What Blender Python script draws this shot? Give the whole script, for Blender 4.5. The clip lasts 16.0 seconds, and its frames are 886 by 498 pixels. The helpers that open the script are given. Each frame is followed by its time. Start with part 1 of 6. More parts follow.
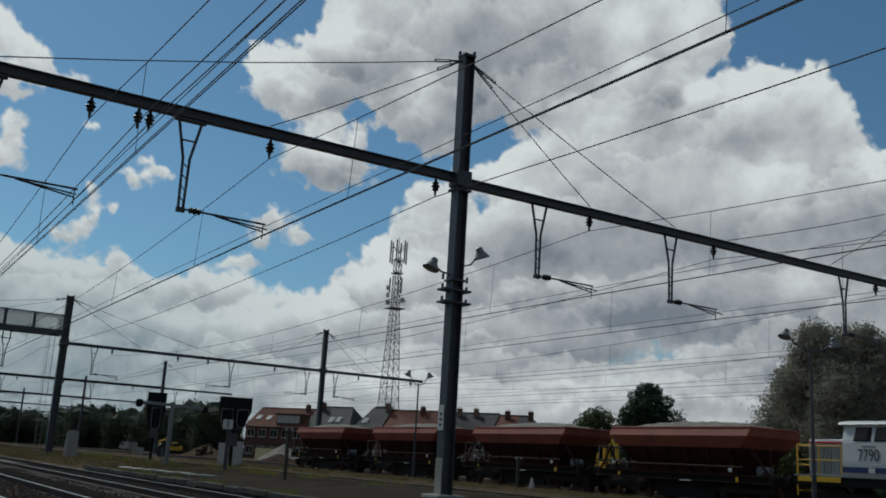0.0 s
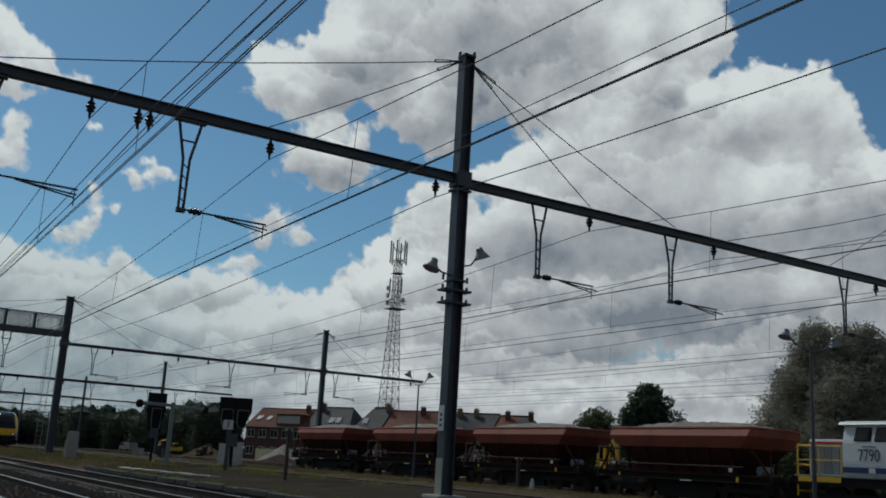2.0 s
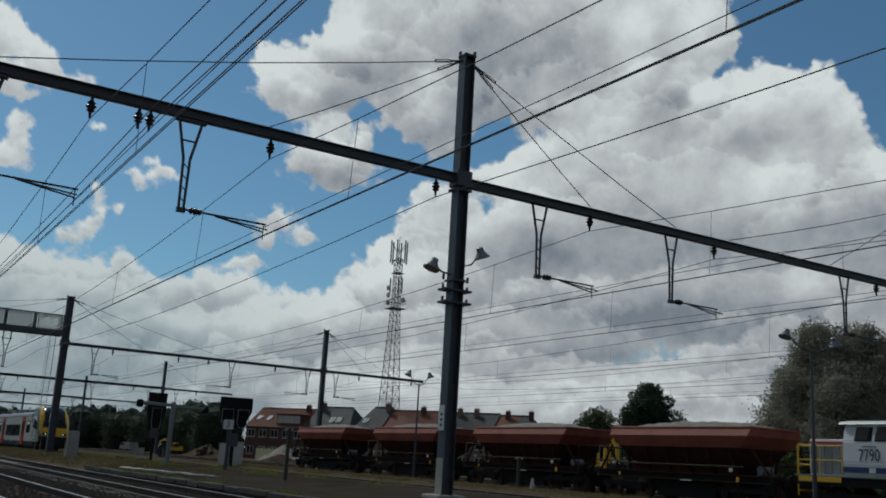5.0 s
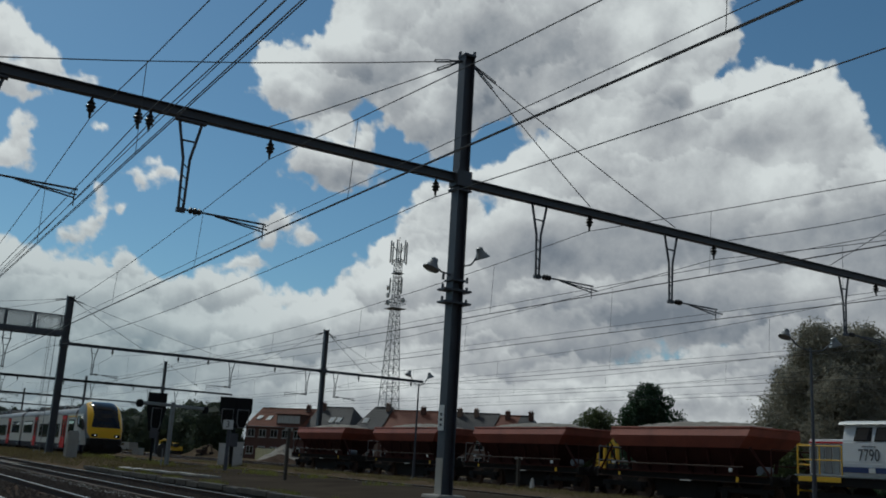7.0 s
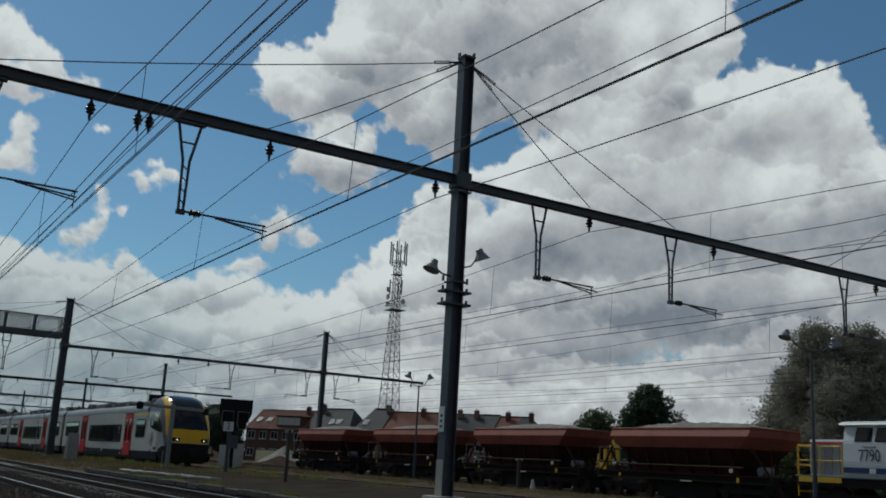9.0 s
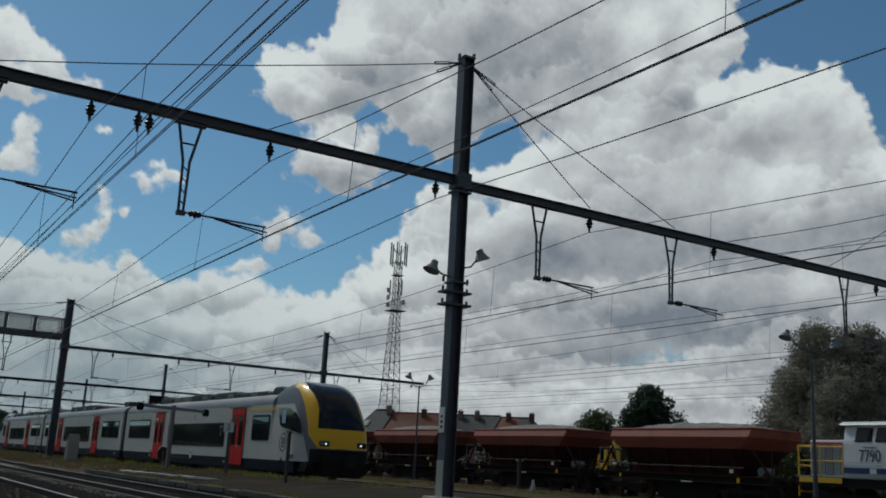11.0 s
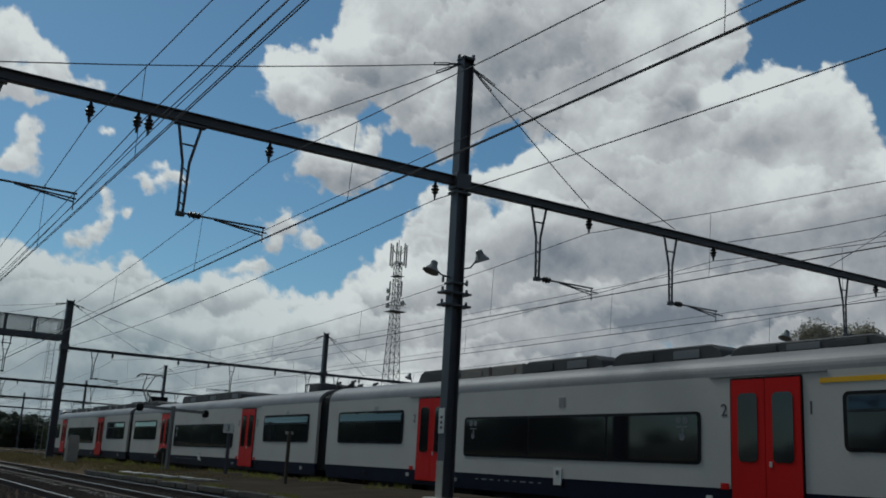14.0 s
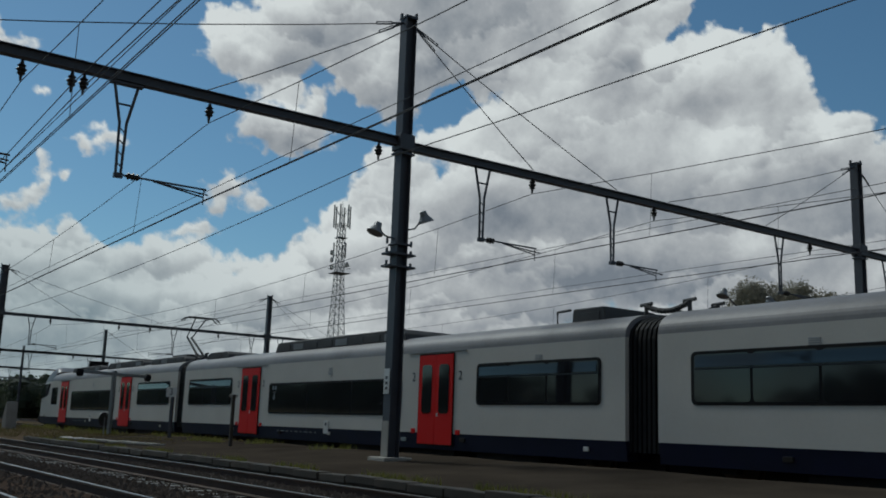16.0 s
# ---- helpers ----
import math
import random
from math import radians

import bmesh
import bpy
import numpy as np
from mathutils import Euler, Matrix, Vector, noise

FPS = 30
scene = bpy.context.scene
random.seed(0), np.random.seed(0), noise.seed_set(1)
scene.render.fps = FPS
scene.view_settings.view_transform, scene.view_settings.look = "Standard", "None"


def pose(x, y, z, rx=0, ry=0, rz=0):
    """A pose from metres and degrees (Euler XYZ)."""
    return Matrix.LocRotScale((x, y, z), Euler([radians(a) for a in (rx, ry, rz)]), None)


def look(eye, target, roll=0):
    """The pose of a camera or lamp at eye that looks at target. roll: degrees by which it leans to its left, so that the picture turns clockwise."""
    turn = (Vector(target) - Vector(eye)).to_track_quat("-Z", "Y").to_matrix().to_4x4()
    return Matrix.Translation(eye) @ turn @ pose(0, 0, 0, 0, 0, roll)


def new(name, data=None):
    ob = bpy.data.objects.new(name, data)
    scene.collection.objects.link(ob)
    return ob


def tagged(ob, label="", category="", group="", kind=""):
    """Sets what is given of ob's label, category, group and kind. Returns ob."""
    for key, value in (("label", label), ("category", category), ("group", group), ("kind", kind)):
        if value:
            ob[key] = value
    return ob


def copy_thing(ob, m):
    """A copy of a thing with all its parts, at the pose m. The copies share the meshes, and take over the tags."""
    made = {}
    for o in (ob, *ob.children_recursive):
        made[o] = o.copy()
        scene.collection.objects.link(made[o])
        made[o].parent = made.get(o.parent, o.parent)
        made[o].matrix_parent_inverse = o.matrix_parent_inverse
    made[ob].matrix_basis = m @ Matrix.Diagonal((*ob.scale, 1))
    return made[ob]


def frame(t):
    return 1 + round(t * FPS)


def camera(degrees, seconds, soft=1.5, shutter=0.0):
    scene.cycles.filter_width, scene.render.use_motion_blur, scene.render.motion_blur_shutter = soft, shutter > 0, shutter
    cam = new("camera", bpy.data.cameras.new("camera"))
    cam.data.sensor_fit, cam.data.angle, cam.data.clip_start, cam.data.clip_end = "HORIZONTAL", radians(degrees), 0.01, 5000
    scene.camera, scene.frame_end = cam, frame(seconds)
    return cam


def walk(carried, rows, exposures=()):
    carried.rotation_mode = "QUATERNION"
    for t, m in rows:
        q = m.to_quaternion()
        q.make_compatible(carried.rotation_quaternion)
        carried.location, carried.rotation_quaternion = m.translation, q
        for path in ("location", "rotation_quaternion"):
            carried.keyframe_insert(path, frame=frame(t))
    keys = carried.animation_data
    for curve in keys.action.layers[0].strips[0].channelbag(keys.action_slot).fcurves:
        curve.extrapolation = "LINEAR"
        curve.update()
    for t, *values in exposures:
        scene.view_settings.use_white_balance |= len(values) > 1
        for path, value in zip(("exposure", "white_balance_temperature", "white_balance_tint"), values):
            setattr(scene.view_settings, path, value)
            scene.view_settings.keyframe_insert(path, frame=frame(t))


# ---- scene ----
# The line runs along x; y points away from the viewer across the tracks; rail tops at z = 0.
EYE = Vector((0.0, 0.0, 0.95))
cam = camera(49.86, 16.0, soft=1.8)


def aim(yaw, pitch, roll):
    a, b = radians(yaw), radians(pitch)
    way = Vector((-math.sin(a) * math.cos(b), math.cos(a) * math.cos(b), math.sin(b)))
    return look(EYE, EYE + way, roll)


walk(cam, [(t, aim(*a)) for t, *a in (
    (0.0, 58.47, 12.66, 3.32), (2.0, 58.48, 12.68, 3.29), (4.0, 58.50, 12.67, 3.28), (6.5, 58.485, 12.66, 3.31),
    (7.5, 58.48, 12.68, 3.28), (8.0, 58.475, 12.62, 3.32), (8.5, 58.478, 12.71, 3.21), (9.0, 58.48, 12.75, 3.16),
    (11.5, 58.49, 12.81, 3.07), (12.5, 58.48, 12.86, 3.0), (13.0, 58.46, 12.84, 3.05), (15.5, 58.48, 12.84, 3.066),
    (15.6, 58.46, 12.84, 3.06), (15.7, 58.25, 12.83, 3.0), (15.8, 55.97, 12.32, 2.6), (15.9, 55.3, 12.0, 2.4),
    (16.0, 54.94, 10.65, 2.02))],
    exposures=((0.0, -0.09, 5900, 1.0), (16.0, -0.09, 5900, 1.0)))

# ---- daylight: broken cloud, sun behind and to the side ----
SUN_WAY = Vector((-0.66, -0.12, 0.74)).normalized()      # towards the sun
world = bpy.data.worlds.new("sky")
scene.world = world
world.use_nodes = True
wn, wl = world.node_tree.nodes, world.node_tree.links
wn.clear()
sky = wn.new("ShaderNodeTexSky")
sky.sky_type, sky.sun_disc = "NISHITA", False
sky.sun_elevation = math.asin(SUN_WAY.z)
sky.sun_rotation = math.atan2(SUN_WAY.x, SUN_WAY.y)
sky.air_density, sky.dust_density, sky.ozone_density = 1.0, 0.3, 1.5
back = wn.new("ShaderNodeBackground")
back.inputs[1].default_value = 0.06
wout = wn.new("ShaderNodeOutputWorld")
# outside the stretch of sky that the drifting clouds fill, the same broken cover goes on
way = wn.new("ShaderNodeTexCoord")
cover = wn.new("ShaderNodeTexNoise")
cover.inputs["Scale"].default_value, cover.inputs["Detail"].default_value = 3.2, 6
wl.new(way.outputs["Generated"], cover.inputs["Vector"])
thick = wn.new("ShaderNodeMapRange")
thick.inputs[1].default_value, thick.inputs[2].default_value = 0.42, 0.56
wl.new(cover.outputs[0], thick.inputs[0])
ahead = wn.new("ShaderNodeVectorMath")
ahead.operation = "DOT_PRODUCT"
ahead.inputs[1].default_value = (-0.85, 0.52, 0.0)
wl.new(way.outputs["Generated"], ahead.inputs[0])
open_part = wn.new("ShaderNodeMapRange")
open_part.inputs[1].default_value, open_part.inputs[2].default_value = 0.62, 0.5
wl.new(ahead.outputs["Value"], open_part.inputs[0])
share_of = wn.new("ShaderNodeMath")
share_of.operation = "MULTIPLY"
wl.new(thick.outputs[0], share_of.inputs[0])
wl.new(open_part.outputs[0], share_of.inputs[1])
grey = wn.new("ShaderNodeBackground")
grey.inputs[0].default_value, grey.inputs[1].default_value = (0.42, 0.39, 0.365, 1), 0.45
both = wn.new("ShaderNodeMixShader")
wl.new(share_of.outputs[0], both.inputs[0])
clear = wn.new("ShaderNodeMix")
clear.data_type, clear.blend_type = "RGBA", "MULTIPLY"
clear.inputs[0].default_value = 1.0
clear.inputs[7].default_value = (0.80, 1.0, 1.03, 1)
wl.new(sky.outputs[0], clear.inputs[6])
wl.new(clear.outputs[2], back.inputs[0])
wl.new(back.outputs[0], both.inputs[1])
wl.new(grey.outputs[0], both.inputs[2])
wl.new(both.outputs[0], wout.inputs[0])

sun_data = bpy.data.lights.new("sun", "SUN")
sun_data.energy, sun_data.angle, sun_data.color = 1.5, radians(10), (1.0, 0.95, 0.87)
sun = new("sun", sun_data)
sun.matrix_world = look(SUN_WAY * 50, (0, 0, 0))


# ---- materials ----
def material(name, base, rough=0.6, metal=0.0, second=None, scale=3.0, fine=40.0, bump=0.15, mix=0.5, island=0.0, coat=0.0,
             stretch=(1, 1, 1), dist=0.01, spec=0.5):
    m = bpy.data.materials.new(name)
    m.use_nodes = True
    n, l = m.node_tree.nodes, m.node_tree.links
    b = n["Principled BSDF"]
    b.inputs["Roughness"].default_value = rough
    b.inputs["Metallic"].default_value = metal
    b.inputs["Coat Weight"].default_value = coat
    b.inputs["Specular IOR Level"].default_value = spec
    second = second or tuple(c * 0.6 for c in base)
    tc = n.new("ShaderNodeTexCoord")
    mp = n.new("ShaderNodeMapping")
    mp.inputs["Scale"].default_value = stretch
    l.new(tc.outputs["Object"], mp.inputs[0])
    big, small = n.new("ShaderNodeTexNoise"), n.new("ShaderNodeTexNoise")
    for tex, s, d in ((big, scale, 6), (small, fine, 4)):
        tex.inputs["Scale"].default_value, tex.inputs["Detail"].default_value = s, d
        l.new(mp.outputs[0], tex.inputs["Vector"])
    add = n.new("ShaderNodeMath")
    add.operation = "MULTIPLY_ADD"
    add.inputs[1].default_value = 0.35
    l.new(small.outputs[0], add.inputs[0])
    l.new(big.outputs[0], add.inputs[2])
    ramp = n.new("ShaderNodeMapRange")
    ramp.inputs[1].default_value, ramp.inputs[2].default_value = 0.45, 0.9
    ramp.inputs[4].default_value = mix
    l.new(add.outputs[0], ramp.inputs[0])
    col = n.new("ShaderNodeMix")
    col.data_type = "RGBA"
    col.inputs[6].default_value, col.inputs[7].default_value = (*base, 1), (*second, 1)
    l.new(ramp.outputs[0], col.inputs[0])
    last = col.outputs[2]
    if island:
        geo = n.new("ShaderNodeNewGeometry")
        inf = n.new("ShaderNodeObjectInfo")
        s = n.new("ShaderNodeMath")
        s.operation = "ADD"
        l.new(geo.outputs["Random Per Island"], s.inputs[0])
        l.new(inf.outputs["Random"], s.inputs[1])
        v = n.new("ShaderNodeMapRange")
        v.inputs[2].default_value = 2.0
        v.inputs[3].default_value, v.inputs[4].default_value = 1 - island, 1 + island
        l.new(s.outputs[0], v.inputs[0])
        h = n.new("ShaderNodeHueSaturation")
        l.new(last, h.inputs["Color"])
        l.new(v.outputs[0], h.inputs["Value"])
        last = h.outputs[0]
    l.new(last, b.inputs["Base Color"])
    if bump:
        bp = n.new("ShaderNodeBump")
        bp.inputs["Strength"].default_value, bp.inputs["Distance"].default_value = bump, dist
        l.new(small.outputs[0], bp.inputs["Height"])
        l.new(bp.outputs[0], b.inputs["Normal"])
    return m


def glow(name, colour, strength):
    m = bpy.data.materials.new(name)
    m.use_nodes = True
    b = m.node_tree.nodes["Principled BSDF"]
    b.inputs["Base Color"].default_value = (*colour, 1)
    b.inputs["Emission Color"].default_value = (*colour, 1)
    b.inputs["Emission Strength"].default_value = strength
    return m


STEEL = material("grey_painted_steel", (0.078, 0.082, 0.098), 0.5, 0.0, (0.042, 0.043, 0.05), 2.0, 30, 0.1)
WIRE = material("dark_copper_wire", (0.10, 0.098, 0.10), 0.6, 0.3, bump=0)
IRON = material("dark_insulator", (0.035, 0.032, 0.03), 0.45, 0.0)
GALV = material("weathered_galvanised_steel", (0.30, 0.31, 0.31), 0.5, 0.6, (0.16, 0.16, 0.16), 3, 40)
CONCRETE = material("weathered_concrete", (0.42, 0.40, 0.36), 0.9, 0, (0.24, 0.23, 0.20), 2.5, 60, 0.35)
PALE = material("pale_concrete", (0.62, 0.61, 0.58), 0.85, 0, (0.42, 0.41, 0.38), 3, 50, 0.2)
BALLAST = material("brown_ballast", (0.115, 0.082, 0.064), 1.0, 0, (0.042, 0.031, 0.025), 1.2, 18, 1.0, 0.8, dist=0.05, spec=0.0)
PALE_BALLAST = material("pale_grey_ballast", (0.28, 0.25, 0.215), 0.95, 0, (0.11, 0.095, 0.08), 2.5, 16, 1.0, 1.0, dist=0.06, spec=0.0)
STONE = material("ballast_stone", (0.105, 0.085, 0.07), 0.95, 0, (0.05, 0.04, 0.034), 8, 60, 0.3, island=0.5, spec=0.05)
EARTH = material("dry_grassy_earth", (0.145, 0.108, 0.072), 1.0, 0, (0.078, 0.06, 0.042), 0.6, 9, 0.6, 0.9, dist=0.06, spec=0.0)
GRASS = material("dry_grass", (0.22, 0.175, 0.085), 0.8, 0, (0.13, 0.118, 0.05), 1.5, 20, 0, 0.8, island=0.4, spec=0.2)
WEED = material("green_weeds", (0.24, 0.23, 0.055), 0.8, 0, (0.10, 0.125, 0.03), 3, 20, 0, 0.8, island=0.4)
RAIL_TOP = material("polished_rail", (0.36, 0.34, 0.31), 0.42, 0.8, (0.2, 0.17, 0.14), 1, 30, 0.05)
RUST = material("rusty_steel", (0.075, 0.045, 0.032), 0.85, 0.0, (0.035, 0.022, 0.017), 4, 60, 0.3)
CINDER = material("dark_cinder_surface", (0.082, 0.067, 0.052), 1.0, 0, (0.042, 0.035, 0.028), 0.5, 26, 0.7, 0.9, dist=0.03, spec=0.0)
SLEEPER = material("grey_sleeper", (0.30, 0.285, 0.26), 0.9, 0, (0.16, 0.145, 0.13), 3, 40, 0.3, island=0.25)
EDGE = material("dark_weathered_edge_stone", (0.075, 0.062, 0.049), 0.9, 0, (0.04, 0.037, 0.03), 1.5, 40, 0.4, 0.9, island=0.3)
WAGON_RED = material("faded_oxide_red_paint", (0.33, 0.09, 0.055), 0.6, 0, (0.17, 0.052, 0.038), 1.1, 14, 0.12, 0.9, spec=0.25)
# darker copy of WAGON_RED: the shade on the lower wagon is put into its colour
WAGON_SHADED = material("shaded_oxide_red_paint", (0.06, 0.02, 0.016), 0.8, 0, (0.022, 0.011, 0.01), 2, 25, 0.2, spec=0.1)
BLACK = material("grimy_black_metal", (0.018, 0.017, 0.017), 0.7, 0.0, (0.035, 0.028, 0.024), 3, 40, 0.2, spec=0.15)
LOAD = material("grey_ballast_load", (0.40, 0.365, 0.31), 0.95, 0, (0.2, 0.175, 0.145), 3, 22, 1.0, 0.9, dist=0.06)
TRAIN_WHITE = material("light_grey_train_paint", (0.63, 0.61, 0.56), 0.5, 0, (0.54, 0.52, 0.475), 0.7, 12, 0.02, 0.7, spec=0.15)
TRAIN_GREY = material("mid_grey_train_paint", (0.22, 0.23, 0.24), 0.55, 0, (0.16, 0.165, 0.17), 0.8, 14, 0.03, spec=0.2)
TRAIN_ROOF = material("pale_grey_roof_paint", (0.30, 0.295, 0.30), 0.5, 0, (0.2, 0.195, 0.195), 0.8, 10, 0.03, 0.8, spec=0.25)
CAB_GREY = material("mid_grey_cab_paint", (0.185, 0.185, 0.19), 0.42, 0, (0.155, 0.155, 0.16), 0.8, 14, 0.02, spec=0.3)
TRAIN_RED = material("bright_red_door_paint", (0.64, 0.009, 0.008), 0.5, 0, (0.56, 0.009, 0.008), 1.5, 20, 0.02, spec=0.15)
TRAIN_BLUE = material("dark_blue_paint", (0.008, 0.009, 0.036), 0.5, 0, (0.007, 0.007, 0.013), 1.5, 20, 0.05, spec=0.3)
TRAIN_YELLOW = material("warm_yellow_paint", (0.92, 0.51, 0.009), 0.42, 0, (0.85, 0.46, 0.009), 1.2, 18, 0.02, coat=0.08, spec=0.3)
ROOF_GEAR = material("dusty_dark_roof_gear", (0.05, 0.05, 0.052), 0.7, 0, (0.09, 0.088, 0.085), 2, 30, 0.2)
RUBBER = material("black_rubber_bellows", (0.012, 0.012, 0.013), 0.7, 0, (0.02, 0.02, 0.02), 3, 20, 0.1, spec=0.15)
GLASS = material("dark_tinted_glass", (0.012, 0.013, 0.016), 0.06, 0, (0.016, 0.017, 0.02), 0.4, 3, 0.0)
GLASS.node_tree.nodes["Principled BSDF"].inputs["IOR"].default_value = 1.6
SCREEN = material("dark_windscreen_glass", (0.01, 0.011, 0.013), 0.1, 0, (0.014, 0.014, 0.016), 0.4, 3, 0.0, spec=0.4)
YELLOW = material("safety_yellow_paint", (0.82, 0.50, 0.02), 0.5, 0, (0.5, 0.28, 0.02), 3, 30, 0.1)
LOCO_WHITE = material("pale_grey_loco_paint", (0.80, 0.81, 0.82), 0.4, 0, (0.66, 0.67, 0.67), 1.2, 20, 0.03)
LOCO_BLUE = material("blue_stripe_paint", (0.03, 0.05, 0.16), 0.45, 0, (0.02, 0.03, 0.1), 2, 30, 0.03)
TEXT_GREY = material("dark_grey_lettering", (0.07, 0.075, 0.08), 0.6, 0, bump=0)
WHITE_SIGN = material("white_enamel", (0.72, 0.72, 0.70), 0.45, 0, (0.55, 0.54, 0.5), 4, 40, 0.05)
SIGNAL_BLACK = material("matt_black_signal_plate", (0.012, 0.013, 0.015), 0.75, 0, (0.02, 0.02, 0.02), 3, 30, 0.05, spec=0.15)
BRICK = material("brown_brick", (0.13, 0.068, 0.052), 0.9, 0, (0.085, 0.047, 0.038), 1.5, 14, 0.3)
BRICK_PALE = material("pale_brick", (0.24, 0.17, 0.13), 0.9, 0, (0.16, 0.11, 0.085), 1.5, 14, 0.3)
TILE_RED = material("orange_red_roof_tiles", (0.24, 0.085, 0.05), 0.8, 0, (0.15, 0.06, 0.04), 0.6, 10, 0.4, island=0.1)
TILE_BROWN = material("weathered_red_brown_roof_tiles", (0.21, 0.092, 0.062), 0.85, 0, (0.15, 0.065, 0.045), 0.6, 10, 0.4, island=0.1, spec=0.2)
TILE_DARK = material("dark_slate_roof_tiles", (0.075, 0.07, 0.07), 0.75, 0, (0.045, 0.043, 0.045), 0.6, 10, 0.4, island=0.1)
WINDOW_FRAME = material("white_window_frame", (0.6, 0.59, 0.56), 0.5, 0, bump=0)
BARK = material("tree_bark", (0.10, 0.08, 0.06), 0.95, 0, (0.05, 0.04, 0.03), 4, 30, 0.6)
LEAF_WILLOW = material("grey_green_leaves", (0.34, 0.32, 0.25), 0.7, 0, (0.24, 0.225, 0.175), 0.4, 3, 0, 0.9, island=0.25, spec=0.2)
LEAF_DARK = material("dark_green_leaves", (0.045, 0.085, 0.04), 0.6, 0, (0.024, 0.05, 0.023), 0.5, 3, 0, 0.8, island=0.45)
LEAF_MID = material("mid_green_leaves", (0.115, 0.145, 0.055), 0.6, 0, (0.06, 0.085, 0.03), 0.5, 3, 0, 0.8, island=0.45)
LEAF_FAR = material("far_wood_leaves", (0.085, 0.11, 0.062), 0.8, 0, (0.05, 0.07, 0.04), 0.2, 2, 0, 0.8, island=0.4)
for leaf in (LEAF_WILLOW, LEAF_DARK, LEAF_MID, LEAF_FAR, GRASS, WEED):
    ln, ll = leaf.node_tree.nodes, leaf.node_tree.links
    skin, last = ln["Principled BSDF"], ln["Material Output"]
    through_leaf, blend = ln.new("ShaderNodeBsdfTranslucent"), ln.new("ShaderNodeMixShader")
    blend.inputs[0].default_value = 0.4
    ll.new(skin.inputs["Base Color"].links[0].from_socket, through_leaf.inputs[0])
    ll.new(skin.outputs[0], blend.inputs[1])
    ll.new(through_leaf.outputs[0], blend.inputs[2])
    ll.new(blend.outputs[0], last.inputs[0])
LAMP_WHITE = glow("headlamp_glass", (1.0, 0.97, 0.9), 0.7)


# ---- mesh helpers ----
def part(name, bm, mat, parent=None, label=""):
    me = bpy.data.meshes.new(name)
    bm.to_mesh(me)
    bm.free()
    me.materials.append(mat)
    ob = new(name, me)
    if parent:
        ob.parent = parent
    return tagged(ob, label)


def share(name, me, parent, m):
    ob = new(name, me)
    ob.parent = parent
    ob.matrix_local = m
    return ob


def thing(name, x=0, y=0, z=0, rz=0, **tags):
    ob = new(name)
    ob.empty_display_size = 0.2
    ob.matrix_world = pose(x, y, z, 0, 0, rz)
    return tagged(ob, **tags)


def box(bm, c, s, bevel=0.0, turn=None):
    m = Matrix.Translation(c) @ (turn or Matrix.Identity(4)) @ Matrix.Diagonal((*s, 1))
    made = bmesh.ops.create_cube(bm, size=1, matrix=m)["verts"]
    if bevel:
        edges = {e for v in made for e in v.link_edges}
        bmesh.ops.bevel(bm, geom=list(edges), offset=bevel, segments=2, affect="EDGES", profile=0.6)
    return bm


def boxes(*items):
    bm = bmesh.new()
    for it in items:
        box(bm, *it)
    return bm


def tube(bm, p, q, r, r2=None, n=8):
    p, q = Vector(p), Vector(q)
    d = q - p
    m = Matrix.Translation((p + q) / 2) @ d.to_track_quat("Z", "Y").to_matrix().to_4x4()
    bmesh.ops.create_cone(bm, cap_ends=True, segments=n, radius1=r, radius2=r if r2 is None else r2, depth=d.length, matrix=m)
    return bm


def path(bm, pts, r, n=5):
    """A round wire along points."""
    pts = [Vector(p) for p in pts]
    rings = []
    for i, p in enumerate(pts):
        d = (pts[min(i + 1, len(pts) - 1)] - pts[max(i - 1, 0)]).normalized()
        u = d.cross(Vector((0, 0, 1)))
        u = u.normalized() if u.length > 1e-3 else Vector((1, 0, 0))
        v = d.cross(u)
        rings.append([bm.verts.new(p + r * (math.cos(a) * u + math.sin(a) * v)) for a in (2 * math.pi * k / n for k in range(n))])
    for a, b in zip(rings, rings[1:]):
        for k in range(n):
            bm.faces.new((a[k], a[(k + 1) % n], b[(k + 1) % n], b[k]))
    bm.faces.new(rings[0][::-1])
    bm.faces.new(rings[-1])
    return bm


def prism(bm, profile, a, b, axis="x"):
    """An outline swept from a to b along x (outline in y, z) or y (outline in x, z)."""
    def at(p, s):
        return (s, *p) if axis == "x" else (p[0], s, p[1])
    va, vb = [bm.verts.new(at(p, a)) for p in profile], [bm.verts.new(at(p, b)) for p in profile]
    n = len(profile)
    for i in range(n):
        bm.faces.new((va[i], va[(i + 1) % n], vb[(i + 1) % n], vb[i]))
    bm.faces.new(va[::-1])
    bm.faces.new(vb)
    bmesh.ops.recalc_face_normals(bm, faces=bm.faces)
    return bm


def lathe(bm, centre, rows, n=12, axis="z"):
    """A turned body: rows of (radius, height)."""
    c = Vector(centre)
    rings = []
    for r, h in rows:
        ring = []
        for k in range(n):
            a = 2 * math.pi * k / n
            p = Vector((r * math.cos(a), r * math.sin(a), h))
            if axis == "y":
                p = Vector((p.x, p.z, p.y))
            ring.append(bm.verts.new(c + p))
        rings.append(ring)
    for a, b in zip(rings, rings[1:]):
        for k in range(n):
            bm.faces.new((a[k], a[(k + 1) % n], b[(k + 1) % n], b[k]))
    bm.faces.new(rings[0][::-1])
    bm.faces.new(rings[-1])
    bmesh.ops.recalc_face_normals(bm, faces=bm.faces)
    return bm


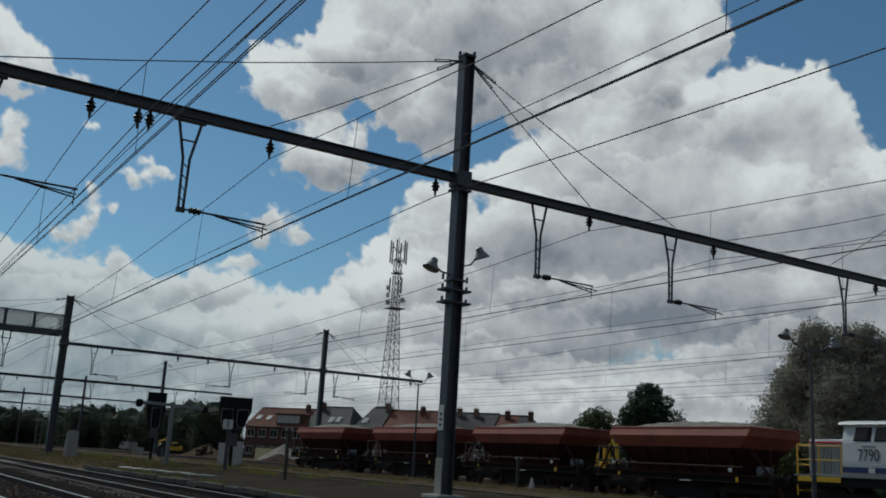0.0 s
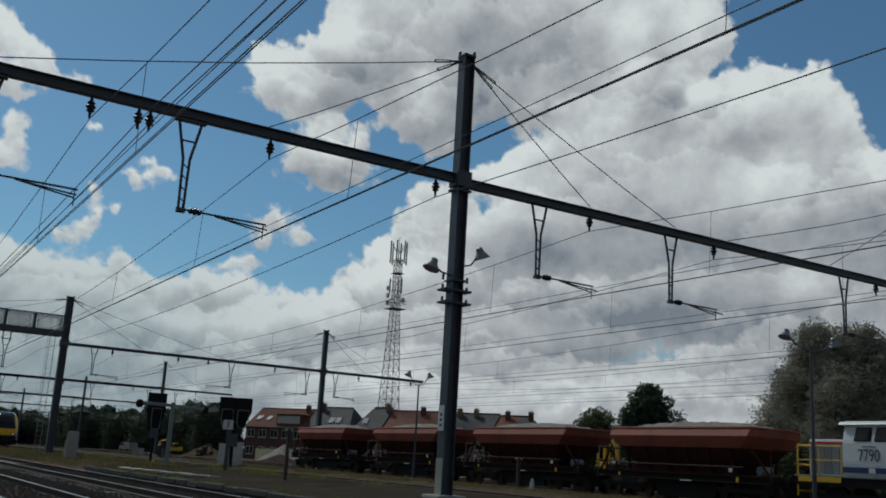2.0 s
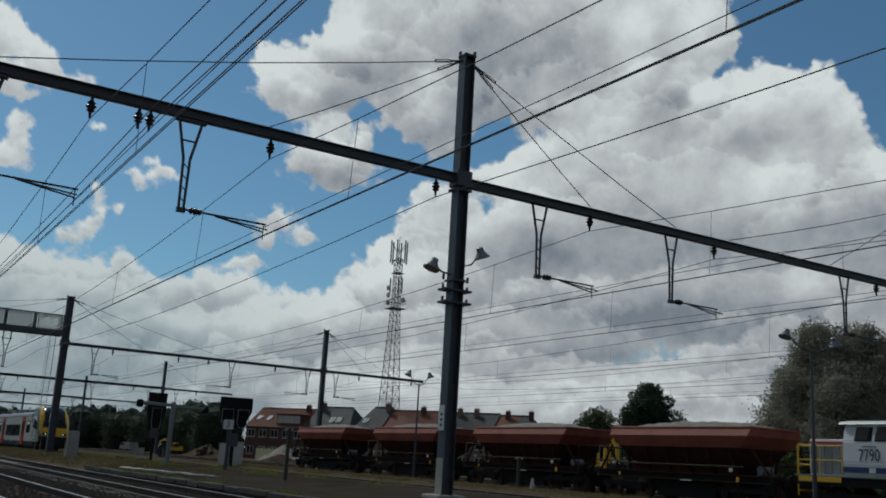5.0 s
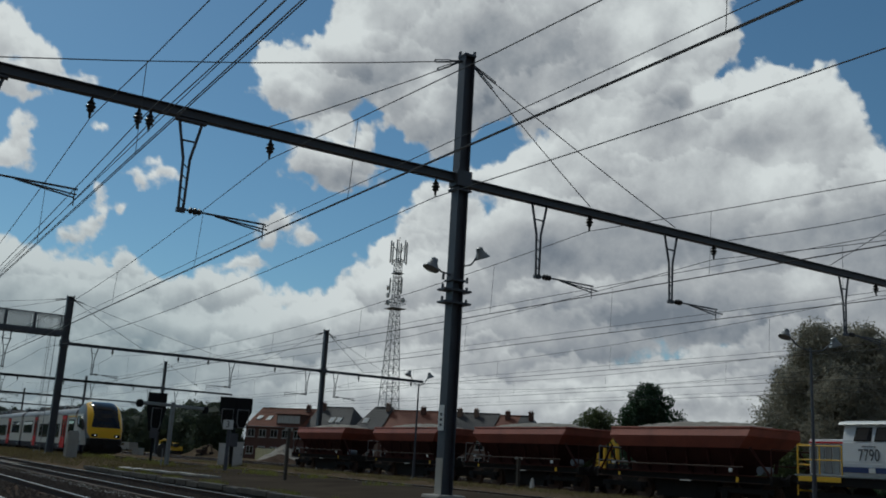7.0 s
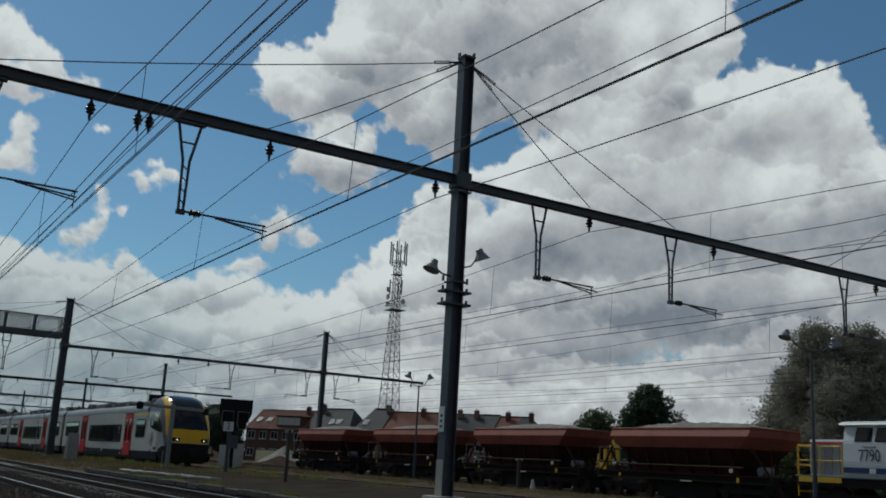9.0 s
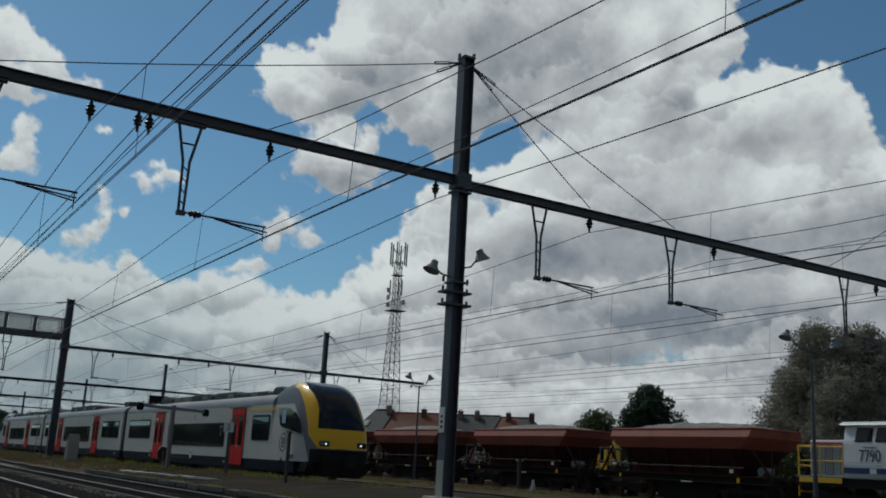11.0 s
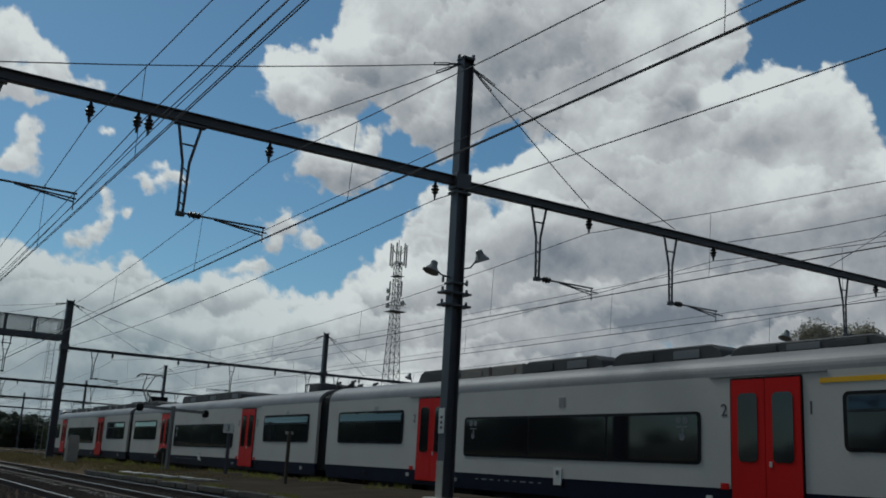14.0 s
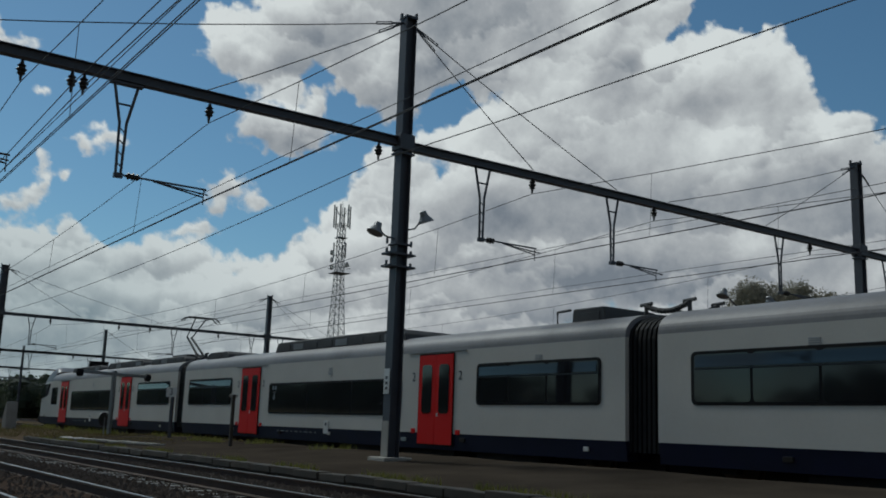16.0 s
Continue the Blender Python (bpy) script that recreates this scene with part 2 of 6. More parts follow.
def letters(name, text, size, mat, parent, m, label=""):
    cu = bpy.data.curves.new(name, "FONT")
    cu.body, cu.size, cu.extrude, cu.align_x, cu.align_y = text, size, 0.004, "CENTER", "CENTER"
    tmp = bpy.data.objects.new(name, cu)
    scene.collection.objects.link(tmp)
    me = bpy.data.meshes.new_from_object(tmp.evaluated_get(bpy.context.evaluated_depsgraph_get()))
    bpy.data.objects.remove(tmp)
    me.materials.clear()
    me.materials.append(mat)
    ob = new(name, me)
    ob.parent = parent
    ob.matrix_local = m
    return tagged(ob, label)


# ---- clouds drifting before the blue ----
UPPER_BANK = ((69.1, 22.2, 2.0, 2.1), (67.1, 21.2, 2.8, 1.5), (65.8, 23.2, 2.1, 1.9), (64.8, 25.2, 1.7, 2.0), (62.7, 25.1, 4.0, 3.5), (60.4, 21.2,
        2.2, 2.3), (58.7, 20.3, 2.0, 2.1), (60.9, 22.3, 3.2, 2.3), (57.1, 23.8, 4.7, 3.9), (53.9, 24.9, 5.4, 4.8), (50.0, 25.2, 5.7, 4.8), (46.7, 23.9, 4.2,
        4.2), (44.1, 25.1, 3.3, 3.1), (42.2, 25.8, 1.3, 1.9), (41.4, 24.8, 0.7, 0.9), (45.3, 22.3, 3.1, 1.9), (59.0, 29.5, 8.9, 3.7), (49.4, 30.2, 8.7, 3.7),
        (42.6, 27.8, 2.1, 1.5), (51.3, 21.7, 3.9, 2.3))
PUFF_BANK = ((65.8, 19.5, 1.5, 1.1), (67.0, 18.3, 1.2, 0.7), (66.6, 17.1, 1.7, 1.2), (64.7, 17.5, 1.7, 1.3), (63.7, 18.3, 0.7, 0.8), (65.3, 16.5, 1.9,
        0.7), (63.5, 19.6, 0.3, 0.6), (62.7, 20.0, 0.4, 0.5))
RIGHT_BANK = ((56.0, 16.9, 2.1, 0.9), (53.9, 17.0, 2.5, 1.3), (59.1, 15.6, 1.4, 1.1), (59.9, 14.3, 1.2, 1.0), (58.0, 14.0, 2.4, 2.0), (60.4, 12.9,
        1.5, 1.2), (61.7, 11.7, 1.6, 1.1), (62.4, 10.4, 1.6, 1.0), (63.2, 9.3, 1.7, 1.1), (51.1, 16.7, 4.5, 3.0), (49.1, 19.0, 3.8, 3.0), (45.6, 18.4, 4.7,
        3.0), (42.1, 21.5, 1.5, 1.2), (40.6, 21.9, 2.0, 1.3), (38.3, 21.8, 2.6, 1.6), (36.4, 22.2, 1.4, 1.2), (35.2, 21.0, 1.0, 1.3), (34.6, 19.9, 0.8, 0.9),
        (37.8, 18.4, 4.7, 3.8), (34.0, 17.5, 1.8, 1.5), (32.2, 17.1, 1.4, 1.2), (33.1, 14.7, 3.5, 2.8))
MIDDLE_BANK = ((59.1, 9.9, 3.8, 2.7), (51.0, 12.0, 7.8, 4.0), (42.6, 13.7, 8.1, 4.9), (35.5, 11.7, 5.9, 4.1), (31.4, 13.1, 3.4, 4.2), (54.2, 7.4, 8.7,
        2.0), (41.1, 9.7, 10.3, 2.3), (32.2, 7.9, 4.4, 3.3), (56.5, 5.3, 8.7, 1.8), (48.1, 4.9, 6.5, 1.6), (41.1, 6.0, 5.6, 1.4), (36.6, 6.7, 4.7, 2.5),
        (52.1, 3.7, 7.3, 1.3), (42.7, 4.5, 8.1, 1.4))
LOW_BANK = ((83.0, 9.5, 1.7, 1.4), (80.9, 9.2, 1.9, 1.1), (78.8, 9.4, 1.9, 1.1), (77.1, 9.6, 1.2, 1.0), (75.7, 8.8, 1.2, 1.0), (73.9, 8.7, 1.1, 1.0),
        (72.2, 9.1, 1.7, 1.1), (70.4, 9.0, 1.3, 1.1), (69.1, 8.1, 1.2, 1.0), (67.6, 7.5, 1.5, 1.0), (66.0, 7.9, 1.5, 1.1), (64.5, 8.5, 1.5, 1.1), (67.4, 9.0,
        1.5, 0.5), (65.8, 8.9, 1.3, 0.7), (84.5, 7.5, 3.0, 2.7), (78.9, 6.6, 6.5, 2.4), (70.3, 6.4, 7.1, 2.0), (63.7, 6.6, 4.4, 2.3), (80.0, 3.6, 8.7, 2.2),
        (69.8, 3.8, 9.0, 1.9), (60.7, 3.1, 9.9, 2.0))
SCRAPS_BANK = ((85.4, 22.0, 0.7, 1.0), (84.7, 21.4, 1.3, 1.1), (83.6, 20.8, 1.4, 1.0), (84.5, 19.3, 1.0, 1.0), (82.3, 19.9, 1.3, 0.4), (80.7, 19.9,
        0.8, 0.2), (87.1, 20.2, 2.2, 2.6), (83.7, 16.5, 0.7, 1.0), (84.1, 15.2, 0.7, 0.4), (83.2, 15.7, 0.3, 0.6), (76.5, 15.0, 0.7, 0.4), (75.8, 15.7, 0.5,
        0.4), (75.3, 15.6, 0.3, 0.2), (79.0, 12.5, 0.3, 0.6), (79.3, 11.9, 0.4, 0.3), (80.3, 11.4, 0.6, 0.3), (77.7, 13.2, 0.3, 0.4), (79.1, 13.8, 0.2, 0.4),
        (79.5, 17.6, 0.3, 0.2), (68.8, 13.5, 1.1, 0.8), (69.0, 12.4, 0.9, 0.5), (67.3, 13.2, 0.8, 0.5), (66.8, 13.0, 0.4, 0.3), (70.1, 11.0, 0.6, 0.5), (70.8,
        10.7, 0.9, 0.2))
GREY_BANK = ((56.5, 25.0, 2.6, 2.9), (56.6, 21.5, 4.0, 2.0), (51.7, 23.9, 3.2, 1.9), (45.1, 21.3, 1.5, 1.8), (62.5, 22.8, 2.9, 1.6), (65.6, 21.1, 2.5,
        0.9), (59.0, 19.4, 2.1, 0.7), (43.3, 13.1, 7.1, 1.8), (48.2, 9.0, 10.9, 1.5), (40.1, 9.2, 8.0, 1.6), (35.2, 13.1, 2.7, 1.7), (52.7, 12.6, 4.1, 1.7),
        (40.0, 19.2, 2.3, 1.0), (33.2, 11.6, 3.4, 1.8), (58.3, 7.6, 6.8, 1.3), (79.5, 4.3, 8.7, 1.1), (72.4, 4.4, 8.8, 0.9), (64.9, 16.6, 2.1, 0.5), (49.1,
        6.3, 8.5, 1.0), (81.7, 7.8, 3.4, 0.7), (47.3, 15.1, 4.1, 1.0), (33.7, 14.1, 3.2, 3.4), (38.0, 6.7, 6.0, 1.9))
BRIGHT_BANK = ((46.9, 25.2, 1.2, 2.5), (42.6, 25.9, 1.4, 1.6), (42.2, 22.0, 1.3, 1.1), (39.9, 22.3, 1.6, 0.8), (36.4, 22.2, 1.6, 1.2), (35.1, 20.9,
        1.0, 1.4), (38.6, 16.9, 1.9, 1.6), (36.6, 16.5, 2.1, 1.1), (55.7, 17.3, 2.1, 0.6), (52.0, 16.5, 2.4, 0.9), (69.1, 22.2, 1.7, 1.9), (64.9, 25.2, 1.4,
        1.9), (65.8, 18.9, 1.6, 1.7), (70.0, 9.7, 2.6, 0.7), (73.0, 7.0, 1.6, 0.6), (81.7, 9.7, 3.2, 0.7), (33.5, 17.5, 1.8, 1.2), (50.7, 15.0, 2.4, 0.9),
        (61.7, 11.4, 1.7, 1.0), (37.3, 11.1, 1.2, 0.8), (69.6, 5.8, 2.0, 0.6), (59.9, 21.7, 1.4, 1.3))
HORIZON_BANK = ((28.0, 1.5, 9.0, 2.4), (44.0, 1.5, 9.0, 2.4), (60.0, 1.5, 9.0, 2.4), (76.0, 1.5, 9.0, 2.4), (90.0, 2.2, 9.0, 3.2))
CLOUDS = {"upper": UPPER_BANK, "puff": PUFF_BANK, "right": RIGHT_BANK, "middle": MIDDLE_BANK, "low": LOW_BANK, "scraps": SCRAPS_BANK,
          "grey": GREY_BANK, "horizon": HORIZON_BANK, "bright": BRIGHT_BANK}


def clouds():
    step = 0.13
    az = np.arange(18, 100, step)
    el = np.arange(-1.5, 44, step)
    A, E = np.meshgrid(az, el)

    def field(scale, seed, octaves=5, billow=False, fall=0.55):
        """Smooth noise summed over octaves, each turned against the last."""
        out, amp, tot = np.zeros_like(A), 1.0, 0.0
        r = np.random.default_rng(seed)
        for o in range(octaves):
            s, th = scale / 2 ** o, 0.7 + 1.3 * o
            x = ((A - 59) * math.cos(th) - E * 1.15 * math.sin(th)) / s + 400.5
            y = ((A - 59) * math.sin(th) + E * 1.15 * math.cos(th)) / s + 400.5
            i, j = np.floor(x).astype(int), np.floor(y).astype(int)
            u, v = x - i, y - j
            g = r.uniform(0, 2 * math.pi, (256, 256))
            w = 0
            fu, fv = u ** 3 * (u * (6 * u - 15) + 10), v ** 3 * (v * (6 * v - 15) + 10)
            for di in (0, 1):
                for dj in (0, 1):
                    t = g[(j + dj) % 256, (i + di) % 256]
                    w = w + (np.cos(t) * (u - di) + np.sin(t) * (v - dj)) * (fu if di else 1 - fu) * (fv if dj else 1 - fv)
            w = w * 1.6
            out += amp * (0.55 - 1.9 * np.abs(w) if billow else w)
            tot += amp
            amp *= fall
        return out / tot

    def soft(f, k):
        for _ in range(3):
            for ax in (0, 1):
                c = np.cumsum(np.pad(f, [(k + 1, k) if a == ax else (0, 0) for a in (0, 1)], mode="edge"), axis=ax)
                n = 2 * k + 1
                f = (np.take(c, range(n, c.shape[ax]), ax) - np.take(c, range(0, c.shape[ax] - n), ax)) / n
        return f

    def heads(scale, seed):
        """Heaped round heads: the upper hull of many spheres."""
        r = np.random.default_rng(seed)
        g = r.random((128, 128, 3))
        x, y = (A + wx * 0.5) / scale + 20, (E + wy * 0.5) * 1.1 / scale + 20
        i, j = np.floor(x).astype(int), np.floor(y).astype(int)
        out = np.zeros_like(A)
        for di in (-1, 0, 1):
            for dj in (-1, 0, 1):
                c = g[(j + dj) % 128, (i + di) % 128]
                d2 = (x - i - di - c[..., 0]) ** 2 + (y - j - dj - c[..., 1]) ** 2
                rad = 0.65 + 0.45 * c[..., 2]
                out = np.maximum(out, np.sqrt(np.clip(rad * rad - d2, 0, None)) + 0.25 * c[..., 2])
        return out

    wx, wy = field(3.2, 1) * 0.9, field(3.2, 2) * 0.8
    sx, sy = field(1.1, 11) * 0.6, field(1.1, 12) * 0.5
    puff = field(1.9, 3, 6, True)
    mass = np.full_like(A, -2.0)
    heavy, fair = np.zeros_like(A), np.zeros_like(A)
    for bank, blobs in CLOUDS.items():
        for a, e, ra, re in blobs:
            d = np.sqrt(((A + wx + sx - a) / ra) ** 2 + ((E + wy + sy - e) / re) ** 2)
            if bank == "grey":
                heavy = np.maximum(heavy, np.clip(1.45 - d, 0, 1))
            elif bank == "bright":
                fair = np.maximum(fair, np.clip(1.45 - d, 0, 1))
            else:
                k = (1.0 - d) * min(ra, re)           # depth behind the edge, in degrees
                mass = np.logaddexp(mass * 6, np.clip(k, -2, 2.5) * 6) / 6
    heavy, fair = soft(heavy, 4), soft(fair, 3)
    big_heads, mid_heads, small_heads = heads(3.0, 21), heads(1.5, 22), heads(0.7, 23)
    thin = np.clip(mass, 0, 1)
    mass = mass + 0.34 * puff + 0.30 * (mid_heads - 0.75) + 0.14 * (small_heads - 0.75)
    # heaped relief: bright where the tops face the sun, greyer beneath and within
    h = 0.9 * np.clip(soft(mass, 2), -0.2, 1.4) + 1.1 * big_heads + 0.6 * mid_heads * (0.4 + 0.6 * thin) + 0.2 * small_heads + 0.25 * puff
    broad, small = soft(h, 5), soft(h, 1)
    gy, gx = np.gradient(broad, step)
    fy, fx = np.gradient(small, step)
    lit = np.clip(0.34 * (-gx * 0.45 - gy) + 0.19 * (-fx * 0.45 - fy), -0.45, 0.5)
    edge = np.exp(-np.clip(mass, 0, 3) / 0.55)
    relief = 0.3 + 0.25 * np.clip((A - 58) / 8, 0, 1) * np.clip((12 - E) / 4, 0, 1) + 0.25 * fair
    # billows standing before one another, each bright along its upper rim and greyer towards its foot
    rng = random.Random(77)
    billows = []
    for bank, blobs in CLOUDS.items():
        if bank in ("grey", "bright", "horizon"):
            continue
        for a, e, ra, re in blobs:
            billows.append((e - 0.4 * re, a, e, ra, re))
            for _ in range(int(min(16, 1.1 * ra * re))):
                q, w = rng.uniform(0, 6.28), rng.uniform(0.2, 0.95)
                r = rng.uniform(0.55, 1.5) * (0.75 if e < 11 else 1.0)
                ca, ce = a + ra * w * math.cos(q), e + re * w * math.sin(q)
                billows.append((ce - 0.4 * r, ca, ce, r * rng.uniform(1.0, 1.7), r * rng.uniform(0.75, 1.0)))
    heap_tone = np.full_like(A, 0.6)
    for _, a, e, ra, re in sorted(billows, reverse=True):
        i0, i1 = np.searchsorted(el, (e - re - 1.2, e + re + 1.2))
        j0, j1 = np.searchsorted(az, (a - ra - 1.6, a + ra + 1.6))
        win = np.s_[i0:i1, j0:j1]
        u, v = (A[win] + wx[win] + 1.3 * sx[win] - a) / ra, (E[win] + wy[win] + 1.3 * sy[win] - e) / re
        k = (1 - np.sqrt(u * u + v * v)) * min(ra, re) + 0.28 * puff[win] + 0.1 * (small_heads[win] - 0.75)
        cover = np.clip((k + 0.05) / 0.22, 0, 1) * np.clip(1.15 + 0.75 * v, 0.0, 1)
        value = 0.57 + 0.15 * v + 0.05 * u + 0.24 * np.exp(-np.clip(k, 0, 9) / 0.4) * np.clip(0.45 + v, 0, 1)
        heap_tone[win] += 0.8 * cover * (value - heap_tone[win])
    heap_tone -= 0.6
    tone = 0.60 + relief * lit + (0.75 + 0.45 * np.clip((14 - E) / 6, 0, 1)) * heap_tone + 0.09 * edge + 0.12 * soft(puff, 1) + 0.14 * field(6, 9, 3) - (0.27 + 0.09 * np.clip((17 - E) / 4, 0, 1) * np.clip((58 - A) / 6, 0, 1)) * heavy + 0.22 * fair + 0.13 * np.clip((A - 70) / 3, 0, 1) * np.clip((E - 10.5) / 1.5, 0, 1)
    tone = np.clip(tone, 0.05, 1)
    R, Z = 3000.0, 1100.0
    ca, ce = np.radians(A), np.radians(E)
    r = 1 / np.sqrt((np.cos(ce) / R) ** 2 + (np.sin(ce) / Z) ** 2)
    pts = np.stack([-np.sin(ca) * np.cos(ce) * r, np.cos(ca) * np.cos(ce) * r, np.sin(ce) * r], -1).reshape(-1, 3)
    ny, nx = A.shape
    idx = np.arange(ny * nx).reshape(ny, nx)
    quads = np.stack([idx[:-1, :-1], idx[:-1, 1:], idx[1:, 1:], idx[1:, :-1]], -1).reshape(-1, 4)
    me = bpy.data.meshes.new("cloud_backdrop")
    me.vertices.add(len(pts))
    me.vertices.foreach_set("co", pts.ravel())
    me.loops.add(quads.size)
    me.loops.foreach_set("vertex_index", quads.ravel().astype(np.int32))
    me.polygons.add(len(quads))
    me.polygons.foreach_set("loop_start", np.arange(0, quads.size, 4, dtype=np.int32))
    me.update()
    haze = np.clip((A - 60) / 16, 0, 1) * np.clip((14 - E) / 8, 0, 1) * 0.5        # haze put into the glow of the farthest clouds, towards the blue
    for name, values in (("mass", mass), ("tone", tone), ("haze", haze)):
        me.attributes.new(name, "FLOAT", "POINT").data.foreach_set("value", values.ravel().astype(np.float32))
    me.polygons.foreach_set("use_smooth", np.ones(len(quads), dtype=bool))
    m = bpy.data.materials.new("sunlit_cloud")
    m.use_nodes = True
    n, l = m.node_tree.nodes, m.node_tree.links
    n.clear()
    am, at = n.new("ShaderNodeAttribute"), n.new("ShaderNodeAttribute")
    am.attribute_name, at.attribute_name = "mass", "tone"
    tc = n.new("ShaderNodeTexCoord")
    tex = n.new("ShaderNodeTexNoise")
    tex.inputs["Scale"].default_value, tex.inputs["Detail"].default_value, tex.inputs["Roughness"].default_value = 45.0, 7, 0.6
    way = n.new("ShaderNodeVectorMath")
    way.operation = "NORMALIZE"
    l.new(tc.outputs["Object"], way.inputs[0])
    l.new(way.outputs[0], tex.inputs["Vector"])

    def maths(op, a, b, c=None):
        q = n.new("ShaderNodeMath")
        q.operation = op
        for k, v in enumerate((a, b, c)):
            if v is None:
                continue
            if isinstance(v, (int, float)):
                q.inputs[k].default_value = v
            else:
                l.new(v, q.inputs[k])
        return q.outputs[0]
    curl = n.new("ShaderNodeTexNoise")
    curl.inputs["Scale"].default_value, curl.inputs["Detail"].default_value, curl.inputs["Roughness"].default_value = 130.0, 5, 0.6
    l.new(way.outputs[0], curl.inputs["Vector"])
    fine = maths("MULTIPLY_ADD", curl.outputs[0], 0.45, maths("SUBTRACT", tex.outputs[0], 0.725))
    dense = maths("MULTIPLY_ADD", fine, 0.5, am.outputs["Fac"])
    alpha = n.new("ShaderNodeMapRange")
    alpha.interpolation_type = "SMOOTHSTEP"
    alpha.inputs[1].default_value, alpha.inputs[2].default_value = -0.12, 0.30
    l.new(dense, alpha.inputs[0])
    tone_n = maths("MULTIPLY_ADD", fine, 0.36, at.outputs["Fac"])
    ramp = n.new("ShaderNodeValToRGB")
    els = ramp.color_ramp.elements
    els[0].position, els[0].color = 0.1, (0.20, 0.21, 0.236, 1)
    els[1].position, els[1].color = 0.95, (0.735, 0.705, 0.675, 1)
    mid = els.new(0.5)
    mid.color = (0.425, 0.408, 0.41, 1)
    l.new(tone_n, ramp.inputs[0])
    em, tr, mx, out = (n.new("ShaderNode" + k) for k in ("Emission", "BsdfTransparent", "MixShader", "OutputMaterial"))
    aw = n.new("ShaderNodeAttribute")
    aw.attribute_name = "haze"
    far = n.new("ShaderNodeMix")
    far.data_type = "RGBA"
    far.inputs[7].default_value = (0.215, 0.29, 0.31, 1)
    l.new(aw.outputs["Fac"], far.inputs[0])
    l.new(ramp.outputs[0], far.inputs[6])
    l.new(far.outputs[2], em.inputs[0])
    l.new(alpha.outputs[0], mx.inputs[0])
    l.new(tr.outputs[0], mx.inputs[1])
    l.new(em.outputs[0], mx.inputs[2])
    l.new(mx.outputs[0], out.inputs[0])
    me.materials.append(m)
    return tagged(new("cloud_backdrop", me), "white and grey heaped cumulus clouds drifting over blue sky", "clouds", kind="structure")


cloud_layer = clouds()


# ---- ground, platform and tracks ----
TRACKS = (3.3, 7.05, 16.1, 20.9, 28.6, 36.0, 41.0)


def ground():
    xs = [-4000, -1200, -500, -300, -200] + list(range(-180, 61, 4)) + [120, 300, 1000, 4000]
    profile = [(-4000, -0.4), (-800, -0.4), (-100, -0.4), (-12, -0.4), (1.0, -0.42), (8.7, -0.42), (14.2, -0.42), (22.9, -0.42), (23.4, 0.02),
               (24.6, 0.1), (26.2, 0.05), (26.7, -0.42), (31.0, -0.42), (33.0, -0.38), (43, -0.36), (46, -0.05), (60, -0.1), (80, -0.1), (120, -0.2), (300, -0.3),
               (900, -0.4), (4000, -0.4)]
    bm = bmesh.new()
    rows = []
    for x in xs:
        rows.append([bm.verts.new((x, y, z + (0.05 * noise.noise((x * 0.15, y * 0.2, 3)) if -200 < x < 70 and 23 < y < 120 else 0))) for y, z in profile])
    for a, b in zip(rows, rows[1:]):
        for k in range(len(profile) - 1):
            bm.faces.new((a[k], b[k], b[k + 1], a[k + 1]))
    for f in bm.faces:
        f.smooth = True
    return tagged(part("ground", bm, EARTH), "dry earth and rough grass round the tracks", "ground", kind="structure")


ground()


def trackbed(y0, y1, x0=-420, x1=90):
    bm = bmesh.new()
    prism(bm, [(y0, -0.47), (y0 + 0.25, -0.205), (y1 - 0.25, -0.205), (y1, -0.47)], x0, x1)
    return tagged(part("track_bed", bm, BALLAST), "brown stained ballast under the tracks", "track bed", kind="structure")


for a, b in ((1.3, 8.66), (14.3, 22.9), (26.7, 30.6), (34.0, 43.0)):
    trackbed(a, b)

rail_bm = bmesh.new()
prism(rail_bm, [(-0.07, -0.165), (-0.07, -0.15), (-0.012, -0.13), (-0.012, -0.045), (-0.034, -0.03), (-0.034, -0.006), (0.034, -0.006), (0.034, -0.03),
                (0.012, -0.045), (0.012, -0.13), (0.07, -0.15), (0.07, -0.165)], -420, 90)
RAIL = bpy.data.meshes.new("rail")
rail_bm.to_mesh(RAIL)
rail_bm.free()
RAIL.materials.append(RUST)
head_bm = boxes(((-165, 0, -0.003), (510, 0.062, 0.006)))
HEAD = bpy.data.meshes.new("running_surface")
head_bm.to_mesh(HEAD)
head_bm.free()
HEAD.materials.append(RAIL_TOP)
sl_bm = bmesh.new()
prism(sl_bm, [(-0.13, -0.25), (-0.115, -0.172), (0.115, -0.172), (0.13, -0.25)], -1.28, 1.28, "y")
SLEEP = bpy.data.meshes.new("sleeper")
sl_bm.to_mesh(SLEEP)
sl_bm.free()
SLEEP.materials.append(SLEEPER)
for i, y in enumerate(TRACKS):
    tr = thing("track", 0, y, 0, label="rusty railway track with worn shiny rail heads", category="railway track", kind="structure")
    for s in (-0.7525, 0.7525):
        r = share("rail", RAIL, tr, pose(0, s, 0))
        share("running_surface", HEAD, r, pose(0, 0, 0))
    if i < 2:
        part("ballast_infill", boxes(((-180, 0, -0.19), (400, 1.24, 0.15))), (BALLAST, PALE_BALLAST)[i], tr, "stained ballast filled in between the rails")
    x0, x1 = ((-70, -6), (-80, -6), (-90, 0), (-80, -10), (-70, -14), (-110, -60), (-110, -60))[i]
    for k in range(int((x1 - x0) / 0.6)):
        share("sleeper", SLEEP, tr, pose(x0 + 0.6 * k + random.uniform(-0.02, 0.02), random.uniform(-0.03, 0.03), random.uniform(-0.012, 0.004), 0, 0, random.uniform(-1, 1)))


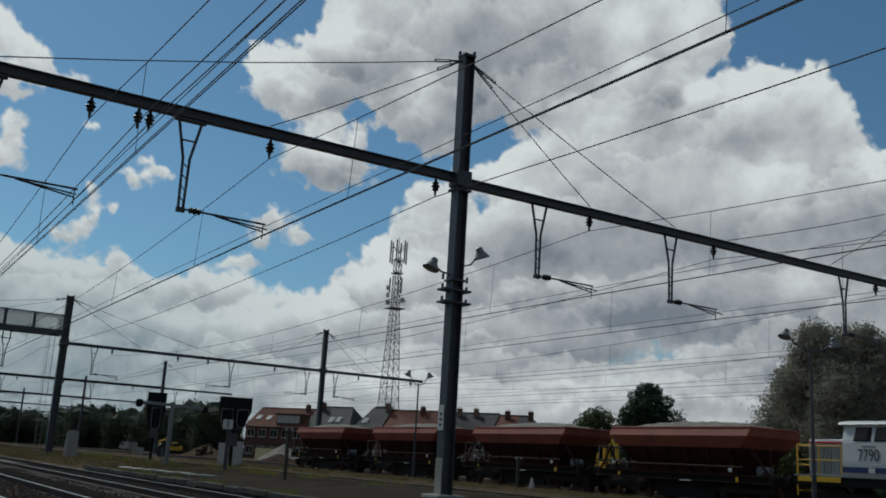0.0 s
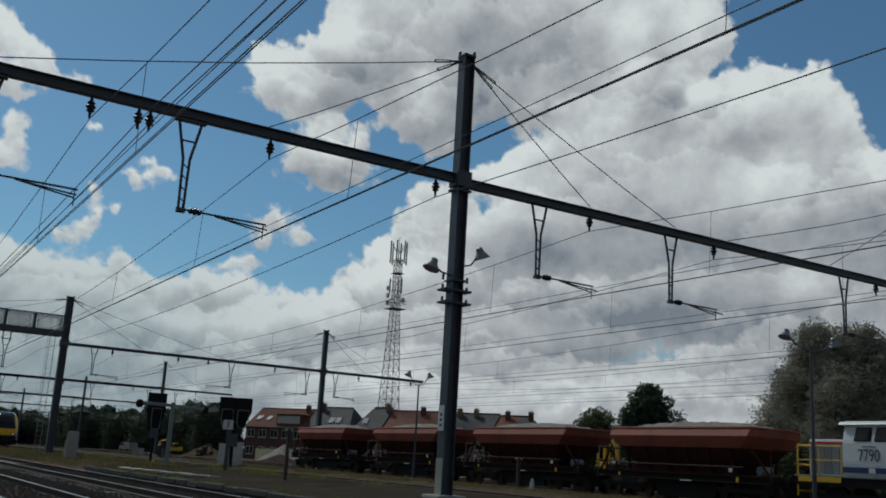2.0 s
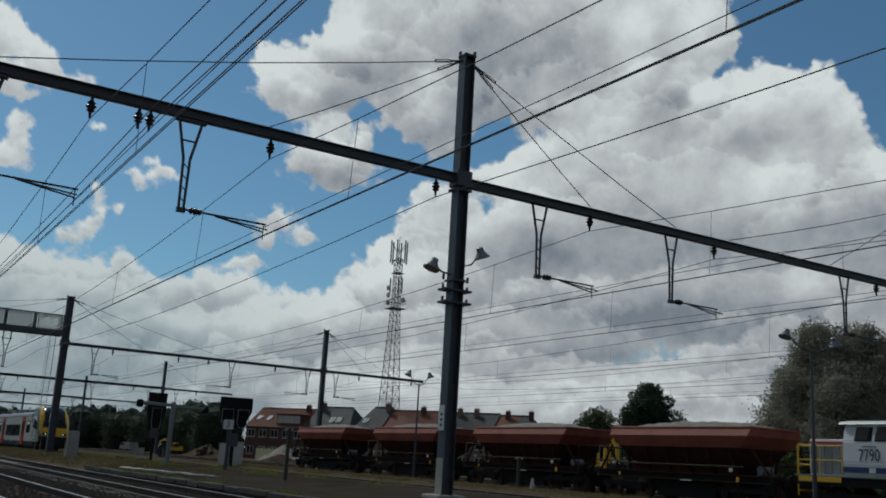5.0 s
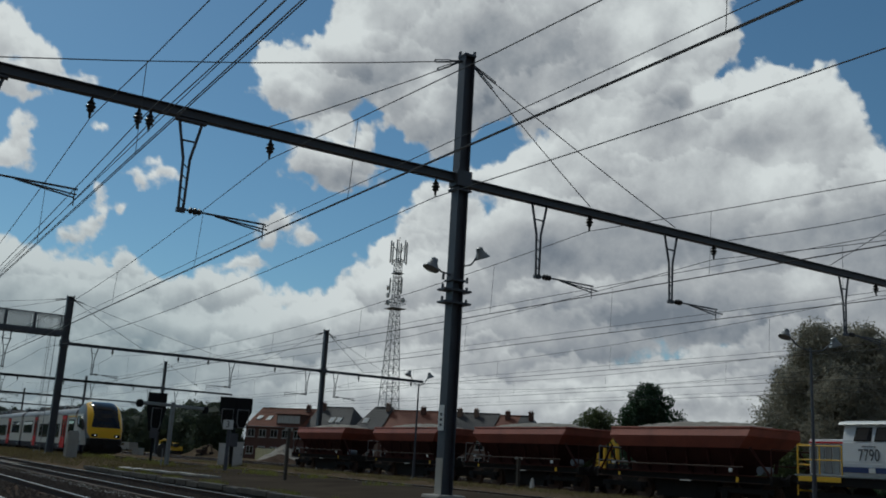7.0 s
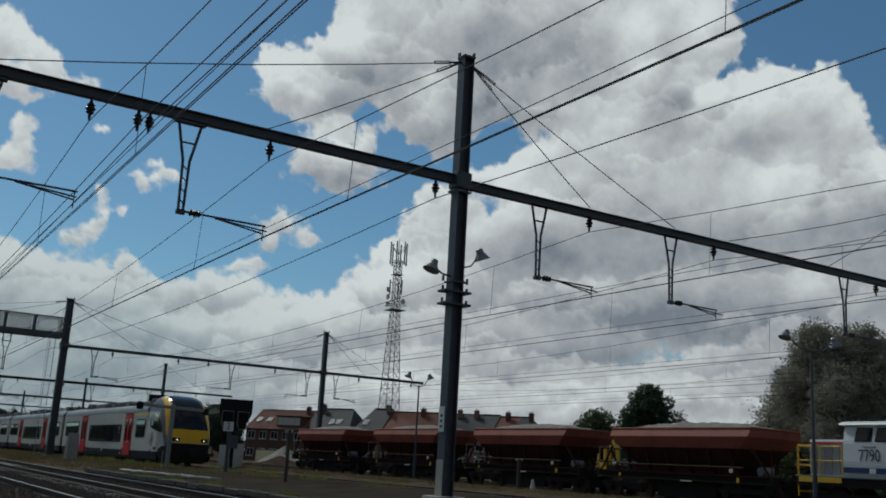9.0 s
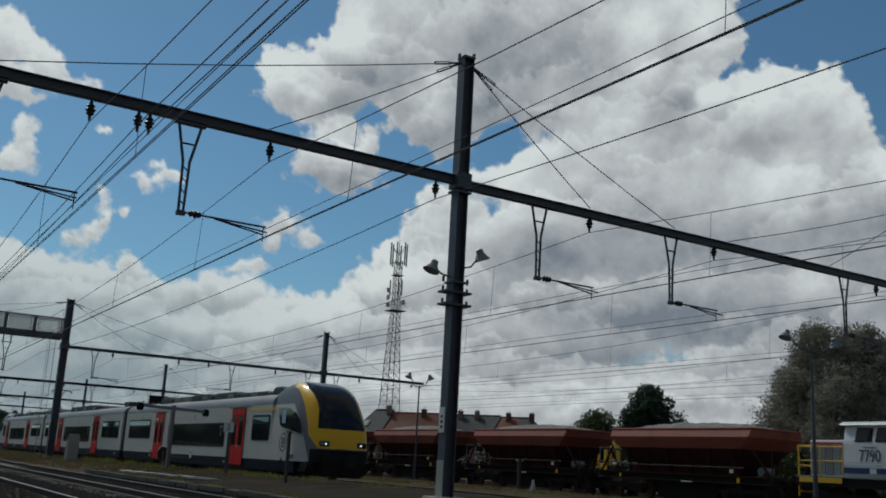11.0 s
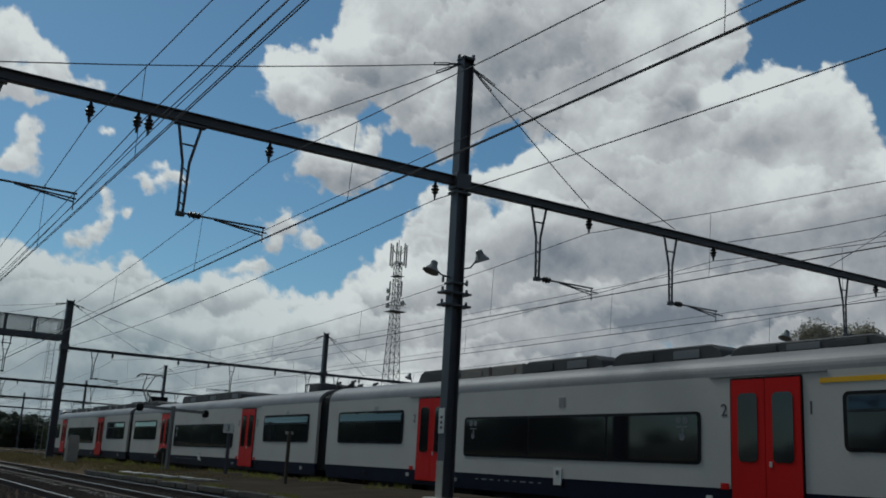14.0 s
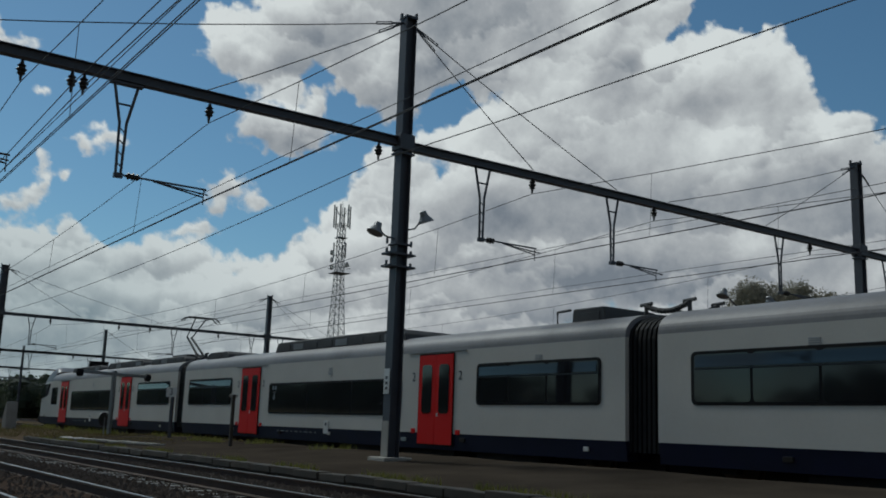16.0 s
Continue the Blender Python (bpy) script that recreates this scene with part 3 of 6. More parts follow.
def island():
    bm = bmesh.new()
    xs = [-40 + 1.0 * k for k in range(121)]
    prof = [(8.72, -0.46), (8.72, 0.03), (9.4, 0.06), (10.5, 0.12), (12.0, 0.19), (13.2, 0.26), (14.15, 0.28), (14.25, 0.2), (14.3, -0.46)]
    rows = []
    for x in xs:
        rows.append([bm.verts.new((x, y, z + (0.035 * noise.noise((x * 0.5, y * 0.7, 1)) if 1 < k < 7 else 0))) for k, (y, z) in enumerate(prof)])
    for a, b in zip(rows, rows[1:]):
        for k in range(len(prof) - 1):
            bm.faces.new((a[k], b[k], b[k + 1], a[k + 1]))
    bm.faces.new(rows[0])
    bm.faces.new(rows[-1][::-1])
    bmesh.ops.recalc_face_normals(bm, faces=bm.faces)
    isl = tagged(part("platform", bm, CINDER), "disused low platform of dark cinders with a stone edge", "platform", kind="structure")
    slab = boxes(((0, 0, 0), (0.97, 0.32, 0.14), 0.015))
    me = bpy.data.meshes.new("edge_slab")
    slab.to_mesh(me)
    slab.free()
    me.materials.append(EDGE)
    wall = boxes(((0, 0, 0), (0.985, 0.16, 0.42), 0.012))
    mw = bpy.data.meshes.new("edge_block")
    wall.to_mesh(mw)
    wall.free()
    mw.materials.append(EDGE)
    for k in range(62):
        x = -39.5 + k
        share("edge_slab", me, isl, pose(x, 8.74 + random.uniform(-0.02, 0.02), 0.03 + random.uniform(-0.03, 0.012), random.uniform(-3, 2), random.uniform(-0.7, 0.7), random.uniform(-0.9, 0.9)))
        share("edge_block", mw, isl, pose(x + 0.3, 8.70 + random.uniform(-0.015, 0.015), -0.255, 0, 0, random.uniform(-0.4, 0.4)))
    # the island runs on beyond the platform's end as a low bank
    bm = bmesh.new()
    rows = []
    for x in [-300, -200, -150, -120] + list(range(-100, -39, 3)):
        f = 1.0 if x < -42 else 0.9
        rows.append([bm.verts.new((x, y, z * f + 0.03 * noise.noise((x * 0.3, y, 5)))) for y, z in ((8.66, -0.46), (9.3, -0.12), (10.5, 0.02), (12.5, 0.12), (13.6, 0.14), (14.3, -0.3), (14.35, -0.46))])
    for a, b in zip(rows, rows[1:]):
        for k in range(6):
            bm.faces.new((a[k], b[k], b[k + 1], a[k + 1]))
    bmesh.ops.recalc_face_normals(bm, faces=bm.faces)
    for f in bm.faces:
        f.smooth = True
    tagged(part("bank", bm, EARTH), "low bank of earth and dry grass between tracks", "bank", kind="structure")


island()


# ---- overhead line gantries ----
BEAM_Z, WIRE_Z, MESS_Z = 7.74, 5.39, 7.18


def insulator(parent, x, y, z):
    bm = bmesh.new()
    lathe(bm, (x, y, z), [(0.025, 0.02), (0.04, -0.06), (0.085, -0.10), (0.055, -0.13), (0.105, -0.18), (0.06, -0.23), (0.085, -0.26), (0.035, -0.30), (0.02, -0.42)], 10)
    return part("insulator", bm, IRON, parent, "dark ceramic insulator")


def dropper_bracket(g, x, y, side, reach=1.85):
    """A lattice bracket hanging from the beam, with a registration arm reaching to the contact wire."""
    bm = bmesh.new()
    zt, zm, zb = BEAM_Z - 0.14, BEAM_Z - 0.95, 5.72
    for s in (-1, 1):
        tube(bm, (x, y + 0.24 * s, zt), (x, y + 0.07 * s, zm), 0.032)
        tube(bm, (x, y + 0.07 * s, zm), (x, y + 0.05 * s, zb), 0.03)
    tube(bm, (x, y - 0.16, zt - 0.42), (x, y + 0.16, zt - 0.42), 0.022)
    for k in range(4):
        z = zm - 0.1 - 0.24 * k
        tube(bm, (x, y - 0.06, z), (x, y + 0.06, z - 0.1), 0.014, n=6)
    box(bm, (x, y, zt + 0.01), (0.16, 0.66, 0.05), 0.008)
    box(bm, (x, y, zb - 0.02), (0.1, 0.18, 0.1), 0.01)
    br = part("drop_bracket", bm, STEEL, g)
    bm = bmesh.new()
    e = y + side * reach
    tube(bm, (x, y, zb), (x, e, zb + 0.0), 0.022)
    tube(bm, (x, y + side * 0.72, zb - 0.02), (x, e - side * 0.05, zb - 0.17), 0.017)
    tube(bm, (x, y + side * 0.72, zb - 0.02), (x + 0.25, e - side * 0.05, zb - 0.17), 0.017)
    tube(bm, (x, e - side * 0.05, WIRE_Z), (x, e - side * 0.05, zb - 0.02), 0.012, n=6)
    part("registration_arm", bm, STEEL, br)
    bm = bmesh.new()
    lathe(bm, (x, y + side * 0.3, zb), [(0.03, -0.14), (0.075, -0.09), (0.045, -0.05), (0.085, 0.0), (0.045, 0.05), (0.075, 0.09), (0.03, 0.14)], 10, "y")
    part("insulator", bm, IRON, br, "dark ceramic insulator")


def i_pole(bm, x, y, z0, z1, s=0.3):
    """A broad-flanged steel column, its web along x."""
    h, t = s / 2, 0.022
    web = 0.012
    prof = [(-h, -h), (-h, h), (-h + t, h), (-h + t, web), (h - t, web), (h - t, h), (h, h), (h, -h), (h - t, -h), (h - t, -web), (-h + t, -web), (-h + t, -h)]
    va = [bm.verts.new((x + b, y + a, z0)) for a, b in prof]
    vb = [bm.verts.new((x + b, y + a, z1)) for a, b in prof]
    n = len(prof)
    for i in range(n):
        bm.faces.new((va[i], va[(i + 1) % n], vb[(i + 1) % n], vb[i]))
    bm.faces.new(va[::-1])
    bm.faces.new(vb)
    bmesh.ops.recalc_face_normals(bm, faces=bm.faces)
    return bm


def cable(g, p, q):
    p, q = Vector(p), Vector(q)
    bm = bmesh.new()
    mid = (p + q) / 2 - Vector((0, 0, 0.02 * (q - p).length * 0.4))
    path(bm, [p, (p + mid) / 2 - Vector((0, 0, 0.02)), mid, (q + mid) / 2 - Vector((0, 0, 0.02)), q], 0.013)
    c = part("guy_cable", bm, WIRE, g)
    d = (q - p).normalized()
    a = p + d * 0.35
    u = d.cross(Vector((1, 0, 0))).normalized() * 0.03
    bm = bmesh.new()
    tube(bm, p, a, 0.028)
    for s in (-1, 1):
        tube(bm, a + u * s, a + d * 0.45 + u * s, 0.013, n=6)
    tube(bm, a - u, a + u, 0.02, n=6)
    tube(bm, a + d * 0.45 - u, a + d * 0.45 + u, 0.02, n=6)
    part("turnbuckle", bm, STEEL, c)


def gantry(x, poles, y0, y1, hangers=(), ins=(), cables=(), top=10.95, s=0.3, base=0.1, full=True, near=None):
    g = thing("gantry", x, poles[0], 0, label="tall dark steel gantry carrying overhead wires across the tracks", category="gantry", group="overhead line gantries")
    inv = Matrix.Translation((-x, -poles[0], 0))

    def put(name, bm, mat, label=""):
        bm.transform(inv)
        return part(name, bm, mat, g, label)
    h = 0.105
    for y in poles:
        bm = bmesh.new()
        w = near if near and y == poles[0] else s
        i_pole(bm, x, y, -0.5, top, w)
        put("pole", bm, STEEL)
        if full:
            put("pole_cap", boxes(((x, y, top + 0.03), (w + 0.04, w + 0.04, 0.06), 0.01), ((x - 0.1, y - w / 2, top + 0.1), (0.08, 0.05, 0.14), 0.008), ((x + 0.1, y + w / 2, top + 0.1), (0.08, 0.05, 0.14), 0.008)), STEEL)
            put("clamp", boxes(((x, y, BEAM_Z), (w + 0.1, w + 0.12, 0.4), 0.02), ((x, y, BEAM_Z - 0.28), (w + 0.04, w + 0.18, 0.05), 0.01)), STEEL)
            put("footing", boxes(((x, y, base - 0.25), (0.75, 0.75, 0.62), 0.04)), CONCRETE, "weathered concrete footing")
    cuts = [y0] + [y for y in poles if y0 < y < y1] + [y1]
    for a, b in zip(cuts, cuts[1:]):
        bm = bmesh.new()
        f, w = 0.02, 0.014
        prof = [(-h, -h), (h, -h), (h, -h + f), (w, -h + f), (w, h - f), (h, h - f), (h, h), (-h, h), (-h, h - f), (-w, h - f), (-w, -h + f), (-h, -h + f)]
        lift = 0.02 if b <= poles[0] else -0.05
        prism(bm, [(x + p, BEAM_Z + lift + q) for p, q in prof], a + (s / 2 if a in poles else 0), b - (s / 2 if b in poles else 0), "y")
        put("beam", bm, STEEL)
    done = set(g.children)
    for y, side in hangers:
        dropper_bracket(g, x, y, side)
    for y in ins:
        insulator(g, x, y, BEAM_Z - 0.13)
    for y, (ya, za) in cables:
        cable(g, (x, y, top - 0.12), (x, ya, za))
    for o in g.children:
        if o in done:
            continue
        o.data.transform(inv)
        for c in o.children:
            c.data.transform(inv)
    return g


main = gantry(-18.93, (12.0, 31.6), -3.0, 36.5, ((1.4, 1), (5.27, 1), (14.45, 1), (19.13, 1), (26.88, 1), (33.3, 1)),
              (3.27, 4.2, 4.43, 7.05, 11.3, 16.13, 20.86, 28.58, 35.2),
              ((11.85, (1.0, 7.86)), (11.85, (6.9, 7.86)), (12.15, (16.15, 7.86)), (12.15, (19.3, 7.86)),
               (31.45, (26.2, 7.86)), (31.45, (21.5, 7.86)), (31.75, (35.8, 7.86))), base=0.2)
gantry(32.0, (12.0, 31.6), -3.0, 36.5, (), (3.27, 7.05, 16.13, 20.86, 28.58))
second = gantry(-70.83, (12.75, 32.75), 12.75, 42.2, ((9.0, -1), (14.85, 1), (25.05, -1), (31.4, -1), (33.9, 1)), (16.1, 20.9, 23.2, 28.6, 36.0, 41.0),
                ((12.6, (4.0, 9.5)), (12.6, (8.0, 9.5)), (12.9, (18.2, 7.86)), (12.9, (24.5, 7.86)), (32.6, (27.2, 7.86)), (32.6, (23.5, 7.86)), (32.9, (36.5, 7.86)), (32.9, (39.0, 7.86))), s=0.34, near=0.46)
gantry(-113.25, (32.0, 12.8), 4.0, 40.5, ((14.6, 1), (24.0, -1), (30.4, -1), (33.6, 1)), (16.1, 20.9, 28.6, 36.0), ((31.9, (26, 7.86)), (32.1, (37, 7.86))), top=10.8)
gantry(-155.75, (32.0, 13.0), 3.0, 41.0, ((14.6, 1), (30.4, -1)), (16.1, 20.9, 28.6), top=11.0, full=True)
gantry(-200.0, (30.0, 13.5), 2.0, 44.0, ((14.6, 1), (28.4, -1)), (16.1, 20.9, 28.6), top=10.5)
gantry(-250.0, (29.0, 14.0), 0.0, 44.0, (), (), top=10.5)

part("number_plate", boxes(((0, -0.245, 2.5), (0.24, 0.012, 0.5), 0.003)), WHITE_SIGN, second, "white enamel plate")
part("number_plate", boxes(((0, 19.82, 2.1), (0.22, 0.012, 0.5), 0.003)), WHITE_SIGN, second, "white enamel plate")


def signal_bridge():
    """The caged walkway that spans the near tracks beside the second gantry."""
    g = thing("signal_bridge", -70.83, 8, 0, label="grey lattice signal bridge with mesh railing over the near tracks", category="signal bridge")
    bm = bmesh.new()
    x, zb, zt = 0.0, 8.28, 9.55
    for dx in (-0.45, 0.45):
        box(bm, (dx, -3.0, zb), (0.12, 15.0, 0.3), 0.01)
    part("girder", bm, STEEL, g)
    part("deck", boxes(((0, -3.0, zb + 0.18), (0.8, 15.0, 0.05))), GALV, g)
    for dx in (-0.47, 0.47):
        bm = bmesh.new()
        for z in (zb + 0.2, zt):
            box(bm, (dx, -3.0, z), (0.07, 15.0, 0.09), 0.01)
        for k in range(9):
            box(bm, (dx, -10.5 + 1.87 * k, (zb + zt) / 2 + 0.1), (0.1, 0.13, zt - zb - 0.1), 0.01)
        part("railing", bm, STEEL, g, "dark steel railing frame")
        for k in range(8):
            y, z = -9.56 + 1.87 * k, (zb + zt) / 2 + 0.1
            bm = boxes(((dx, y, z + 0.42), (0.04, 1.6, 0.05)), ((dx, y, z - 0.42), (0.04, 1.6, 0.05)), ((dx, y - 0.78, z), (0.04, 0.05, 0.88)), ((dx, y + 0.78, z), (0.04, 0.05, 0.88)))
            for j in range(19):
                tube(bm, (dx, y - 0.75 + 0.083 * j, z - 0.42), (dx, y - 0.75 + 0.083 * j, z + 0.42), 0.014, n=4)
            part("mesh_panel", bm, PALE, g, "pale grey wire mesh panel")
    for y in (0.76, 1.24):
        bm = bmesh.new()
        tube(bm, (0, y, 7.55), (0, y, zb), 0.04, n=6)
        part("hanger_rod", bm, STEEL, g)
    bm = bmesh.new()
    for dx in (-0.4, 0.4):
        tube(bm, (dx, -10.3, -0.4), (dx, -10.3, zb), 0.1)
    part("leg", bm, STEEL, g)
    bm = bmesh.new()
    for s in (-0.18, 0.18):
        tube(bm, (-0.9, 4.1 + s, 0.0), (-0.9, 4.1 + s, zt), 0.02, n=6)
    for k in range(28):
        tube(bm, (-0.9, 3.92, 0.3 + 0.33 * k), (-0.9, 4.28, 0.3 + 0.33 * k), 0.011, n=6)
    for s in (-0.5, 0.5):
        tube(bm, (-1.3, 4.1 + s * 0.5, 2.2), (-1.3, 4.1 + s * 0.5, zt), 0.012, n=6)
    part("ladder", bm, GALV, g)


signal_bridge()


def line_wires(y, spans, stag=0.15):
    w = thing("overhead_line", spans[0], y, 0, label="overhead contact wire with messenger cable and droppers", category="overhead line", group="overhead lines")
    x00 = spans[0]
    sup = [(x, stag if i % 2 else -stag) for i, x in enumerate(spans)]
    bm, bm2 = bmesh.new(), bmesh.new()
    for k in (-0.016, 0.016):
        path(bm, [(x - x00, s + k, WIRE_Z) for x, s in sup], 0.009)
    mess = []
    drops = []
    for (xa, sa), (xb, sb) in zip(sup, sup[1:]):
        L = xb - xa
        for i in range(13):
            u = i / 12
            mess.append((xa + L * u - x00, (sa + (sb - sa) * u) * 0.3, MESS_Z - 4 * 0.92 * u * (1 - u)))
        n = max(3, int(abs(L) / 7.5))
        for i in range(n):
            u = (i + 0.5) / n
            drops.append((xa + L * u - x00, sa + (sb - sa) * u, (sa + (sb - sa) * u) * 0.3, MESS_Z - 4 * 0.92 * u * (1 - u)))
    path(bm2, mess, 0.0095)
    part("contact_wire", bm, WIRE, w)
    part("messenger_wire", bm2, WIRE, w)
    aux = bmesh.new()
    path(aux, [(x - x00, s * 0.8, WIRE_Z + 0.2) for x, s in sup], 0.007)
    part("auxiliary_wire", aux, WIRE, w)
    for x, s, s2, z in drops:
        bm = bmesh.new()
        path(bm, [(x, s, WIRE_Z), (x, s * 0.8, WIRE_Z + 0.2), (x, s2, z)], 0.006, 4)
        part("dropper", bm, WIRE, w)


SPANS = (80.0, 32.0, -18.93, -70.83, -113.25, -155.75, -200.0, -250.0, -300.0)
for y, stag in ((3.27, -0.02), (7.1, 0.15), (16.15, 0.15), (20.9, 0.15), (28.6, 0.15), (36.0, 0.15), (41.0, 0.15)):
    line_wires(y, SPANS, stag)


def feeder(y0, y1, z0, z1, sag=0.28, r=0.012):
    bm = bmesh.new()
    pts = []
    for i, (xa, xb) in enumerate(zip(SPANS, SPANS[1:])):
        for k in range(10):
            u = k / 10
            f = (i + u) / (len(SPANS) - 1)
            pts.append((xa + (xb - xa) * u, y0 + (y1 - y0) * f, z0 + (z1 - z0) * f - 4 * sag * u * (1 - u)))
    path(bm, pts, r)
    tagged(part("feeder_cable", bm, WIRE), "dark bare feeder cable strung between gantries", "cable", group="feeder cables")


feeder(4.2, 4.2, 7.34, 7.34)
feeder(4.43, 4.43, 7.36, 7.36)
feeder(11.3, 11.3, 7.17, 7.17, 0.5)


# ---- the electric train ----
def train_section(bm, rings, close=True):
    vs = [[bm.verts.new(p) for p in ring] for ring in rings]
    for a, b in zip(vs, vs[1:]):
        for k in range(len(a) - 1):
            bm.faces.new((a[k], a[k + 1], b[k + 1], b[k]))
    if close:
        bm.faces.new(vs[0])
        bm.faces.new(vs[-1][::-1])
    bmesh.ops.recalc_face_normals(bm, faces=bm.faces)
    return bm


def arc_roof(z0, z1, half, n=10):
    out = []
    for k in range(n + 1):
        a = math.pi * k / n
        c, s = math.cos(a), math.sin(a)
        out.append((-half * math.copysign(abs(c) ** 0.75, c), z0 + (z1 - z0) * abs(s) ** 0.85))
    return out


SIDE_BOTTOM, SIDE_TOP, ROOF_TOP, HALF = 0.82, 2.97, 3.55, 1.41


def body_shell(car, x0, x1):
    """White sides, grey roof and blue sill of one car between x0 and x1."""
    prof = [(-HALF, SIDE_BOTTOM), (-HALF, SIDE_TOP), (HALF, SIDE_TOP), (HALF, SIDE_BOTTOM)]
    bm = bmesh.new()
    prism(bm, prof, x0, x1)
    part("side_shell", bm, TRAIN_WHITE, car)
    bm = bmesh.new()
    prism(bm, arc_roof(SIDE_TOP + 0.002, ROOF_TOP, HALF - 0.005, 32), x0, x1)
    part("roof", bm, TRAIN_ROOF, car, "pale grey curved roof")
    bm = bmesh.new()
    prism(bm, [(-HALF + 0.06, 0.40), (-HALF + 0.012, SIDE_BOTTOM - 0.003), (HALF - 0.012, SIDE_BOTTOM - 0.003), (HALF - 0.06, 0.40)], x0, x1)
    part("sill", bm, TRAIN_BLUE, car, "dark blue sill panel")
    part("underframe", boxes((((x0 + x1) / 2, 0, 0.36), (x1 - x0 + 0.8, 1.3, 0.34), 0.02)), BLACK, car, "grimy black underframe")


def rounded(bm, x0, x1, z0, z1, y, thick, r=0.1):
    pts = []
    for cx, cz, a0 in ((x1 - r, z1 - r, 0), (x0 + r, z1 - r, 90), (x0 + r, z0 + r, 180), (x1 - r, z0 + r, 270)):
        for k in range(5):
            a = radians(a0 + 22.5 * k)
            pts.append((cx + r * math.cos(a), cz + r * math.sin(a)))
    return prism(bm, pts, y - thick / 2, y + thick / 2, "y")


SASH = material("window_bar", (0.03, 0.03, 0.032), 0.5, 0, bump=0)


def car_window(car, x0, x1, z0, z1, mullions=(), sash=False):
    for s in (-1, 1):
        bm = bmesh.new()
        rounded(bm, x0, x1, z0, z1, s * (HALF + 0.004), 0.02, 0.12)
        w = part("window", bm, RUBBER, car, "black framed tinted window")
        cuts = [x0 + 0.05, *sorted(mullions), x1 - 0.05]
        for a, b in zip(cuts, cuts[1:]):
            bm = bmesh.new()
            rounded(bm, a + 0.03, b - 0.03, z0 + 0.06, z1 - 0.06, s * (HALF + 0.013), 0.012, 0.08)
            part("pane", bm, GLASS, w)
        if sash:
            part("vent_pane", boxes((((x0 + x1) / 2, s * (HALF + 0.026), z1 - 0.2), (x1 - x0 - 0.24, 0.012, 0.22), 0.003, Matrix.Rotation(radians(4.5 * s), 4, "X"))), GLASS, w)
            part("sash_bar", boxes((((x0 + x1) / 2, s * (HALF + 0.02), z1 - 0.34), (x1 - x0 - 0.2, 0.012, 0.035))), SASH, w)


def car_door(car, x0, x1):
    for s in (-1, 1):
        bm = bmesh.new()
        rounded(bm, x0 - 0.04, x1 + 0.04, 0.5, 2.92, s * (HALF + 0.003), 0.02, 0.05)
        d = part("door_surround", bm, RUBBER, car, "black rubber door surround")
        m = (x0 + x1) / 2
        for a, b in ((x0, m - 0.008), (m + 0.008, x1)):
            bm = bmesh.new()
            rounded(bm, a, b, 0.53, 2.88, s * (HALF + 0.016), 0.03, 0.03)
            part("door_leaf", bm, TRAIN_RED, d, "bright red door leaf")
            c, w = (a + b) / 2, 0.23
            bm = bmesh.new()
            rounded(bm, c - w, c + w, 1.33, 2.62, s * (HALF + 0.033), 0.012, 0.1)
            part("door_window", bm, GLASS, d, "tall dark door window")
        part("door_button", boxes(((m + 0.12, s * (HALF + 0.036), 1.3), (0.06, 0.02, 0.1), 0.008)), PALE, d)
        part("drip_rail", boxes(((m, s * (HALF + 0.01), 2.955), (x1 - x0 + 1.1, 0.03, 0.03), 0.006)), TRAIN_GREY, car)


def roof_box(car, x0, x1, h, w=1.05, slope=0.35, side=0.0, mat=ROOF_GEAR):
    z = ROOF_TOP - 0.16
    bm = bmesh.new()
    prism(bm, [(x0, z), (x0 + slope * 0.4, z + h * 0.75), (x0 + slope, z + h), (x1 - slope, z + h), (x1 - slope * 0.3, z + h * 0.6), (x1, z)], side - w, side + w, "y")
    bmesh.ops.bevel(bm, geom=list(bm.edges), offset=0.03, segments=1, affect="EDGES")
    b = part("roof_equipment", bm, mat, car, "dusty roof equipment case")
    n = max(1, int((x1 - x0 - 2 * slope) / 0.9))
    for k in range(n):
        x = x0 + slope + (x1 - x0 - 2 * slope) * (k + 0.5) / n
        part("cover_panel", boxes(((x, side - w - 0.005, z + h * 0.45), (0.74, 0.025, h * 0.55), 0.01)), TRAIN_GREY if k % 3 == 1 and mat is ROOF_GEAR else mat, b)


def bogie(car, x):
    bm = bmesh.new()
    for s in (-1, 1):
        box(bm, (x, s * 1.02, 0.52), (3.0, 0.16, 0.2), 0.03)
        for dx in (-1.25, 1.25):
            box(bm, (x + dx, s * 1.06, 0.44), (0.34, 0.2, 0.3), 0.03)
        tube(bm, (x - 0.3, s * 1.05, 0.5), (x - 0.3, s * 1.05, 0.78), 0.13)
        tube(bm, (x + 0.3, s * 1.05, 0.5), (x + 0.3, s * 1.05, 0.78), 0.13)
    box(bm, (x, 0, 0.55), (0.6, 2.0, 0.25), 0.02)
    b = part("bogie", bm, BLACK, car, "grimy black bogie")
    for dx in (-1.25, 1.25):
        bm = bmesh.new()
        lathe(bm, (0, 0, 0), [(0.06, -1.0), (0.06, -0.82), (0.42, -0.815), (0.43, -0.685), (0.46, -0.68), (0.46, -0.655), (0.06, -0.65),
                              (0.06, 0.65), (0.46, 0.655), (0.46, 0.68), (0.43, 0.685), (0.42, 0.815), (0.06, 0.82), (0.06, 1.0)], 20, "y")
        w = part("wheelset", bm, RUST, b)
        w.matrix_local = pose(x + dx, 0, 0.43)
        WHEELS.append((w, x + dx))


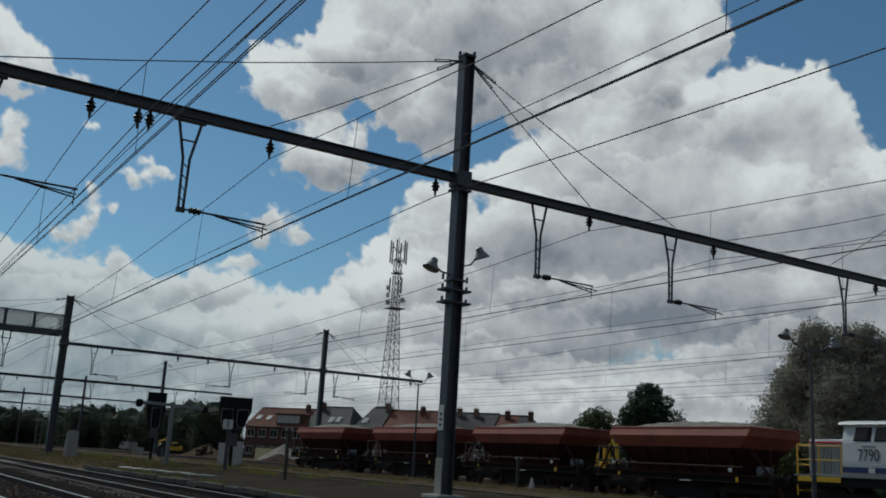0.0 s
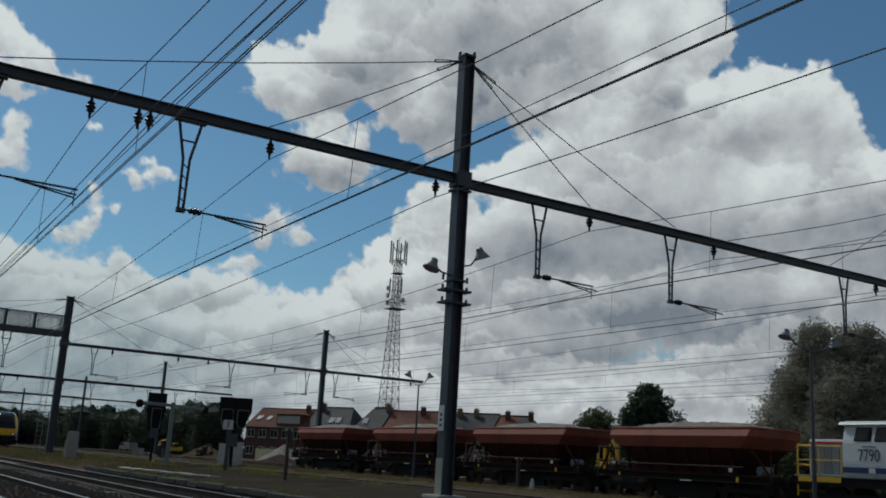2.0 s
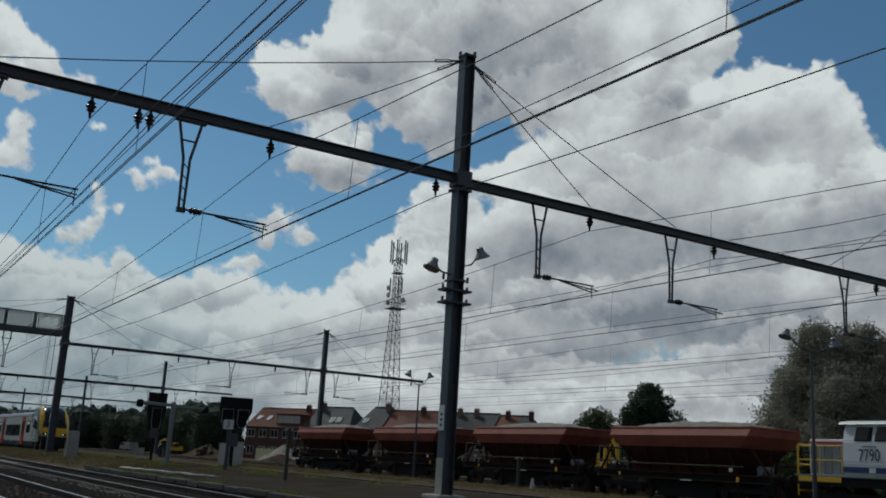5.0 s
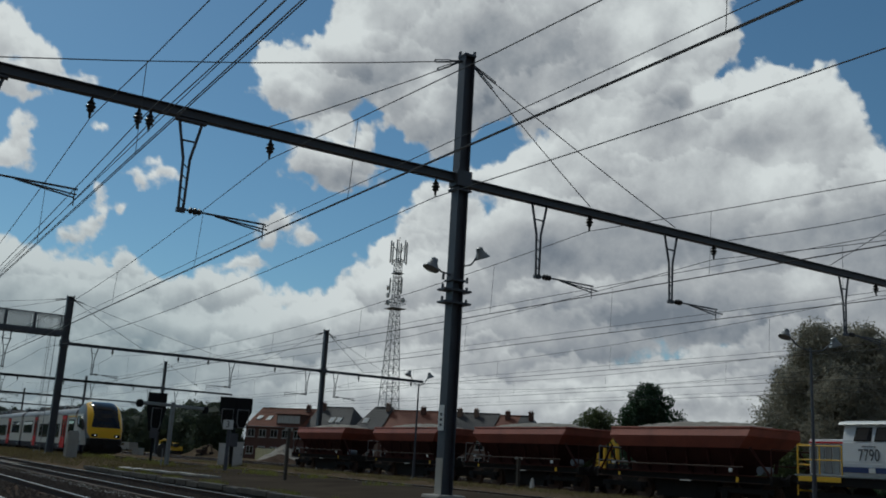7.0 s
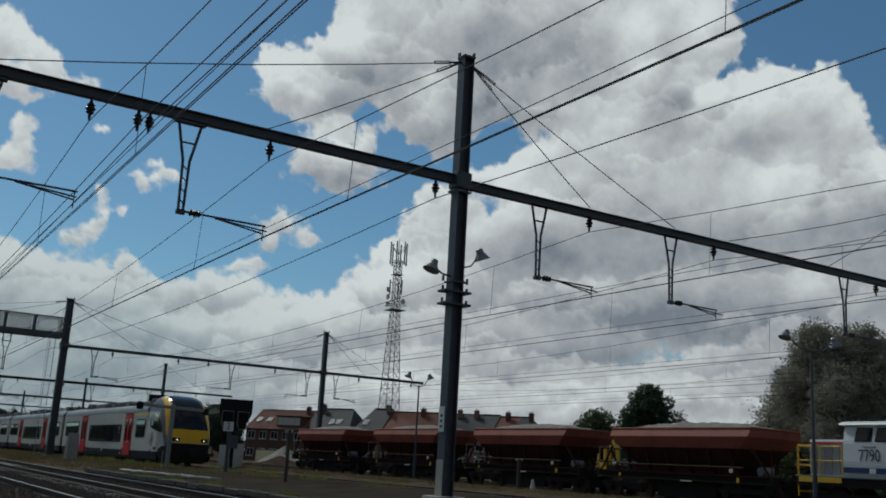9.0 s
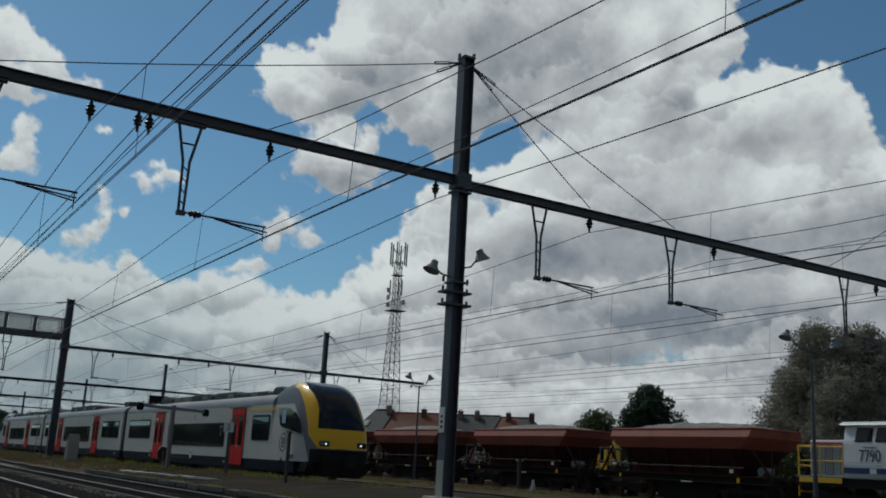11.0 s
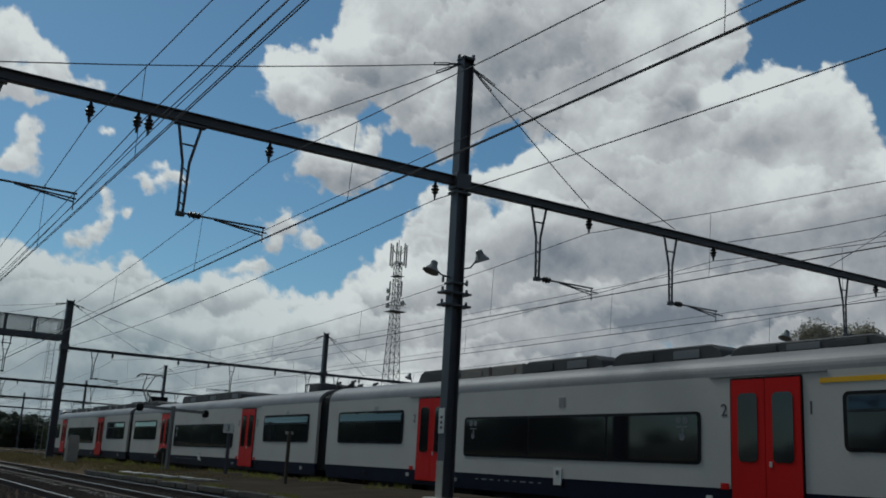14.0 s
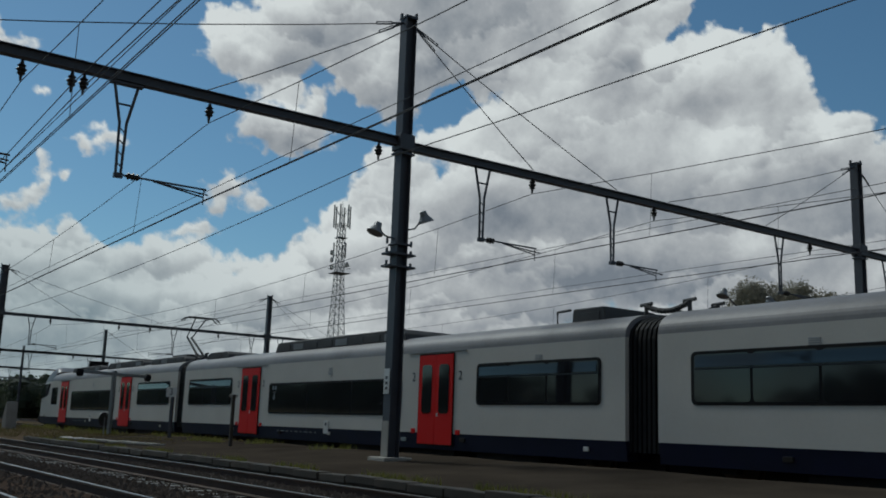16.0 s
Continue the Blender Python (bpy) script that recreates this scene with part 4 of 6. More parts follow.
def nose_surface(s, a):
    """A point of the cab's skin: s metres behind the tip, a the way round from one sill (0) over the roof to the other (1)."""
    u = min(1.0, s / 4.3)
    half = HALF * (0.66 + 0.34 * min(1, s / 1.7) ** 0.5)
    reach = min(s, 0.22)
    zt = float(np.mean([np.interp(s + reach * d, (0, 0.04, 0.1, 0.26, 0.68, 1.15, 1.74, 2.38, 3.02, 3.76, 4.3), (1.25, 1.75, 2.15, 2.52, 3.02, 3.44, 3.72, 3.87, 3.91, 3.78, ROOF_TOP)) for d in (-1, -0.5, 0, 0.5, 1)]))
    z0 = 0.82
    c, sn = math.cos(math.pi * a), math.sin(math.pi * a)
    e = 0.2 + 0.47 * (1 - u)
    y = -half * math.copysign(abs(c) ** e, c)
    z = z0 + (zt - z0) * abs(sn) ** (0.55 + 0.1 * u)
    return Vector((-0.55 - s * 0.872, y, z))


def nose_zone(s, y, z):
    """Which panel of the cab a place on its skin belongs to."""
    t = min(0.997, max(0.0, (z - 1.45) / 2.2))
    back = 1.04 + 0.35 * t + 1.75 * (1 - math.sqrt(1 - t * t))
    fore = back - 0.4 - 0.1 * (z - 2)
    t = min(0.98, max(0.0, (z - 0.75) / 2.25))
    white = 0.95 + 0.75 * t + 0.95 * (1 - math.sqrt(1 - t * t))
    foot = 1.34 + 0.46 * min(1.0, max(0.0, (s - 0.6) / 0.5))
    if z < 1.3 and s < 0.95:
        return "bumper"
    if z < 2.05 and s < back and z >= foot:
        return "mask"
    if z >= 2.05 and (s < fore or (y < 0.8 and s < 2.9)):
        return "screen"
    if z >= 2.05 and s < back:
        return "mask"
    return "white" if s > white and z < 2.97 else "skin"


def nose(train, flip=False):
    """Cab end: grey skin, yellow mask, dark windscreen, lamps and black lower front."""
    cab = new("cab")
    cab.parent = train
    bits = {k: bmesh.new() for k in ("skin", "mask", "screen", "white", "far_white", "bumper")}
    ss = [4.3 * (k / 210) ** 1.6 for k in range(211)]
    na = 260
    around = [0.5 * (2 * k / na) ** 1.7 if k <= na / 2 else 1 - 0.5 * (2 - 2 * k / na) ** 1.7 for k in range(na + 1)]
    grid = [[nose_surface(t, q) for q in around] for t in ss]
    known = {k: {} for k in bits}
    for i in range(len(ss) - 1):
        for k in range(na):
            ids = ((i, k), (i, k + 1), (i + 1, k + 1), (i + 1, k))
            c = sum((grid[p][q] for p, q in ids), Vector()) / 4
            key = nose_zone(-c.x, abs(c.y), c.z)
            if key == "white" and c.y > 0:
                key = "far_white"
            bm, seen = bits[key], known[key]
            vs = []
            for j in ids:
                if j not in seen:
                    seen[j] = bm.verts.new(grid[j[0]][j[1]])
                vs.append(seen[j])
            bm.faces.new(vs)
    for key, mat, name, label in (("skin", CAB_GREY, "cab_skin", "mid grey moulded cab skin"), ("mask", TRAIN_YELLOW, "front_mask", "warm yellow front mask"),
                                  ("screen", SCREEN, "windscreen", "dark curved windscreen"), ("white", TRAIN_WHITE, "cab_side", "light grey cab side"),
                                  ("far_white", TRAIN_WHITE, "cab_side", "light grey cab side"),
                                  ("bumper", BLACK, "bumper", "black lower bumper")):
        bm = bits[key]
        bmesh.ops.recalc_face_normals(bm, faces=bm.faces)
        for f in bm.faces:
            f.smooth = True
        part(name, bm, mat, cab, label)
    # lower front: dark apron with coupler
    bm = bmesh.new()
    prism(bm, [(-0.5, 0.75), (-0.47, 1.2), (-1.3, 1.25), (-1.9, 0.7), (-1.7, 0.3), (-0.62, 0.3)], -0.92, 0.92, "y")
    bmesh.ops.bevel(bm, geom=list(bm.edges), offset=0.06, segments=2, affect="EDGES")
    part("apron", bm, BLACK, cab, "black lower front apron")
    for s in (-1, 1):
        bm = bmesh.new()
        prism(bm, [(-0.8, 0.6), (-0.75, 0.85), (-1.5, 0.85), (-1.9, 0.4), (-1.0, 0.4)], s * 0.93, s * 1.28, "y")
        bmesh.ops.bevel(bm, geom=list(bm.edges), offset=0.07, segments=2, affect="EDGES")
        part("corner_fairing", bm, BLACK, cab)
        lamp = part("headlight", boxes(((-0.76, s * 0.76, 1.5), (0.42, 0.42, 0.22), 0.06)), GLASS, cab, "dark headlight cluster")
        bm = bmesh.new()
        tube(bm, (-0.57, s * 0.72, 1.5), (-0.54, s * 0.72, 1.5), 0.04, n=16)
        part("lamp_lens", bm, LAMP_WHITE, lamp)
    bm = bmesh.new()
    tube(bm, (-0.45, 0, 0.85), (0.05, 0, 0.85), 0.1)
    box(bm, (0.1, 0, 0.85), (0.22, 0.4, 0.42), 0.04)
    part("coupler", bm, BLACK, cab)
    bm = bmesh.new()
    prism(bm, [(-HALF + 0.06, 0.40), (-HALF + 0.012, 0.817), (HALF - 0.012, 0.817), (HALF - 0.06, 0.40)], -4.298, -1.85)
    part("cab_sill", bm, TRAIN_BLUE, cab, "dark blue sill panel")
    for s in (-1, 1):
        # cab side window with its slanted front
        bm = bmesh.new()
        prism(bm, [(-1.45, 1.84), (-1.58, 2.12), (-1.8, 2.4), (-2.1, 2.64), (-2.5, 2.8), (-3.58, 2.84), (-3.65, 2.75), (-3.4, 2.2), (-3.25, 2.1)], s * (HALF - 0.10), s * (HALF + 0.012), "y")
        part("cab_side_window", bm, GLASS, cab, "dark raked cab side window")
        if s < 0:
            part("notice", boxes(((-3.02, -HALF - 0.016, 2.48), (0.34, 0.006, 0.52))), PAPER, cab, "pale blue sheet behind the cab window")
        part("step_light", boxes(((-3.0, s * (HALF + 0.005), 0.86), (0.1, 0.02, 0.12), 0.008)), BLACK, cab)
    bm = bmesh.new()
    tube(bm, (-0.6, -0.45, 2.12), (-0.88, -0.1, 2.66), 0.015, n=6)
    part("wiper", bm, BLACK, cab)
    return cab


def operator_mark(car, x, z):
    bm = bmesh.new()
    n = 40
    y = -HALF - 0.004
    for k in range(n):
        a, b = 2 * math.pi * k / n, 2 * math.pi * (k + 1) / n
        q = [(math.cos(t) * r * e, math.sin(t) * r) for t, r, e in ((a, 0.36, 0.95), (b, 0.36, 0.95), (b, 0.31, 0.94), (a, 0.31, 0.94))]
        bm.faces.new([bm.verts.new((x + p, y, z + w)) for p, w in q])
    for dx, dz, sx, sz in ((-0.08, 0, 0.055, 0.36), (0.02, 0.165, 0.17, 0.045), (0.03, 0, 0.18, 0.045), (0.03, -0.165, 0.19, 0.045), (0.12, 0.085, 0.05, 0.12), (0.135, -0.085, 0.05, 0.12)):
        box(bm, (x + dx, y, z + dz), (sx, 0.006, sz))
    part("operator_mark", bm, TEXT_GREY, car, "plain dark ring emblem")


WHEELS = []
FACE = Matrix.Rotation(radians(90), 4, "X")


PALE_STEEL = material("dull_pale_steel", (0.34, 0.35, 0.36), 0.6, 0.0, (0.25, 0.25, 0.26), 3, 40, 0.05)
PAPER = material("pale_blue_paper", (0.45, 0.55, 0.68), 0.7, 0, (0.4, 0.48, 0.6), 3, 30, 0.0)
DUSTY_TAN = material("dusty_tan_case_paint", (0.23, 0.21, 0.18), 0.75, 0, (0.15, 0.135, 0.12), 2, 30, 0.1)


def build_train():
    train = thing("electric_train", 0, 16.1, 0, label="light grey three-car electric train with red doors and yellow front", category="train")
    cars = []
    for (x0, x1) in ((-26.95, -4.3), (-53.35, -27.85), (-76.0, -54.25)):
        car = new("car")
        car.parent = train
        body_shell(car, x0, x1)
        cars.append(car)
    a, b, c = cars
    # leading car
    car_window(a, -6.35, -4.42, 1.55, 2.58, (), True)
    car_door(a, -8.8, -7.2)
    car_window(a, -18.2, -9.6, 1.25, 2.3, (-12.4, -15.3))
    car_door(a, -20.7, -19.1)
    car_window(a, -26.1, -21.6, 1.55, 2.58, (-23.3, -24.7), True)
    part("first_class_stripe", boxes(((-5.35, -HALF - 0.006, 2.79), (2.9, 0.008, 0.09))), TRAIN_YELLOW, a, "thin yellow stripe")
    operator_mark(a, -2.95, 1.5)
    letters("running_number", "08029", 0.22, TEXT_GREY, a, Matrix.Translation((-2.15, -HALF - 0.004, 0.98)) @ FACE)
    for car, lamps, vents, plates in ((a, (-9.0, -18.9, -21.0), (-14.0, -23.4), (-14.1,)), (b, (-33.7, -35.75, -45.55, -47.65), (-30.6, -40.6), (-40.7,)), (c, (-60.3, -62.35), (-67.0,), (-67.1,))):
        for x in lamps:
            part("door_lamp", boxes(((x, -HALF - 0.006, 0.86), (0.2, 0.02, 0.12), 0.006)), TRAIN_RED, car, "small red square beside the door")
        for x in vents:
            part("vent_grille", boxes(*(((x, -HALF - 0.005, 2.5 + 0.04 * k), (0.24, 0.012, 0.025)) for k in range(6))), PALE_STEEL, car, "small grey louvred vent")
        for x in plates:
            p = part("socket_box", boxes(((x, -HALF - 0.008, 0.86), (0.3, 0.02, 0.4), 0.008)), WHITE_SIGN, car, "white socket plate")
            part("socket_mark", boxes(((x, -HALF - 0.02, 0.95), (0.1, 0.008, 0.1), 0.003)), TEXT_GREY, p)
            for k in range(9):
                w = 0.1 + 0.13 * (k * 7 % 5) / 4
                part("sill_lettering", boxes(((x - 0.7 - 0.34 * k, -HALF + 0.006, 0.68), (w, 0.012, 0.035))), TRAIN_GREY, car, "small pale bars of lettering")
    for car, x in ((a, -17.75), (a, -10.1), (b, -36.9), (b, -44.55), (c, -63.5)):
        bm = bmesh.new()
        for dx in (-0.1, 0.1):
            lathe(bm, (x + dx, -HALF - 0.022, 2.13), [(0.075, -0.003), (0.075, 0.003)], 14, "y")
        box(bm, (x, -HALF - 0.022, 1.99), (0.3, 0.006, 0.025))
        lathe(bm, (x, -HALF - 0.022, 1.8), [(0.08, -0.003), (0.08, 0.003)], 14, "y")
        box(bm, (x + 0.02, -HALF - 0.022, 1.9), (0.05, 0.006, 0.12))
        part("window_pictogram", bm, TRAIN_GREY, car, "faint pale pictogram on the glass")
    # middle car
    car_window(b, -32.95, -28.55, 1.55, 2.58, (-30.3, -31.7), True)
    car_door(b, -35.5, -33.94)
    car_window(b, -45.0, -36.4, 1.25, 2.3, (-39.2, -42.1))
    car_door(b, -47.4, -45.8)
    car_window(b, -52.8, -48.3, 1.55, 2.58, (-49.8, -51.2), True)
    # trailing car
    car_window(c, -59.5, -55.1, 1.55, 2.58, (-56.6, -58.0), True)
    car_door(c, -62.1, -60.5)
    car_window(c, -71.3, -63.0, 1.25, 2.3, (-65.8, -68.6))
    car_door(c, -73.7, -72.1)
    car_window(c, -75.9, -74.5, 1.55, 2.58)
    for car, spots in ((a, ((-9.0, "2"), (-7.0, "1"), (-20.95, "2"))), (b, ((-33.65, "2"), (-35.8, "2"), (-45.5, "2"), (-47.7, "2"))), (c, ((-60.2, "2"), (-62.4, "2")))):
        for x, n in spots:
            letters("class_number", n, 0.34, TEXT_GREY, car, Matrix.Translation((x, -HALF - 0.003, 2.3)) @ FACE)
    for car, rows in ((a, ((-5.4, -4.0, 0.34), (-9.2, -5.6, 0.22), (-12.7, -9.3, 0.32), (-16.2, -12.9, 0.34), (-21.5, -19.3, 0.38))),
                      (b, ((-45.5, -36.8, 0.38), (-52.0, -49.6, 0.3))),
                      (c, ((-59.0, -54.4, 0.3), (-66.0, -60.0, 0.34), (-73.0, -67.0, 0.3)))):
        for x0, x1, h in rows:
            roof_box(car, x0, x1, h)
    for x in (-19.2, -17.65):
        roof_box(a, x, x + 1.48, 0.33, 0.98, 0.03, 0.0, DUSTY_TAN)
    roof_box(b, -30.1, -29.0, 0.40, 0.85, 0.05, 0.0, ROOF_GEAR)
    bm = bmesh.new()
    path(bm, [(-30.35, -0.7, 3.4), (-30.75, -0.7, 3.45), (-30.75, -0.7, 3.78), (-30.3, -0.7, 3.8)], 0.035, 6)
    part("cable_frame", bm, ROOF_GEAR, b)
    # small marks and boxes along the sill
    for car, xs in ((a, (-9.4, -14.0, -18.6, -21.2, -24.0)), (b, (-29.0, -33.5, -36.2, -40.5, -44.0, -48.0)), (c, (-56.0, -60.1, -63.2, -68.0))):
        for k, x in enumerate(xs):
            part("sill_fitting", boxes(((x, -HALF - 0.0, 0.62 + 0.05 * (k % 2)), (0.16 + 0.05 * (k % 3), 0.03, 0.1), 0.01)), (PALE, BLACK, GALV)[k % 3], car)
        for k in range(4):
            x = xs[0] - 3 - 3.4 * k
            part("underfloor_case", boxes(((x, 0, 0.36), (2.4, 2.3, 0.34), 0.04)), BLACK, car)
    for car, xs in ((a, (-4.2, -24.2)), (b, (-30.5, -50.6)), (c, (-57.0, -76.2))):
        for x in xs:
            bogie(car, x)
    for x0, x1 in ((-27.85, -26.95), (-54.25, -53.35)):
        rings = []
        n = 7
        for k in range(n):
            p, d = x0 + (x1 - x0) * k / n, (x1 - x0) / n
            for x, w in ((p, HALF - 0.2), (p + 0.1 * d, HALF - 0.1), (p + 0.7 * d, HALF - 0.1), (p + 0.8 * d, HALF - 0.2)):
                rings.append([(x, -w, 0.6)] + [(x, y, z) for y, z in arc_roof(2.9, ROOF_TOP + 0.05 + w - HALF, w)] + [(x, w, 0.6)])
        bm = train_section(bmesh.new(), rings)
        part("gangway_bellows", bm, RUBBER, train, "black rubber gangway bellows")
        m = (x0 + x1) / 2
        for y in (-0.6, 0.3):
            bm = bmesh.new()
            for dx in (-0.6, 0.6):
                tube(bm, (m + dx, y, 3.4), (m + dx, y, 3.74), 0.045)
                tube(bm, (m + dx - 0.16, y, 3.74), (m + dx + 0.16, y, 3.76), 0.04)
            for j in range(14):
                u, v = j / 14, (j + 0.8) / 14
                tube(bm, (m - 0.6 + 1.2 * u, y, 3.72 - 0.6 * u * (1 - u)), (m - 0.6 + 1.2 * v, y, 3.72 - 0.6 * v * (1 - v)), 0.06, n=8)
            part("jumper_cable", bm, ROOF_GEAR, train, "ribbed dark jumper cable on two stands")
    nose(train)
    rear = nose(train)
    rear.matrix_local = pose(-80.3, 0, 0, 0, 0, 180)
    rear.location.y = 0
    # pantograph near the second gangway, raised to the wire
    bm = bmesh.new()
    px = -56.3
    box(bm, (px, 0, 3.78), (1.9, 1.3, 0.1), 0.02)
    for y in (-0.5, 0.5):
        for x in (-0.8, 0.8):
            tube(bm, (px + x, y, 3.55), (px + x, y, 3.8), 0.06)
    pan = part("pantograph", bm, ROOF_GEAR, train, "raised dark pantograph")
    bm = bmesh.new()
    tube(bm, (px + 0.8, -0.15, 3.82), (px - 0.75, -0.1, 4.72), 0.05)
    tube(bm, (px + 0.8, 0.15, 3.82), (px - 0.75, 0.1, 4.72), 0.05)
    for y in (-0.25, 0.25):
        tube(bm, (px - 0.75, y * 0.5, 4.72), (px + 0.5, y, 5.5), 0.03)
    part("arm", bm, ROOF_GEAR, pan)
    bm = bmesh.new()
    for x in (0.3, 0.7):
        path(bm, [(px + x, -0.85, 5.36), (px + x, -0.65, 5.54), (px + x, 0.65, 5.54), (px + x, 0.85, 5.36)], 0.03, 6)
    tube(bm, (px + 0.3, 0.3, 5.52), (px + 0.7, 0.3, 5.52), 0.02)
    tube(bm, (px + 0.3, -0.3, 5.52), (px + 0.7, -0.3, 5.52), 0.02)
    part("collector_head", bm, ROOF_GEAR, pan)
    return train


electric_train = build_train()


# ---- ballast wagons and the shunting locomotive ----
def hopper_wagon():
    w = thing("hopper_wagon", 0, 28.6, 0, label="faded oxide red hopper wagon heaped with grey ballast", category="wagon", group="ballast wagons")
    L, W = 3.6, 1.4
    # upper band: two leaning plates each side; ends lean out
    lev = [(2.80, L, W - 0.1), (2.5, L - 0.05, W + 0.05), (2.08, L - 0.5, W - 0.06)]
    bm = bmesh.new()
    rings = [[(-a, -b, z), (a, -b, z), (a, b, z), (-a, b, z), (-a, -b, z)] for z, a, b in lev]
    for r0, r1 in zip(rings, rings[1:]):
        for k in range(4):
            bm.faces.new([bm.verts.new(p) for p in (r0[k], r0[k + 1], r1[k + 1], r1[k])])
    bmesh.ops.remove_doubles(bm, verts=bm.verts, dist=0.001)
    bmesh.ops.recalc_face_normals(bm, faces=bm.faces)
    up = part("hopper", bm, WAGON_RED, w)
    so = up.modifiers.new("thickness", "SOLIDIFY")
    so.thickness, so.offset = 0.05, -1
    # lower chute, its shade carried by the darkened red
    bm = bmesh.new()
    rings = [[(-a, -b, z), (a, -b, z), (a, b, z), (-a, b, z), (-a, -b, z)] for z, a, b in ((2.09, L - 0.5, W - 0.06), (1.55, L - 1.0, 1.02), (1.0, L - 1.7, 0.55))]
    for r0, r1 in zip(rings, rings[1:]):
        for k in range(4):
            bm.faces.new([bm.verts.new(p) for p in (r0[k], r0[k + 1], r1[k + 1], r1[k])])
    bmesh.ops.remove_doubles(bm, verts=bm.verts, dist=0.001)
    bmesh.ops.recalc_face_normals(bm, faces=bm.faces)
    lo = part("chute", bm, WAGON_SHADED, w, "lower discharge chute in red darkened for the shade under the hopper")
    so = lo.modifiers.new("thickness", "SOLIDIFY")
    so.thickness = 0.04
    bm = bmesh.new()
    for x0, x1, y0, y1 in ((-L, L, 0.1 - W, 0.1 - W), (-L, L, W - 0.1, W - 0.1), (-L, -L, 0.1 - W, W - 0.1), (L, L, 0.1 - W, W - 0.1)):
        tube(bm, (x0, y0, 2.8), (x1, y1, 2.8), 0.045)
    part("top_rim", bm, WAGON_RED, w)
    for k in range(6):
        x = -L + 0.95 + 1.06 * k
        for s in (-1, 1):
            bm = bmesh.new()
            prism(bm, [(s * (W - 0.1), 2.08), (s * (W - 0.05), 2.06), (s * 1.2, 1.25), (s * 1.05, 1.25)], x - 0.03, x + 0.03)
            part("rib", bm, WAGON_SHADED, w)
    # load
    bm = bmesh.new()
    nx, ny = 40, 16
    grid = [[bm.verts.new((-L + 0.05 + (2 * L - 0.1) * i / nx, -W + 0.14 + (2 * W - 0.28) * j / ny,
             2.7 + 0.36 * (1 - abs(2 * i / nx - 1) ** 4) * (1 - abs(2 * j / ny - 1) ** 2) + 0.06 * noise.noise((i * 0.5, j * 0.6, 2)) + 0.04 * random.random())) for j in range(ny + 1)] for i in range(nx + 1)]
    for i in range(nx):
        for j in range(ny):
            bm.faces.new((grid[i][j], grid[i + 1][j], grid[i + 1][j + 1], grid[i][j + 1]))
    part("ballast_load", bm, LOAD, w, "heaped grey crushed stone")
    # frame
    bm = bmesh.new()
    for s in (-1, 1):
        box(bm, (0, s * 1.15, 0.98), (8.9, 0.12, 0.26), 0.015)
        box(bm, (s * 4.42, 0, 0.98), (0.14, 2.6, 0.34), 0.02)
    fr = part("underframe", bm, BLACK, w, "dark steel underframe")
    for sx in (-1, 1):
        for sy in (-1, 1):
            bm = bmesh.new()
            tube(bm, (sx * 4.48, sy * 0.88, 1.02), (sx * 4.85, sy * 0.88, 1.02), 0.075)
            tube(bm, (sx * 4.85, sy * 0.88, 1.02), (sx * 4.92, sy * 0.88, 1.02), 0.22, n=14)
            part("buffer", bm, BLACK, w, "round black buffer")
            bm = bmesh.new()
            tube(bm, (sx * 4.38, sy * 1.2, 1.05), (sx * 3.55, sy * 1.3, 2.1), 0.045)
            part("end_strut", bm, WAGON_SHADED, w)
        bm = bmesh.new()
        for y in (-1.25, 1.25):
            tube(bm, (sx * 4.4, y, 1.1), (sx * 4.4, y, 2.05), 0.022, n=6)
        for z in (1.5, 2.05):
            tube(bm, (sx * 4.4, -1.25, z), (sx * 4.4, 1.25, z), 0.022, n=6)
        part("end_railing", bm, GALV if sx < 0 else WAGON_SHADED, w)
        for s in (-1, 1):
            bm = bmesh.new()
            for dx in (-0.9, 0.9):
                box(bm, (sx * 3.1 + dx, s * 1.0, 0.48), (0.3, 0.2, 0.32), 0.03)
            box(bm, (sx * 3.1, s * 1.0, 0.6), (2.5, 0.12, 0.2), 0.02)
            part("bogie_frame", bm, BLACK, w)
        for dx in (-0.9, 0.9):
            bm = bmesh.new()
            lathe(bm, (sx * 3.1 + dx, 0, 0.46), [(0.06, -0.95), (0.06, -0.82), (0.45, -0.815), (0.46, -0.69), (0.49, -0.66), (0.06, -0.65), (0.06, 0.65), (0.49, 0.66), (0.46, 0.69), (0.45, 0.815), (0.06, 0.82), (0.06, 0.95)], 18, "y")
            part("wheelset", bm, RUST, w)
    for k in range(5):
        part("discharge_door", boxes(((-2.2 + 1.1 * k, -0.95, 1.22), (1.0, 0.06, 0.42), 0.01)), WAGON_SHADED, w)
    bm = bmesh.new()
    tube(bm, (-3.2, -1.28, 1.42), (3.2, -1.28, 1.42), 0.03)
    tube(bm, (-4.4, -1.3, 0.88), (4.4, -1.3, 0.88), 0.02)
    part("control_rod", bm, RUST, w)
    part("side_platform", boxes(((0, -1.28, 1.12), (8.6, 0.2, 0.04))), WAGON_SHADED, w)
    for x, z, sx, sz, mat in ((2.75, 1.3, 0.26, 0.22, WHITE_SIGN), (3.05, 0.98, 0.2, 0.28, YELLOW), (-3.35, 1.42, 0.4, 0.12, WHITE_SIGN), (-3.0, 0.98, 0.16, 0.2, YELLOW), (0.6, 0.86, 0.9, 0.07, WHITE_SIGN)):
        part("data_plate", boxes(((x, -1.4, z), (sx * 0.6, 0.02, sz * 0.6), 0.004)), mat, w)
    bm = bmesh.new()
    tube(bm, (3.75, -1.05, 1.32), (3.75, -0.5, 1.32), 0.15, n=16)
    part("brake_cylinder", bm, TRAIN_GREY, w)
